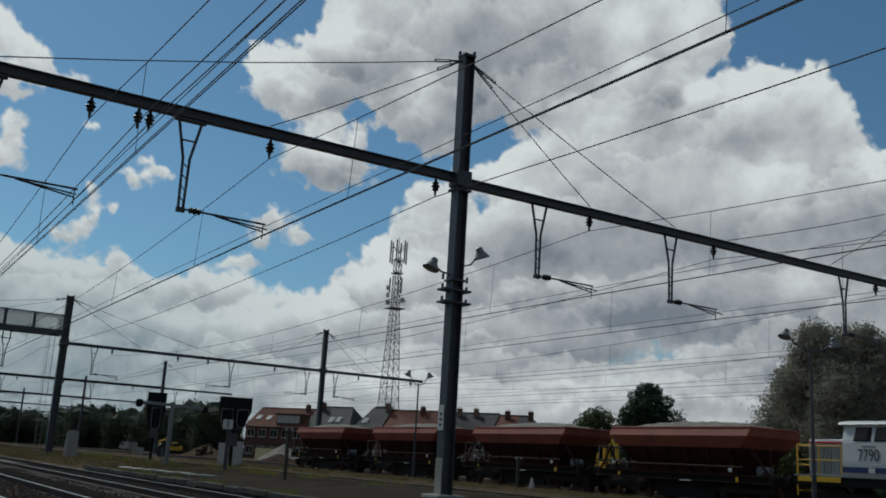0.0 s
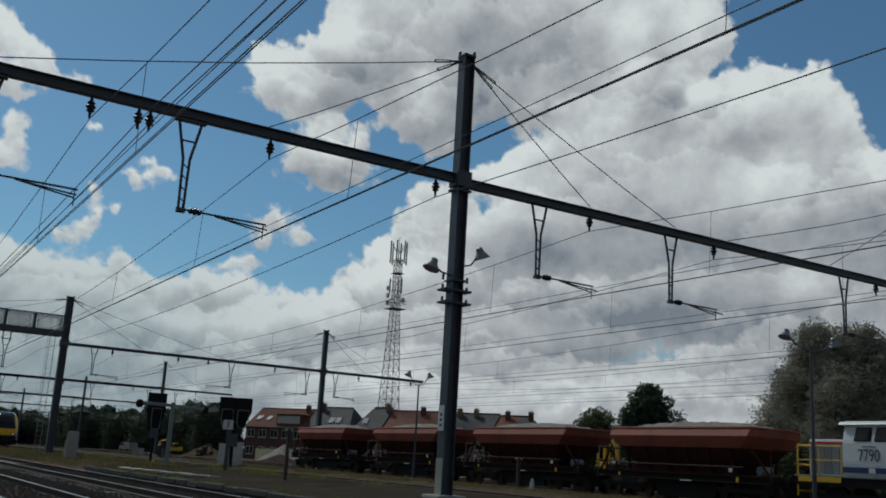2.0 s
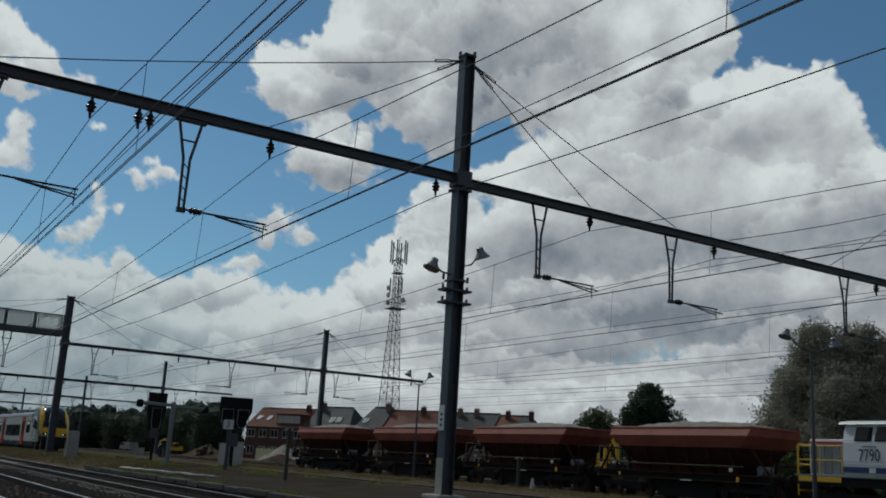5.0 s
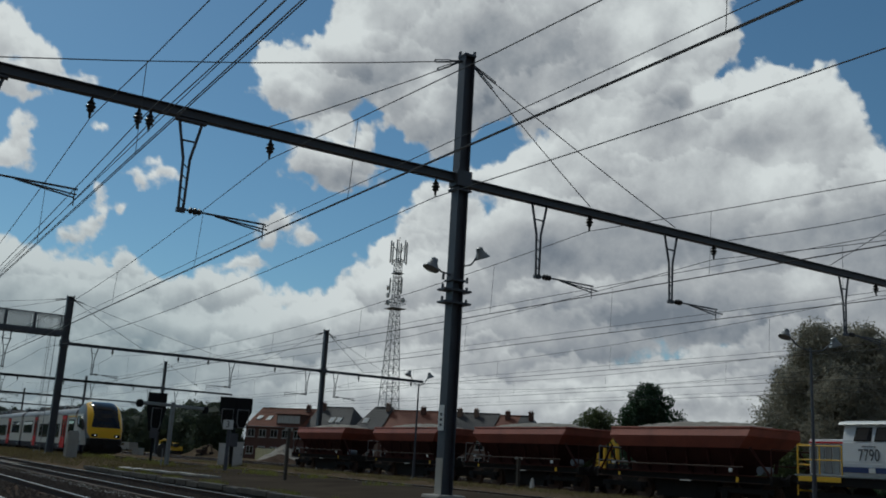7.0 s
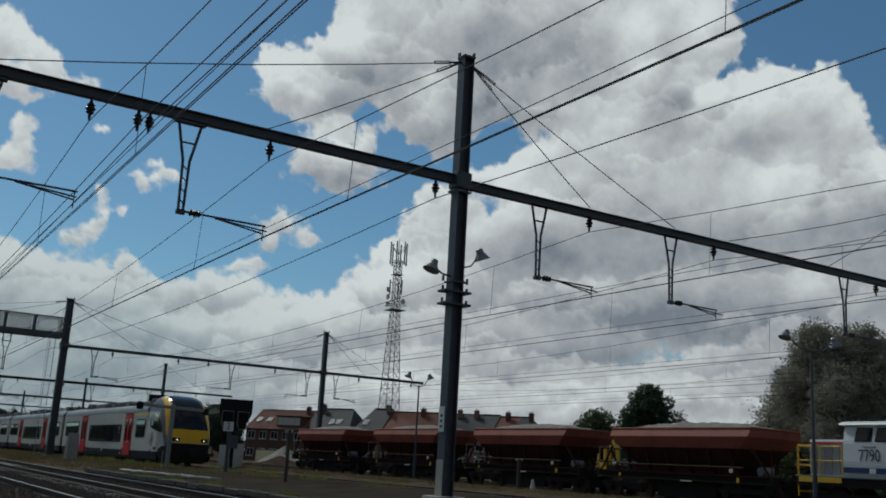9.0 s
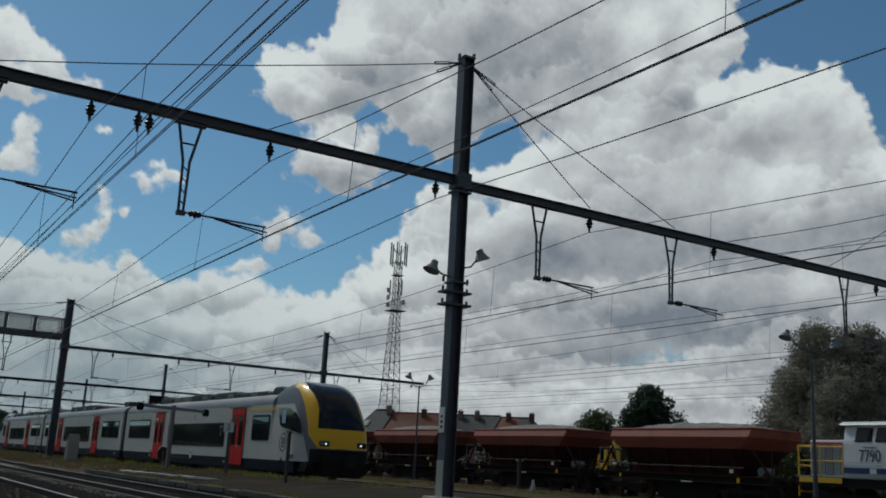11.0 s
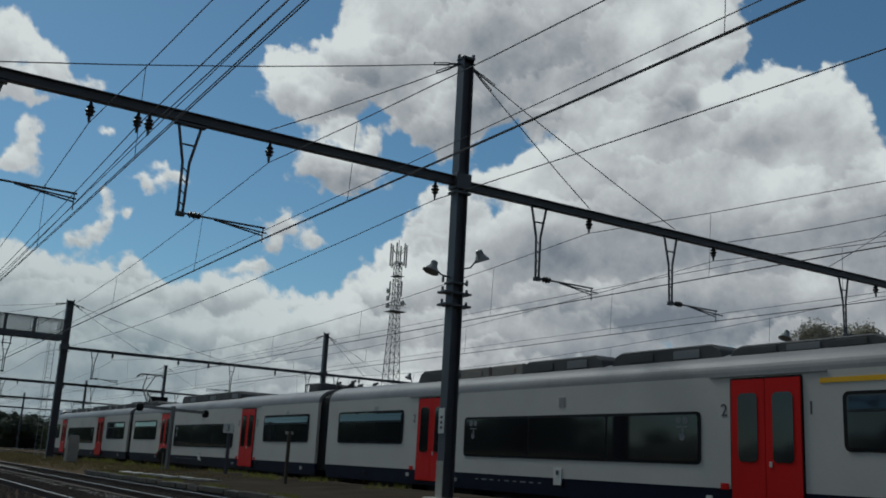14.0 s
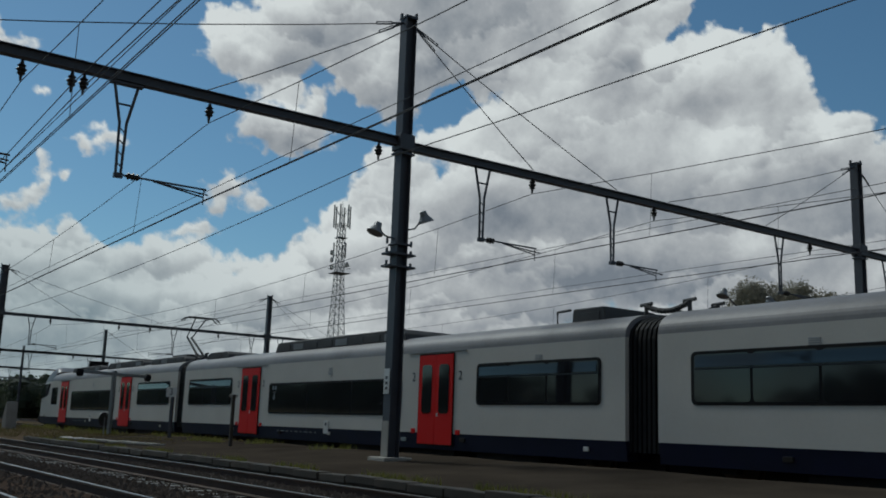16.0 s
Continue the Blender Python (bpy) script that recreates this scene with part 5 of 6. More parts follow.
    # black blocks added under the hopper and between the wheels, standing for the shade there
    bm = bmesh.new()
    prism(bm, [(-1.7, 1.1), (1.7, 1.1), (1.45, 0.22), (-1.45, 0.22)], -0.8, 0.8, "y")
    part("underside_shade_block", bm, BLACK, w, "black block added for the shaded gap under the hopper")
    for sx in (-1, 1):
        part("bogie_shade_block", boxes(((sx * 3.1, 0, 0.62), (2.6, 1.3, 0.5), 0.03)), BLACK, w)
    return w


first_wagon = hopper_wagon()
first_wagon.matrix_world = pose(-26.72, 28.6, 0)
for x in (-36.85, -47.5, -58.6):
    copy_thing(first_wagon, pose(x, 28.6, 0))


def locomotive():
    g = thing("diesel_locomotive", -14.4, 28.6, 0, label="pale grey and blue diesel shunting locomotive with yellow handrails", category="locomotive")
    W = 1.4
    part("frame", boxes(((0, 0, 1.08), (13.6, 2.7, 0.3), 0.03)), BLACK, g, "black frame")
    part("footplate", boxes(((0, 0, 1.25), (13.7, 2.8, 0.05), 0.01)), GALV, g)
    part("short_hood", boxes(((-5.85, 0, 1.86), (1.5, 1.9, 1.16), 0.04)), LOCO_WHITE, g)
    for k in range(5):
        part("hood_door", boxes(((-6.42 + 0.285 * k, -0.965, 1.8), (0.25, 0.03, 0.95), 0.008)), GALV if k in (1, 3) else TRAIN_GREY, g)
    part("hood_stripe", boxes(((-5.85, -0.97, 2.33), (1.45, 0.03, 0.05))), TRAIN_RED, g)
    bm = bmesh.new()
    prism(bm, [(-1.36, 1.28), (-1.4, 1.7), (-1.38, 2.35), (-1.24, 2.88), (1.24, 2.88), (1.38, 2.35), (1.4, 1.7), (1.36, 1.28)], -5.05, -2.2)
    bmesh.ops.bevel(bm, geom=list(bm.edges), offset=0.04, segments=2, affect="EDGES")
    cab = part("cab", bm, LOCO_WHITE, g, "pale grey cab")
    bm = bmesh.new()
    prism(bm, arc_roof(2.88, 3.05, 1.4), -5.15, -1.95)
    part("cab_roof", bm, WHITE_SIGN, cab)
    for a, b in ((-4.68, -4.0), (-3.97, -3.4), (-3.3, -2.6)):
        for off, mt, nm in ((0.0, RUBBER, "window_frame"), (0.035, GLASS, "cab_window")):
            # the pane leans in with the upper cab side
            d = 0.012 + off * 0.3
            q = [(a + 0.05 + off, 2.36 + off), (a + 0.1 + off, 2.8 - off), (b - 0.02 - off, 2.8 - off), (b - 0.02 - off, 2.36 + off)]
            bm = bmesh.new()
            outer = [bm.verts.new((x, -1.38 + (z - 2.35) * 0.264 - d, z)) for x, z in q]
            inner = [bm.verts.new((x, -1.38 + (z - 2.35) * 0.264 + 0.05, z)) for x, z in q]
            bm.faces.new(outer)
            bm.faces.new(inner[::-1])
            for k in range(4):
                bm.faces.new((outer[k], outer[(k + 1) % 4], inner[(k + 1) % 4], inner[k]))
            bmesh.ops.recalc_face_normals(bm, faces=bm.faces)
            part(nm, bm, mt, cab, "dark cab side window")
    part("blue_stripe", boxes(((-3.6, -1.39, 1.48), (2.86, 0.03, 0.17))), LOCO_BLUE, cab)
    letters("running_number", "7790", 0.52, TEXT_GREY, cab, Matrix.Translation((-4.1, -1.404, 1.92)) @ FACE @ Matrix.Diagonal((0.72, 1, 1, 1)))
    part("maker_bars", boxes(*(((-4.3 + 0.08 * k, -1.392, 2.2), (0.05, 0.012, 0.03)) for k in range(6))), TEXT_GREY, cab)
    part("cab_mark", boxes(((-4.0, -1.412, 1.47), (0.22, 0.01, 0.16), 0.003)), WHITE_SIGN, cab)
    part("long_hood", boxes(((2.1, 0, 1.9), (8.4, 1.9, 1.24), 0.05)), LOCO_WHITE, g)
    for k in range(12):
        part("hood_door", boxes(((-1.6 + 0.68 * k, -0.965, 1.85), (0.6, 0.03, 1.0), 0.008)), GALV if k % 3 else TRAIN_GREY, g)
    for x0, x1 in ((-6.75, -5.1),):
        bm = bmesh.new()
        for z in (1.75, 2.2):
            tube(bm, (x0, -1.34, z), (x1, -1.34, z), 0.02, n=8)
        for x in (x0, (x0 + x1) / 2, x1):
            tube(bm, (x, -1.34, 1.26), (x, -1.34, 2.2), 0.02, n=8)
        part("handrail", bm, YELLOW, g, "yellow handrail")
    for y0, y1 in ((-1.3, -0.5), (0.5, 1.3)):
        bm = bmesh.new()
        for y in (y0, y1):
            tube(bm, (-6.8, y, 0.6), (-6.8, y, 2.25), 0.022, n=8)
        for z in (0.75, 1.15, 1.6, 2.25):
            tube(bm, (-6.8, y0, z), (-6.8, y1, z), 0.03, n=8)
        part("end_handrail", bm, YELLOW, g, "yellow handrail")
    part("sill_marking", boxes(((-5.9, -1.41, 1.14), (1.6, 0.02, 0.16), 0.004)), YELLOW, g, "yellow sill marking")
    for s in (-1, 1):
        bm = bmesh.new()
        tube(bm, (-6.8, s * 0.88, 1.02), (-7.3, s * 0.88, 1.02), 0.08)
        tube(bm, (-7.3, s * 0.88, 1.02), (-7.38, s * 0.88, 1.02), 0.23, n=14)
        part("buffer", bm, BLACK, g)
    for x in (-4.6, 4.4):
        for s in (-1, 1):
            part("bogie_frame", boxes(((x, s * 1.05, 0.55), (3.4, 0.18, 0.35), 0.04)), BLACK, g)
        for dx in (-1.1, 1.1):
            bm = bmesh.new()
            lathe(bm, (x + dx, 0, 0.48), [(0.06, -0.95), (0.06, -0.82), (0.47, -0.815), (0.48, -0.69), (0.51, -0.66), (0.06, -0.65), (0.06, 0.65), (0.51, 0.66), (0.48, 0.69), (0.47, 0.815), (0.06, 0.82), (0.06, 0.95)], 18, "y")
            part("wheelset", bm, RUST, g)
    part("fuel_tank", boxes(((0, 0, 0.7), (3.0, 2.2, 0.55), 0.08)), BLACK, g)


locomotive()


# ---- posts, signs and lamps ----
def bell_lamp(parent, x, y, z, side, arm=0.55, rise=0.25):
    """A swan-neck arm with a bell-shaped floodlight."""
    bm = bmesh.new()
    path(bm, [(x, y, z), (x, y + side * arm * 0.5, z + rise * 0.2), (x, y + side * arm * 0.8, z + rise * 0.75), (x, y + side * arm, z + rise)], 0.022, 6)
    a = part("lamp_arm", bm, STEEL, parent)
    bm = bmesh.new()
    lathe(bm, (0, 0, 0), [(0.04, 0.17), (0.085, 0.145), (0.1, 0.05), (0.2, -0.1), (0.205, -0.125), (0.17, -0.13)], 16)
    bm.transform(Matrix.Translation((x, y + side * arm, z + rise)) @ Matrix.Rotation(radians(22 * side), 4, "X"))
    part("lamp_head", bm, GALV, a, "grey bell-shaped floodlight")
    return a


# floodlights, number plate and cable boxes fixed to the main gantry's column (positions are relative to its foot)
bell_lamp(main, 0, -0.15, 5.35, -1, 0.5, 0.18)
bell_lamp(main, 0, 0.15, 5.6, 1, 0.55, 0.4)
for z in (4.98, 5.22, 4.68):
    part("bracket", boxes(((0, 0, z), (0.36, 0.75 if z < 5.2 else 0.4, 0.05), 0.008), ((0, -0.34, z + 0.06), (0.06, 0.04, 0.14), 0.006), ((0, 0.34, z + 0.06), (0.06, 0.04, 0.14), 0.006)), STEEL, main)
plate = part("number_plate", boxes(((-0.02, -0.165, 1.98), (0.24, 0.012, 0.58), 0.003)), WHITE_SIGN, main, "white enamel plate with dark marks")
part("plate_marks", boxes(*(((-0.02, -0.174, 1.82 + 0.12 * k), (0.09, 0.006, 0.06)) for k in range(3))), TEXT_GREY, plate)
part("painted_base", boxes(((-0.0, -0.163, 0.62), (0.285, 0.012, 0.9), 0.003)), CONCRETE, main, "pale chalky paint at the column's foot")


def lamp_post(x, y, top, base=0.05, arm=1.2, rise=0.42, sides=(-1, 1), r=0.055, label="thin grey steel lamp post with bell-shaped floodlights"):
    g = thing("lamp_post", x, y, base, label=label, category="lamp post", group="yard lamp posts")
    bm = bmesh.new()
    tube(bm, (0, 0, -0.5), (0, 0, 1.2), r * 1.35)
    tube(bm, (0, 0, 1.2), (0, 0, top - base), r, r * 0.7)
    part("post", bm, STEEL, g)
    part("foot", boxes(((0, 0, 0.0), (0.3, 0.3, 0.2), 0.02)), CONCRETE, g)
    for s in sides:
        bell_lamp(g, 0, 0, top - base - 0.1, s, arm, rise)
    return g


lamp_post(-43.9, 25.9, 5.0, arm=0.65, rise=0.6)
lamp_post(-19.55, 25.95, 5.2)


def small_post(x, y, base, h, w=0.12):
    g = thing("concrete_post", x, y, base, label="short grey concrete post with a cross head", category="post", group="short posts")
    part("post", boxes(((0, 0, h / 2 - 0.2), (w, w, h + 0.4), 0.012)), EDGE, g)
    part("cross_head", boxes(((0, 0, h - 0.04), (w * 0.7, w * 2.6, 0.09), 0.01)), CONCRETE, g)


small_post(-28.0, 11.96, 0.2, 1.55, 0.095)
small_post(-34.8, 25.9, 0.05, 1.35, 0.14)


def cross_arm_post():
    g = thing("loudspeaker_post", -42.0, 12.4, 0.1, -62, label="pale grey post with a long cross arm and dark loudspeakers", category="loudspeaker post")
    part("post", boxes(((0, 0, 1.25), (0.15, 0.15, 3.1), 0.015)), GALV, g)
    arm = part("cross_arm", boxes(((-0.1, 0, 2.66), (3.9, 0.1, 0.13), 0.015)), GALV, g)
    for x in (-2.0, 1.9):
        bm = bmesh.new()
        lathe(bm, (x, 0, 2.62), [(0.06, -0.17), (0.13, -0.14), (0.16, 0.0), (0.13, 0.13), (0.06, 0.16)], 14)
        part("loudspeaker", bm, SIGNAL_BLACK, arm, "dark round loudspeaker")
    bm = bmesh.new()
    lathe(bm, (-0.17, -0.53, 0.72), [(0.3, -0.02), (0.3, 0.02)], 20, "y")
    part("round_sign", bm, IRON, g, "dark round sign seen from behind")
    tube_bm = bmesh.new()
    tube(tube_bm, (-0.17, -0.49, -0.3), (-0.17, -0.49, 0.8), 0.03)
    part("sign_stake", tube_bm, GALV, g)


cross_arm_post()


def track_number():
    g = thing("track_number_sign", -36.0, 12.9, 0.15, label="white square sign with a dark 3 on a dark post", category="sign")
    bm = bmesh.new()
    tube(bm, (0, 0, -0.4), (0, 0, 1.75), 0.075)
    part("post", bm, STEEL, g)
    p = part("sign_plate", boxes(((0, -0.09, 1.8), (0.46, 0.02, 0.36), 0.004)), WHITE_SIGN, g)
    p.matrix_local = Matrix.Translation((0, 0, 0)) @ Matrix.Rotation(radians(35), 4, "Z")
    letters("figure", "3", 0.36, TEXT_GREY, p, Matrix.Translation((0, -0.105, 1.8)) @ FACE)


track_number()


def signal(x, y, base, height, heads, plate_w, plate_h, label):
    """A railway signal: post, black backing plate with lamp hoods, ladder cage."""
    g = thing("railway_signal", x, y, base, 75, label=label, category="signal", group="railway signals")
    bm = bmesh.new()
    tube(bm, (0, 0, -0.4), (0, 0, height - plate_h * 0.2), 0.09)
    part("post", bm, SIGNAL_BLACK, g)
    w, h = plate_w / 2, plate_h / 2
    zc = height - h
    bm = bmesh.new()
    prism(bm, [(-w, zc + h), (w, zc + h), (w, zc + 0.1 * h), (w * 0.72, zc - h * 0.6), (w * 0.62, zc - h), (-w * 0.62, zc - h), (-w * 0.72, zc - h * 0.6), (-w, zc + 0.1 * h)], -0.06, 0.06, "y")
    p = part("backing_plate", bm, SIGNAL_BLACK, g, "black signal backing plate")
    for k, dx in enumerate(heads):
        bm = bmesh.new()
        pts = [(dx - 0.3, zc + h * 0.2), (dx - 0.3, zc - h * 0.6), (dx - 0.2, zc - h * 0.95), (dx + 0.2, zc - h * 0.95), (dx + 0.3, zc - h * 0.6), (dx + 0.3, zc + h * 0.2), (dx - 0.3, zc + h * 0.2)]
        path(bm, [(a, -0.09, b) for a, b in pts], 0.03, 6)
        part("white_border", bm, GALV, p)
        for j in range(3):
            bm = bmesh.new()
            tube(bm, (dx, -0.05, zc + h * (0.05 - 0.32 * j)), (dx, -0.3, zc + h * (0.05 - 0.32 * j)), 0.12, 0.1, 12)
            part("lamp_hood", bm, SIGNAL_BLACK, p)
    bm = bmesh.new()
    for dy in (0.3, 0.7):
        tube(bm, (0.0, dy, -0.3), (0, dy, height), 0.02, n=6)
    for k in range(int(height / 0.35)):
        tube(bm, (0, 0.3, 0.2 + 0.35 * k), (0, 0.7, 0.2 + 0.35 * k), 0.012, n=6)
    part("ladder", bm, STEEL, g)
    part("relay_box", boxes(((0.0, 0, height * 0.42), (0.5, 0.4, 0.7), 0.02)), STEEL, g)
    return g


signal(-50.9, 18.5, -0.1, 3.95, (-0.42, 0.42), 1.75, 1.65, "black double railway signal on a post")
signal(-66.6, 18.55, -0.1, 4.7, (0.05,), 1.25, 2.6, "tall black railway signal with a single head")


def cabinet(x, y, z, sx, sy, sz, mat=PALE, label="pale grey trackside equipment cabinet", rz=0):
    g = thing("equipment_cabinet", x, y, z, rz, label=label, category="cabinet", group="trackside cabinets")
    part("body", boxes(((0, 0, sz / 2), (sx, sy, sz), 0.02)), mat, g)
    part("lid", boxes(((0, 0, sz + 0.03), (sx + 0.08, sy + 0.08, 0.06), 0.012)), mat, g)
    n = max(1, round(sx / 0.7))
    for k in range(n):
        d = part("door", boxes(((-sx / 2 + sx * (k + 0.5) / n, -sy / 2 - 0.012, sz * 0.5), (sx / n - 0.06, 0.022, sz * 0.86), 0.006)), mat, g)
        part("handle", boxes(((-sx / 2 + sx * (k + 0.85) / n, -sy / 2 - 0.035, sz * 0.5), (0.03, 0.03, 0.14), 0.004)), IRON, d)


cabinet(-65.5, 23.25, 0.0, 0.72, 0.5, 1.42, rz=70)
cabinet(-63.6, 23.55, 0.0, 0.72, 0.5, 1.55, rz=70)


def leaning_block():
    g = thing("concrete_block", -58.0, 11.6, 0.0, 10, label="tapering weathered concrete block standing on the bank", category="block")
    bm = bmesh.new()
    prism(bm, [(-0.3, -0.2), (-0.27, 0.75), (-0.1, 1.3), (0.06, 1.6), (0.2, 1.6), (0.27, 1.1), (0.29, -0.2)], -0.3, 0.3, "y")
    bmesh.ops.bevel(bm, geom=list(bm.edges), offset=0.05, segments=2, affect="EDGES")
    part("block", bm, CONCRETE, g)


leaning_block()
cabinet(-126.0, 33.4, -0.4, 1.3, 0.8, 1.1, CONCRETE, "pale distant trackside relay cabinet", 20)


# ---- beyond the yard: mast, houses, machines, trees ----
def radio_mast():
    g = thing("radio_mast", -149.0, 82.0, -0.1, label="tall grey lattice radio mast with antennas and a platform", category="radio mast")

    def half(z):
        return 1.75 - 1.2 * min(1, z / 30.0) if z < 30 else 0.55
    levels = [0.0]
    while levels[-1] < 36.5:
        levels.append(levels[-1] + max(1.15, half(levels[-1]) * 1.5))
    corners = ((-1, -1), (1, -1), (1, 1), (-1, 1))
    for cx, cy in corners:
        bm = bmesh.new()
        for a, b in zip(levels, levels[1:]):
            tube(bm, (cx * half(a), cy * half(a), a), (cx * half(b), cy * half(b), b), 0.075 if a < 20 else 0.06, n=6)
        part("leg", bm, GALV, g)
    for a, b in zip(levels, levels[1:]):
        bm = bmesh.new()
        for k in range(4):
            p, q = corners[k], corners[(k + 1) % 4]
            A = [Vector((c[0] * half(z), c[1] * half(z), z)) for c, z in ((p, a), (q, a), (p, b), (q, b))]
            tube(bm, A[0], A[3], 0.035, n=5)
            tube(bm, A[1], A[2], 0.035, n=5)
            tube(bm, A[2], A[3], 0.035, n=5)
        part("lattice_bay", bm, GALV, g)
    for z, w in ((27.7, 1.5), (34.2, 0.9)):
        part("platform", boxes(((0, 0, z), (w * 2, w * 2, 0.08), 0.01)), GALV, g)
    bm = bmesh.new()
    for z in (28.6, 29.1):
        for k in range(4):
            p, q = corners[k], corners[(k + 1) % 4]
            tube(bm, (p[0] * 1.45, p[1] * 1.45, z), (q[0] * 1.45, q[1] * 1.45, z), 0.04, n=5)
    part("railing", bm, GALV, g)
    for k in range(6):
        a = 2 * math.pi * k / 6 + 0.3
        for z0, z1, r in ((36.0, 40.2, 1.5), (30.4, 33.2, 1.25)):
            if z0 < 33 and k % 2:
                continue
            an = part("antenna", boxes(((r * math.cos(a), r * math.sin(a), (z0 + z1) / 2), (0.28, 0.2, z1 - z0), 0.04)), PALE, g, "pale vertical panel antenna")
            bm = bmesh.new()
            for z in (z0 + 0.5, z1 - 0.5):
                tube(bm, (0.3 * math.cos(a), 0.3 * math.sin(a), min(z, 38)), (r * math.cos(a), r * math.sin(a), z), 0.045, n=5)
            part("antenna_bracket", bm, GALV, an)
    bm = bmesh.new()
    tube(bm, (0, 0, 36), (0, 0, 41.0), 0.1, 0.05)
    part("top_spike", bm, GALV, g)
    for k, (z, a) in enumerate(((28.9, 3.7), (30.0, 4.6), (29.2, 0.4), (31.5, 4.0))):
        bm = bmesh.new()
        lathe(bm, (0, 0, 0), [(0.1, -0.25), (0.4, -0.2), (0.5, 0.1), (0.47, 0.14)], 14)
        bm.transform(Matrix.Translation((1.6 * math.cos(a), 1.6 * math.sin(a), z)) @ Matrix.Rotation(a, 4, "Z") @ Matrix.Rotation(radians(90), 4, "Y"))
        part("dish", bm, PALE, g, "small round microwave dish")


radio_mast()


def house(x0, x1, y, depth, eave, ridge, wall, roof, chimneys=(), skylights=(), windows=4, dormer=None, hip=0.0, hip_near=0.0):
    u = (x0 + x1) / 2
    g = thing("terraced_house", -167 + 0.853 * u, 63 + 0.522 * u, -0.15, 31.5, label=("brown brick" if wall is BRICK else "pale brick") + " terraced house under a " + ("orange tiled" if roof is TILE_RED else "red-brown tiled" if roof is TILE_BROWN else "dark tiled") + " pitched roof",
              category="house", group="terraced houses beyond the yard")
    w = (x1 - x0) / 2
    bm = bmesh.new()
    prism(bm, [(0, 0), (depth, 0), (depth, eave), (0, eave)], -w, w)
    prism(bm, [(0, eave - 0.01), (depth, eave - 0.01), (depth / 2, ridge - 0.15)], -w + hip_near, w - hip)
    body = part("wall", bm, wall, g)
    for s, y0, y1 in ((0, -0.35, depth / 2), (1, depth + 0.35, depth / 2)):
        bm = bmesh.new()
        z0 = eave - 0.12
        vs = [(-w - 0.1, y0, z0), (w + 0.1, y0, z0), (w + 0.1 - hip, y1, ridge), (-w - 0.1 + hip_near, y1, ridge)]
        top = [bm.verts.new(p) for p in vs]
        bot = [bm.verts.new((a, b, c - 0.16)) for a, b, c in vs]
        for k in range(4):
            bm.faces.new((top[k], top[(k + 1) % 4], bot[(k + 1) % 4], bot[k]))
        bm.faces.new(top)
        bm.faces.new(bot[::-1])
        bmesh.ops.recalc_face_normals(bm, faces=bm.faces)
        slope = part("roof", bm, roof, g)
        # courses of tiles as small steps down the slope
        n = 12
        for k in range(n if s == 0 else 0):
            u0, u1 = k / n, (k + 1) / n
            a, b = Vector(vs[0]).lerp(Vector(vs[3]), u0), Vector(vs[1]).lerp(Vector(vs[2]), u0)
            c, d = Vector(vs[1]).lerp(Vector(vs[2]), u1), Vector(vs[0]).lerp(Vector(vs[3]), u1)
            up = Vector((0, 0, 0.035))
            bm = bmesh.new()
            q = [bm.verts.new(p) for p in (a + up, b + up, c + up * 0.2, d + up * 0.2)]
            e = [bm.verts.new(p) for p in (a, b)]
            bm.faces.new(q)
            bm.faces.new((e[0], e[1], q[1], q[0]))
            part("tile_course", bm, roof, slope)
    for s, d in ((1, hip), (-1, hip_near)):
        if d:
            bm = bmesh.new()
            q = [(s * (w + 0.1), -0.35, eave - 0.1), (s * (w + 0.1), depth + 0.35, eave - 0.1), (s * (w + 0.1 - d), depth / 2, ridge + 0.01)]
            t = [bm.verts.new(p) for p in q]
            u = [bm.verts.new((a - s * 0.1, b, c - 0.16)) for a, b, c in q]
            bm.faces.new(t)
            bm.faces.new(u[::-1])
            for k in range(3):
                bm.faces.new((t[k], t[(k + 1) % 3], u[(k + 1) % 3], u[k]))
            bmesh.ops.recalc_face_normals(bm, faces=bm.faces)
            part("roof_hip", bm, roof, g)
    part("ridge", boxes((((hip_near - hip) / 2, depth / 2, ridge + 0.03), (2 * w - hip - hip_near, 0.3, 0.16), 0.04)), roof, g)
    part("gutter", boxes(((0, -0.4, eave - 0.16), (2 * w, 0.14, 0.12), 0.02)), GALV, g)
    for cx in chimneys:
        c = part("chimney", boxes(((cx * w, depth * 0.42, ridge - 0.1), (0.7, 0.65, 1.3), 0.03), ((cx * w, depth * 0.42, ridge + 0.52), (0.82, 0.78, 0.12), 0.02)), wall, g)
        bm = bmesh.new()
        for s in (-0.18, 0.18):
            tube(bm, (cx * w + s, depth * 0.42, ridge + 0.55), (cx * w + s, depth * 0.42, ridge + 0.85), 0.11, 0.09)
        part("chimney_pot", bm, TILE_RED, c)
    for cx in skylights:
        u = 0.42
        z = eave + (ridge - eave) * u
        yy = -0.35 + (depth / 2 + 0.35) * u
        t = Matrix.Rotation(math.atan2(ridge - eave, depth / 2), 4, "X")
        k = part("skylight", boxes(((cx * w, yy, z + 0.08), (1.0, 1.3, 0.1), 0.02, t)), WINDOW_FRAME, g)
        part("pane", boxes(((cx * w, yy - 0.03, z + 0.14), (0.8, 1.1, 0.03), 0.0, t)), PALE_GLASS, k)
    for floor, z in ((0, 1.6), (1, eave - 1.3)):
        for k in range(windows):
            x = -w + 2 * w * (k + 0.5) / windows
            f = part("window", boxes(((x, -0.03, z), (1.5, 0.1, 1.4), 0.01)), WINDOW_FRAME, g)
            for s in (-0.36, 0.36):
                part("pane", boxes(((x + s, -0.085, z), (0.6, 0.02, 1.2))), GLASS, f)
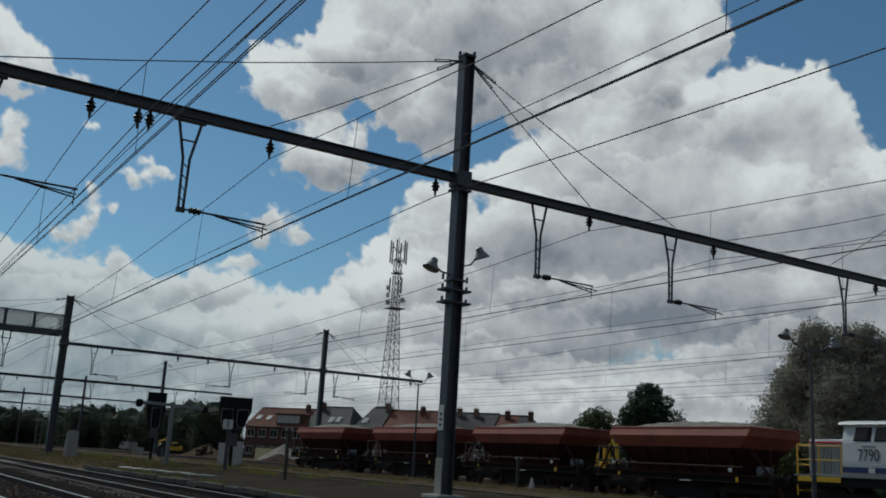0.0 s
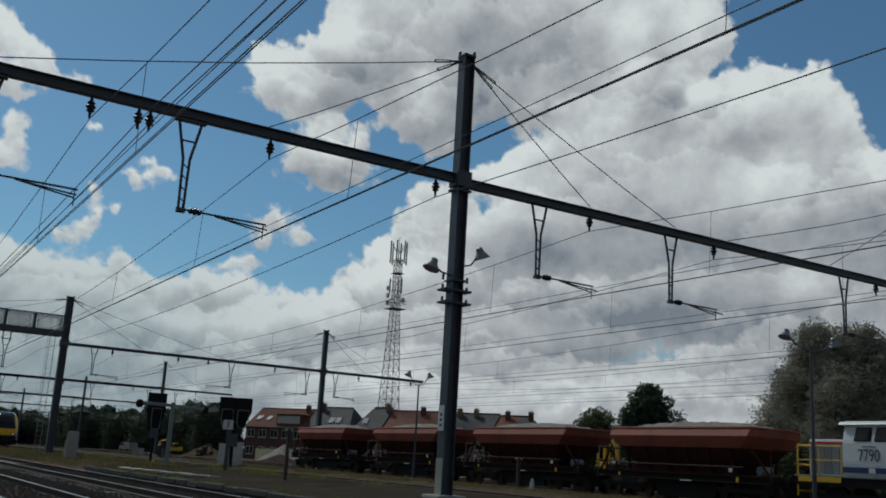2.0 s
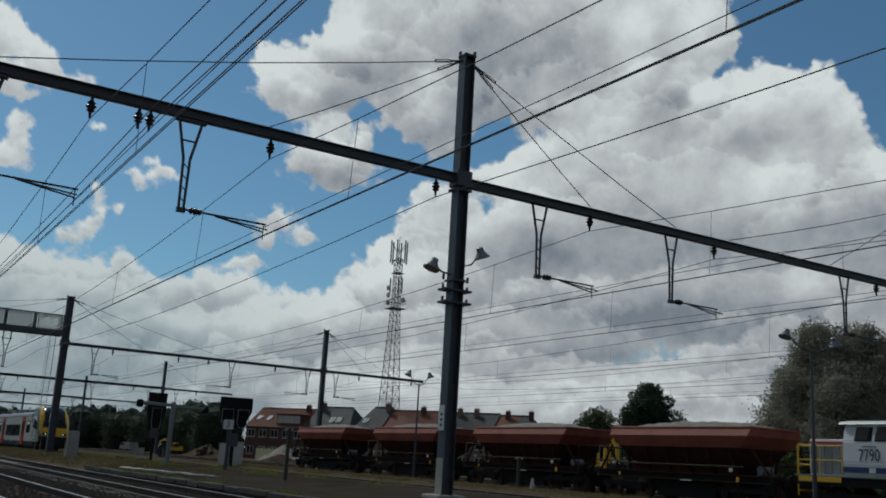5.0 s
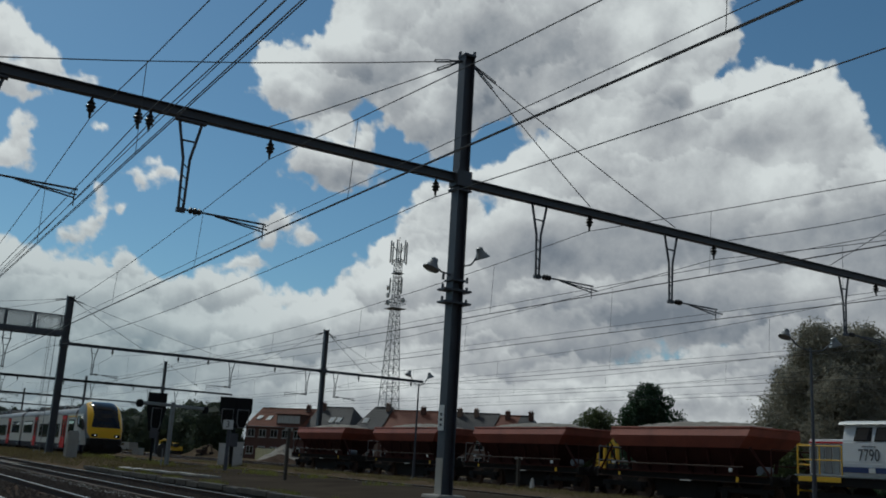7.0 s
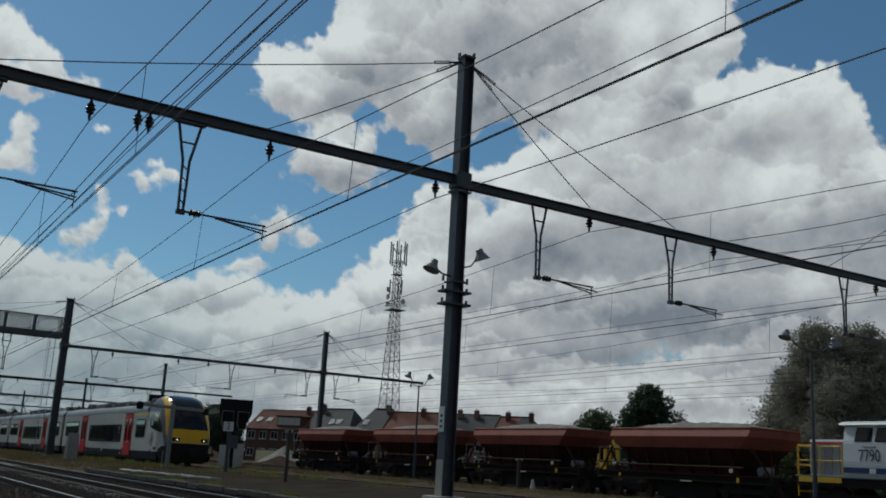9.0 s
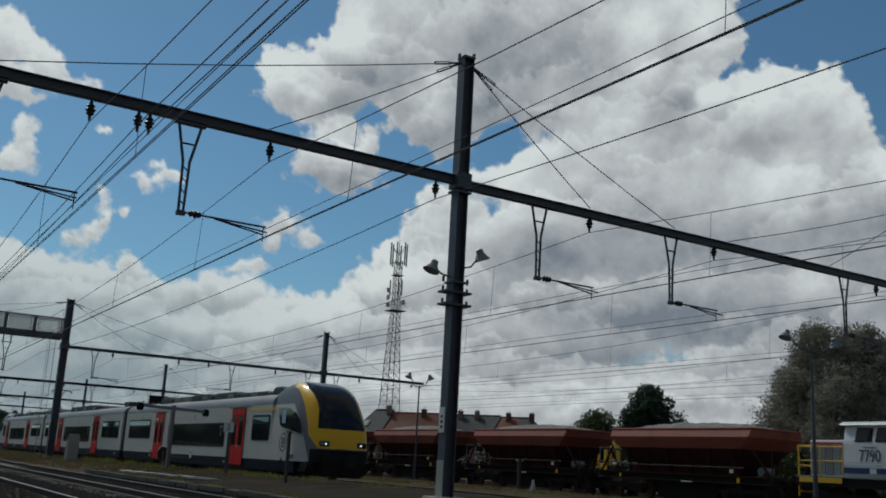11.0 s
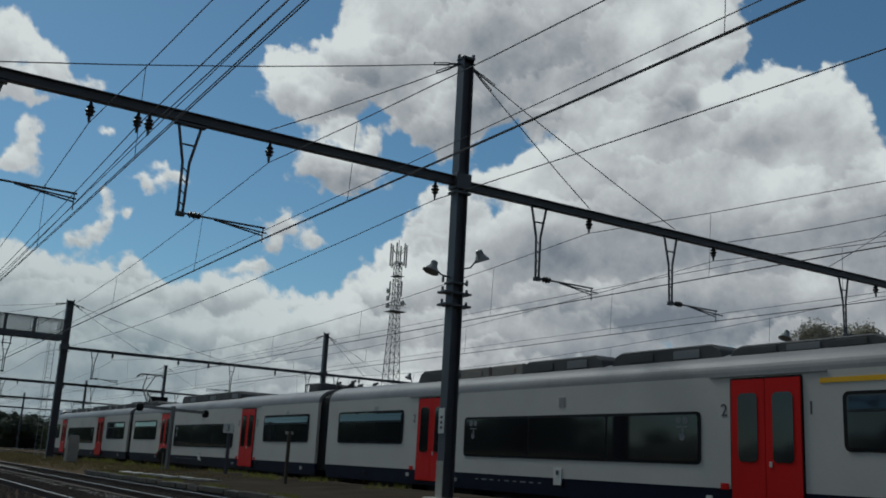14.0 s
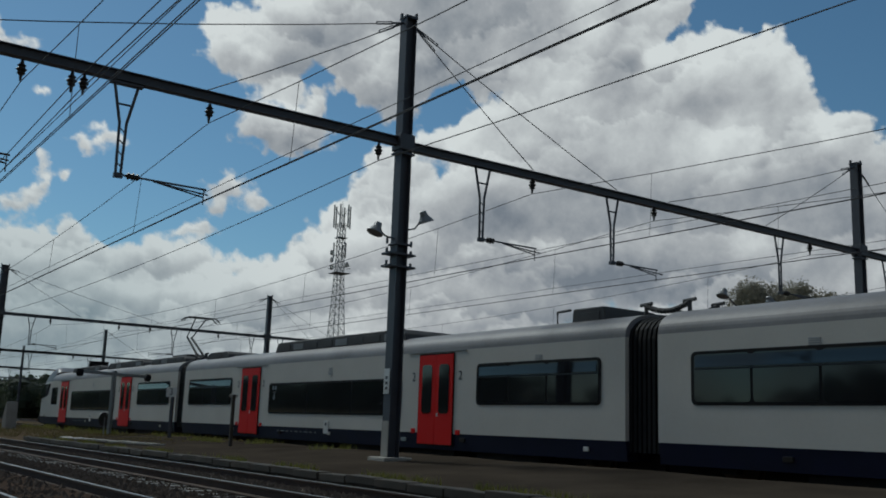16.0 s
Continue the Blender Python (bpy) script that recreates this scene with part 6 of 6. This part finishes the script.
            part("sill", boxes(((x, -0.1, z - 0.75), (1.7, 0.22, 0.08), 0.01)), PALE, f)
    if dormer is not None:
        z = eave + 0.3
        d = part("dormer", boxes(((dormer * w, 1.4, z + 0.85), (5.2, 2.6, 1.9), 0.03)), wall, g)
        part("dormer_roof", boxes(((dormer * w, 1.3, z + 1.85), (5.6, 3.0, 0.14), 0.02)), BLACK, d)
        for k in range(4):
            f = part("dormer_window", boxes(((dormer * w - 1.8 + 1.2 * k, 0.06, z + 0.95), (1.1, 0.1, 1.3), 0.01)), WINDOW_FRAME, d)


PALE_GLASS = material("bright_skylight_glass", (0.30, 0.33, 0.36), 0.5, 0.0, bump=0, spec=0.15)
house(0, 12.5, 0, 9, 5.9, 9.3, BRICK, TILE_BROWN, (0.7,), (-0.75, -0.4), 5, 0.45)
house(12.5, 21.7, 0, 9, 5.6, 9.8, BRICK, TILE_DARK, (-0.7,), (0.0, 0.3), 3, None, 2.2)
house(22.0, 27.6, 0, 9, 5.6, 10.0, BRICK_PALE, TILE_DARK, (0.8,), (-0.3,), 2, None, 0.0, 2.0)
house(27.6, 39, 0, 9, 5.5, 9.6, BRICK, TILE_RED, (0.1,), (), 4)
house(39, 47.6, 0, 9, 5.5, 9.5, BRICK_PALE, TILE_DARK, (-0.6, 0.1), (), 3)
house(47.6, 51.4, 0, 9, 5.3, 9.3, BRICK, TILE_RED, (-0.1,), (), 2)
house(51.4, 56.2, 0, 9, 5.3, 9.3, BRICK, TILE_DARK, (-0.2,), (), 2, None, 3.4)


def leaves(crown, rng, n, size, mat, name="crown", core=0.0):
    """A crown of small bent leaf clumps spread through lobes given as (centre, radius)."""
    verts, faces = [], []
    tot = sum(r ** 2 for _, r in crown)
    for c, r in crown:
        for _ in range(int(n * r * r / tot)):
            d = Vector((rng.gauss(0, 1), rng.gauss(0, 1), rng.gauss(0, 1))).normalized()
            rad = r * (0.55 + 0.45 * rng.random() ** 0.5) * (1 + 0.5 * noise.noise((d * 3.4 + Vector(c)))) * (1.0 if rng.random() < 0.86 else rng.uniform(1.0, 1.35))
            p = Vector(c) + Vector((d.x * rad, d.y * rad, d.z * rad * 0.85))
            u = Vector((rng.gauss(0, 1), rng.gauss(0, 1), rng.gauss(0, 0.7))).normalized()
            v = u.cross(Vector((rng.gauss(0, 1), rng.gauss(0, 1), rng.gauss(0, 1)))).normalized()
            s = size * rng.uniform(0.6, 1.3)
            k = len(verts)
            verts += [p - u * s, p + v * s * 0.5, p + u * s, p - v * s * 0.5 + Vector((0, 0, -0.25 * s))]
            faces += [(k, k + 1, k + 2), (k, k + 2, k + 3)]
    if core:
        for c, r in crown:
            k = len(verts)
            for i in range(5):
                for j in range(9):
                    th, ph = math.pi * (i + 0.5) / 5, 2 * math.pi * j / 9
                    d = Vector((math.sin(th) * math.cos(ph), math.sin(th) * math.sin(ph), math.cos(th)))
                    verts.append(Vector(c) + d * r * core * (1 + 0.5 * noise.noise(d * 2.5 + Vector(c))))
            for i in range(4):
                for j in range(9):
                    n = (j + 1) % 9
                    faces.append((k + 9 * i + j, k + 9 * i + 9 + j, k + 9 * i + 9 + n, k + 9 * i + n))
    me = bpy.data.meshes.new(name)
    me.from_pydata([tuple(v) for v in verts], [], faces)
    me.materials.append(mat)
    return me


def tree(x, y, height, width, mat, seed, n, size, label, trunk=0.25, low=0.2, group="trees beyond the yard", lobes=16, taper=0.80, core=0.0):
    rng = random.Random(seed)
    g = thing("tree", x, y, -0.2, label=label, category="tree", group=group)
    bm = bmesh.new()
    path(bm, [(0, 0, -0.3), (0.1, 0.05, height * 0.25), (-0.05, 0.1, height * 0.5), (0.0, 0, height * 0.75)], trunk, 8)
    for v in bm.verts:
        f = 1 - 0.75 * max(0, v.co.z) / (height * 0.75)
        v.co.x, v.co.y = v.co.x * f, v.co.y * f
    crown = []
    for k in range(lobes):
        a = 2 * math.pi * (k * 0.618)
        u = (k + 0.5) / lobes
        z = height * (low + (0.93 - low) * u)
        reach = width / 2 * (math.sin(math.pi * min(1, 0.18 + taper * u)) ** 0.65) * rng.uniform(0.45, 0.8) * (0.5 if k % 4 == 1 else 1.0)
        r = width * rng.uniform(0.16, 0.25) * (1.1 - 0.5 * u) * min(1.0, (24 / lobes) ** 0.3)
        c = (reach * math.cos(a), reach * math.sin(a), z)
        crown.append((c, r))
        path(bm, [(0, 0, max(0.5, z - height * 0.2)), (c[0] * 0.5, c[1] * 0.5, z - height * 0.08), c], trunk * 0.22, 5)
    part("trunk", bm, BARK, g)
    ob = new("crown", leaves(crown, rng, n, size, mat, core=core))
    ob.parent = g
    return g


tree(-43.5, 62.0, 12.9, 13.4, LEAF_WILLOW, 3, 210000, 0.095, "large grey-green willow with a broad rounded crown", 0.45, 0.12, lobes=44, taper=0.73, core=0.6)
tree(-36.0, 66.0, 11.6, 11.0, LEAF_WILLOW, 4, 90000, 0.1, "large grey-green willow with a broad rounded crown", 0.4, 0.12, lobes=30)
tree(-50.0, 63.0, 6.6, 6.5, LEAF_MID, 5, 9000, 0.15, "low bushy green tree beside the willow", 0.15, 0.05)
tree(-44.5, 55.0, 4.8, 5.5, LEAF_MID, 15, 8000, 0.13, "low bushy green tree beside the willow", 0.12, 0.05)
tree(-79.6, 77.0, 11.7, 8.2, LEAF_DARK, 6, 42000, 0.15, "dark green broadleaf tree with a loose ragged crown", 0.3, 0.15, lobes=64)
tree(-98.0, 85.5, 9.6, 9.4, LEAF_MID, 7, 22000, 0.16, "rounded green tree beyond the wagons", 0.3, 0.12, lobes=40)
tree(-72.0, 84.0, 6.6, 6.0, LEAF_DARK, 8, 5000, 0.22, "low dark bush beyond the wagons", 0.2, 0.05)
tree(-64.0, 82.0, 7.2, 5.0, LEAF_DARK, 9, 4000, 0.22, "low dark bush beyond the wagons", 0.2, 0.05)
tree(-33.0, 52.0, 5.2, 6.0, LEAF_DARK, 10, 8000, 0.14, "low dark bush beyond the wagons", 0.2, 0.03)

tree(-176.0, 62.5, 6.8, 7.5, LEAF_FAR, 17, 9000, 0.3, "rounded green tree beside the brick houses", 0.25, 0.05, lobes=24, core=0.7)
tree(-187.0, 64.0, 7.6, 8.0, LEAF_FAR, 18, 9000, 0.3, "rounded green tree beside the brick houses", 0.25, 0.05, lobes=24, core=0.7)


def far_wood():
    rng = random.Random(21)
    crown = []
    for k in range(120):
        u = k / 119
        x = -330 + 190 * u
        y = 18 + 62 * u + rng.uniform(-6, 6)
        h = rng.uniform(6.5, 10.5) * (0.8 + 0.35 * u)
        if x > -260:
            y = max(y, 48)
        if x > -2.68 * y:
            continue
        r = rng.uniform(2.2, 3.6)
        crown += [((x, y, h - r), r), ((x + 1.5, y - 1, h * 0.55), r * 1.15), ((x, y - 1, h * 0.22), r * 1.15)]
    ob = new("far_wood", leaves(crown, rng, 140000, 0.3, LEAF_FAR, "far_wood", 0.85))
    tagged(ob, "dark green belt of distant trees beyond the tracks", "woods", kind="stuff")


far_wood()


def near_wood():
    """Trees on the side that the train's windows mirror."""
    rng = random.Random(22)
    crown = []
    for k in range(70):
        x = -620 + 10.5 * k
        y = -42 + rng.uniform(-5, 5)
        h = max(3.0, 5.6 + 4.0 * min(1, max(0, (-70 - x) / 40)) + 5.0 * noise.noise((x * 0.06, 0, 4)) + rng.uniform(-1, 1.2))
        r = min(h * 0.4, rng.uniform(1.8, 2.8))
        crown += [((x, y, h - r), r), ((x + 1, y, h * 0.5), r * 1.2), ((x, y + 1, h * 0.18), r * 1.1)]
    me = leaves(crown, rng, 26000, 0.6, LEAF_DARK, "tree_belt")
    bm = bmesh.new()
    bm.from_mesh(me)
    rows = []
    for k in range(400):
        x = -640 + 2.0 * k
        h = max(2.0, 5.2 + 4.0 * min(1, max(0, (-70 - x) / 40)) + 4.6 * noise.noise((x * 0.06, 0, 4)) + 1.8 * noise.noise((x * 0.4, 2, 4)))
        rows.append([bm.verts.new((x, -42 + d + 1.5 * noise.noise((x * 0.3, z, 7)), -0.4 + h * z)) for d, z in ((2.5, 0.0), (2.2, 0.4), (1.2, 0.75), (0.0, 1.0), (-2.0, 0.7), (-2.5, 0.0))])
    for a, b in zip(rows, rows[1:]):
        for j in range(5):
            bm.faces.new((a[j], b[j], b[j + 1], a[j + 1]))
    bm.to_mesh(me)
    bm.free()
    ob = new("tree_belt", me)
    tagged(ob, "dark belt of trees on the near side of the line", "woods", kind="stuff")


near_wood()


def near_bank():
    """The grassy bank on the viewer's side, below those trees."""
    bm = bmesh.new()
    rows = []
    for k in range(160):
        x = -640 + 5.0 * k
        rows.append([bm.verts.new((x, y, z + (0.5 * noise.noise((x * 0.05, y, 2)) if z > 0 else 0))) for y, z in ((-24, -0.5), (-28, 1.4), (-33, 2.6), (-39, 2.7), (-41, -0.5))])
    for a, b in zip(rows, rows[1:]):
        for j in range(4):
            bm.faces.new((a[j], b[j], b[j + 1], a[j + 1]))
    bmesh.ops.recalc_face_normals(bm, faces=bm.faces)
    tagged(part("near_bank", bm, GRASS), "pale dry grassy bank behind the viewer's side of the line", "bank", kind="structure")


near_bank()


def excavator(x, y, rz, s, label="yellow tracked excavator parked beyond the tracks", paint=YELLOW):
    g = thing("excavator", x, y, -0.12, rz, label=label, category="excavator", group="construction machines")
    part("house", boxes(((0.2, 0, 1.65), (2.6, 2.2, 1.1), 0.08)), paint, g)
    part("cab", boxes(((-0.6, -0.6, 2.4), (1.4, 1.0, 1.5), 0.08)), paint, g)
    part("cab_glass", boxes(((-0.62, -0.62, 2.5), (1.45, 1.05, 0.9), 0.04)), GLASS, g)
    for w in (-0.95, 0.95):
        part("track", boxes(((0, w, 0.42), (3.2, 0.5, 0.84), 0.2)), BLACK, g)
    bm = bmesh.new()
    prism(bm, [(-1.2, 1.9), (-3.0, 4.0), (-4.6, 3.5), (-4.6, 3.25), (-3.1, 3.6), (-1.4, 1.6)], -0.2, 0.2, "y")
    part("boom", bm, paint, g)
    bm = bmesh.new()
    prism(bm, [(-4.4, 3.6), (-4.8, 3.5), (-5.0, 1.6), (-4.7, 1.6)], -0.15, 0.15, "y")
    part("stick", bm, paint, g)
    bm = bmesh.new()
    prism(bm, [(-5.1, 1.7), (-4.4, 1.5), (-4.3, 0.9), (-5.0, 0.8), (-5.3, 1.2)], -0.5, 0.5, "y")
    part("bucket", bm, BLACK, g)
    for o in g.children:
        o.data.transform(Matrix.Diagonal((s, s, s, 1)))


excavator(-160.0, 48.5, 100, 0.62)
excavator(-151.0, 50.0, 200, 0.5, "rust-red tracked excavator parked beyond the tracks", RUST)


def yellow_machine():
    g = thing("track_crane", -38.9, 35.0, -0.36, label="yellow lattice track crane half hidden behind the wagons", category="crane")
    part("chassis", boxes(((0, 0, 0.75), (2.6, 2.0, 0.35), 0.05)), BLACK, g)
    part("engine_cover", boxes(((0.5, 0.2, 1.35), (1.1, 1.6, 0.9), 0.1)), BLACK, g)
    part("counterweight", boxes(((0.0, -0.7, 1.2), (0.9, 0.4, 0.6), 0.06)), YELLOW, g)
    part("cab_side", boxes(((-0.35, -0.62, 2.3), (0.28, 0.1, 1.2), 0.03), ((0.22, -0.62, 2.3), (0.2, 0.1, 1.2), 0.03), ((-0.08, -0.62, 2.86), (0.8, 0.1, 0.2), 0.03), ((-0.08, -0.62, 1.72), (0.8, 0.1, 0.34), 0.03)), YELLOW, g)
    part("cab_glass", boxes(((-0.08, -0.6, 2.3), (0.5, 0.05, 1.1), 0.01)), GLASS, g)
    for x in (-0.75, 0.1):
        for y in (-0.5, 0.5):
            bm = bmesh.new()
            tube(bm, (x, y, 0.9), (x * 0.7 - 0.1, y, 2.85), 0.055)
            part("mast_leg", bm, YELLOW, g)
    for k in range(4):
        z = 1.25 + 0.42 * k
        for y in (-0.5, 0.5):
            bm = bmesh.new()
            tube(bm, (-0.72 + 0.05 * k, y, z), (0.06 - 0.03 * k, y, z + (0.4 if k % 2 else 0)), 0.035, n=6)
            part("lattice_bar", bm, YELLOW, g)
    bm = bmesh.new()
    path(bm, [(-0.65, -0.5, 2.75), (-0.1, -0.5, 3.2), (0.6, -0.5, 3.05), (1.0, -0.5, 2.5), (1.05, -0.5, 1.9)], 0.085, 8)
    part("crane_arm", bm, YELLOW, g)
    for x in (-0.85, 0.85):
        for y in (-0.8, 0.8):
            bm = bmesh.new()
            lathe(bm, (x, y, 0.45), [(0.2, -0.15), (0.42, -0.13), (0.42, 0.13), (0.2, 0.15)], 16, "y")
            part("wheel", bm, BLACK, g)


yellow_machine()


def parked(kind, x, y, rz, L, W, H, mat, label):
    g = thing(kind, x, y, -0.3, rz, label=label, category="vehicle")
    bm = bmesh.new()
    prism(bm, [(-L / 2, 0.45), (-L / 2 + 0.1, H * 0.62), (-L / 4, H), (L / 2 - 0.1, H), (L / 2, 0.45)], -W / 2, W / 2, "y")
    bmesh.ops.bevel(bm, geom=list(bm.edges), offset=0.08, segments=2, affect="EDGES")
    part("body", bm, mat, g)
    part("side_window", boxes(((-L * 0.18, -W / 2 - 0.005, H * 0.78), (L * 0.3, 0.03, H * 0.26), 0.01)), GLASS, g)
    for px in (-L * 0.3, L * 0.3):
        bm = bmesh.new()
        lathe(bm, (px, -W / 2 + 0.1, 0.36), [(0.1, -0.12), (0.35, -0.1), (0.35, 0.1), (0.1, 0.12)], 16, "y")
        part("wheel", bm, BLACK, g)


parked("van", -196.0, 50.0, 10, 4.6, 1.9, 1.9, CONCRETE, "dull grey van parked far beyond the tracks")


def heap(name, x, y, rx, ry, h, mat, label, seed):
    bm = bmesh.new()
    n, m = 30, 10
    rows = [[bm.verts.new((x + rx * r / m * math.cos(2 * math.pi * k / n), y + ry * r / m * math.sin(2 * math.pi * k / n),
             -0.4 + h * (1 - (r / m)) ** 1.1 + (0.12 * h * noise.noise((k * 0.7, r * 0.9, seed)) if 0 < r < m else 0))) for k in range(n)] for r in range(1, m + 1)]
    top = bm.verts.new((x, y, -0.4 + h))
    for k in range(n):
        bm.faces.new((top, rows[0][k], rows[0][(k + 1) % n]))
    for a, b in zip(rows, rows[1:]):
        for k in range(n):
            bm.faces.new((a[k], b[k], b[(k + 1) % n], a[(k + 1) % n]))
    bmesh.ops.recalc_face_normals(bm, faces=bm.faces)
    tagged(part(name, bm, mat), label, "heap")


heap("gravel_heap", -138.0, 58.5, 5.6, 4.5, 2.9, LOAD, "grey heap of gravel beyond the wagons", 3)
heap("earth_heap", -155.0, 52.0, 9.0, 4.0, 2.2, EARTH, "brown earth heap at the building site", 5)
heap("earth_heap", -112.0, 47.0, 7.0, 3.0, 1.4, BALLAST, "brown earth heap at the building site", 6)


def fence():
    g = thing("board_fence", -153.4, 60.0, -0.2, 0, label="pale yellow board fence before the houses", category="fence")
    for k in range(14):
        part("board", boxes(((0.62 * k, 0, 0.95), (0.56, 0.05, 1.9 + 0.1 * (k % 2)), 0.008)), BOARD, g)
    for k in range(4):
        part("post", boxes(((2.1 * k + 0.3, 0.1, 1.0), (0.12, 0.12, 2.2), 0.01)), CONCRETE, g)


BOARD = material("pale_yellow_boards", (0.52, 0.47, 0.27), 0.8, 0, (0.36, 0.33, 0.2), 2, 20, 0.2, island=0.15)
fence()


# ---- loose small things on the ground ----
def scatter_blades(name, n, area, ground_z, mat, size, label, category, seed, patch=0.0):
    rng = random.Random(seed)
    verts, faces = [], []
    while n > 0:
        x, y = rng.uniform(*area[0]), rng.uniform(*area[1])
        if noise.noise((x * 0.6, y * 0.9, seed)) < patch:
            n -= 0.3
            continue
        n -= 1
        z = ground_z(y)
        for _ in range(5):
            a = rng.uniform(0, 6.28)
            s = size * rng.uniform(0.5, 1.4)
            dx, dy = math.cos(a), math.sin(a)
            k = len(verts)
            lean = rng.uniform(0.1, 0.7) * s
            verts += [(x - dy * 0.012, y + dx * 0.012, z - 0.02), (x + dy * 0.012, y - dx * 0.012, z - 0.02), (x + dx * lean, y + dy * lean, z + s)]
            faces.append((k, k + 1, k + 2))
    me = bpy.data.meshes.new(name)
    me.from_pydata(verts, [], faces)
    me.materials.append(mat)
    tagged(new(name, me), label, category, kind="stuff")


def island_z(y):
    return float(np.interp(y, (9.4, 12.0, 14.15), (0.06, 0.19, 0.28)))


def bank_z(y):
    return float(np.interp(y, (9.3, 10.5, 12.5, 13.6), (-0.12, 0.02, 0.12, 0.14)))


scatter_blades("dry_grass", 1500, ((-42, -31), (8.9, 14.1)), island_z, GRASS, 0.06, "short dry grass on the old platform", "grass", 31, 0.0)
scatter_blades("dry_grass", 5000, ((-95, -38), (9.4, 14.0)), bank_z, GRASS, 0.13, "rough dry grass on the bank", "grass", 32, -0.2)
scatter_blades("weeds", 900, ((-40, -9), (8.75, 9.15)), lambda y: 0.03, WEED, 0.13, "green and yellow weeds along the platform", "weeds", 36, 0.05)
scatter_blades("weeds", 1500, ((-60, -24), (12.6, 14.15)), lambda y: 0.15, WEED, 0.22, "green and yellow weeds along the platform", "weeds", 33, 0.2)
scatter_blades("dry_grass", 7000, ((-75, -14), (23.4, 26.4)), lambda y: 0.02, GRASS, 0.16, "dry grass strip beside the wagons", "grass", 34, -0.2)


def stones():
    rng = random.Random(41)
    verts, faces = [], []
    octa = ((1, 0, 0), (0, 1, 0), (-1, 0, 0), (0, -1, 0), (0, 0, 1))
    for _ in range(26000):
        x = rng.uniform(-46, -10)
        y = rng.choice((rng.uniform(1.6, 8.4), rng.uniform(4.2, 8.4)))
        s = rng.uniform(0.025, 0.055)
        level = -0.115 if abs(y - 7.05) < 0.6 or abs(y - 3.3) < 0.6 else -0.2
        a = rng.uniform(0, 1.6)
        k = len(verts)
        for p in octa:
            q = (p[0] * math.cos(a) - p[1] * math.sin(a), p[0] * math.sin(a) + p[1] * math.cos(a))
            verts.append((x + q[0] * s * rng.uniform(0.7, 1.3), y + q[1] * s * rng.uniform(0.7, 1.3), level + p[2] * s * rng.uniform(0.6, 1.2)))
        faces += [(k, k + 1, k + 4), (k + 1, k + 2, k + 4), (k + 2, k + 3, k + 4), (k + 3, k, k + 4)]
    me = bpy.data.meshes.new("ballast_stones")
    me.from_pydata(verts, [], faces)
    me.materials.append(STONE)
    tagged(new("ballast_stones", me), "loose brown and grey ballast stones between the rails", "ballast", kind="stuff")


stones()


def slabs():
    """Broken pale slabs left lying at the old platform's end."""
    rng = random.Random(17)
    for k in range(7):
        ob = part("loose_slab", boxes(((0, 0, 0), (rng.uniform(0.7, 1.2), 0.4, 0.07), 0.012)), CONCRETE)
        ob.matrix_basis = pose(-37.6 + 1.25 * k, 9.6 + 0.1 * k, 0.11 + 0.006 * k, rng.uniform(-3, 3), rng.uniform(-2, 2), rng.uniform(-12, 12))
        tagged(ob, "pale broken concrete slab lying on the platform", "slab", "loose slabs")


slabs()


def white_stones():
    """Pale stones and a cone-shaped marker along the wagon track."""
    rng = random.Random(8)
    for k in range(16):
        bm = bmesh.new()
        bmesh.ops.create_icosphere(bm, subdivisions=2, radius=rng.uniform(0.1, 0.19))
        for v in bm.verts:
            v.co *= 1 + 0.35 * noise.noise(v.co * 9 + Vector((k, 0, 0)))
            v.co.z *= 0.7
        ob = part("pale_stone", bm, PALE)
        ob.matrix_basis = pose(-52 + 2.1 * k + rng.uniform(-0.6, 0.6), 26.6 + rng.uniform(-0.25, 0.1), -0.05)
        tagged(ob, "pale rounded stone lying beside the wagon track", "stone", "pale stones")
    g = thing("marker_cone", -33.9, 26.0, 0.03, label="small pale cone-shaped track marker", category="marker")
    bm = bmesh.new()
    lathe(bm, (0, 0, 0), [(0.2, 0), (0.2, 0.05), (0.12, 0.12), (0.05, 0.5), (0.03, 0.52)], 14)
    part("cone", bm, PALE, g)
    m = thing("marker_peg", -34.6, 18.5, -0.2, label="small pale marker peg between the tracks", category="marker")
    part("peg", boxes(((0, 0, 0.1), (0.1, 0.08, 0.3), 0.01)), PALE, m)


white_stones()


# ---- what moves ----
TRAIN_ROWS = ((0.0, -133.5), (1.5, -119.5), (3.5, -101.3), (4.0, -96.7), (6.5, -73.7), (7.0, -69.0), (8.0, -59.7), (9.0, -50.2), (11.3, -29.2), (11.5, -27.3),
              (12.0, -22.6), (12.5, -17.8), (13.0, -13.1), (13.5, -8.55), (14.0, -4.1), (14.5, 0.4), (15.0, 4.8), (15.5, 9.15), (16.0, 13.7))


def motions():
    walk(electric_train, [(t, pose(x, 16.1, 0)) for t, x in TRAIN_ROWS])
    drift = Vector((0.52, 0.85, 0.0)) * 2.6
    walk(cloud_layer, [(t, Matrix.Translation(EYE + drift * (t - 7.5))) for t in (0.0, 8.0, 16.0)])
    rows = [(0.5 * k, np.interp(0.5 * k, [t for t, _ in TRAIN_ROWS], [x for _, x in TRAIN_ROWS])) for k in range(33)]
    for w, x in WHEELS:
        turns = []
        t = 0.0
        while t <= 16.001:
            run = np.interp(t, [r[0] for r in rows], [r[1] for r in rows]) + 133.5
            turns.append((t, pose(x, 0, 0.43) @ Matrix.Rotation(run / 0.46, 4, "Y")))
            t += 0.0666666667
        walk(w, turns)


motions()
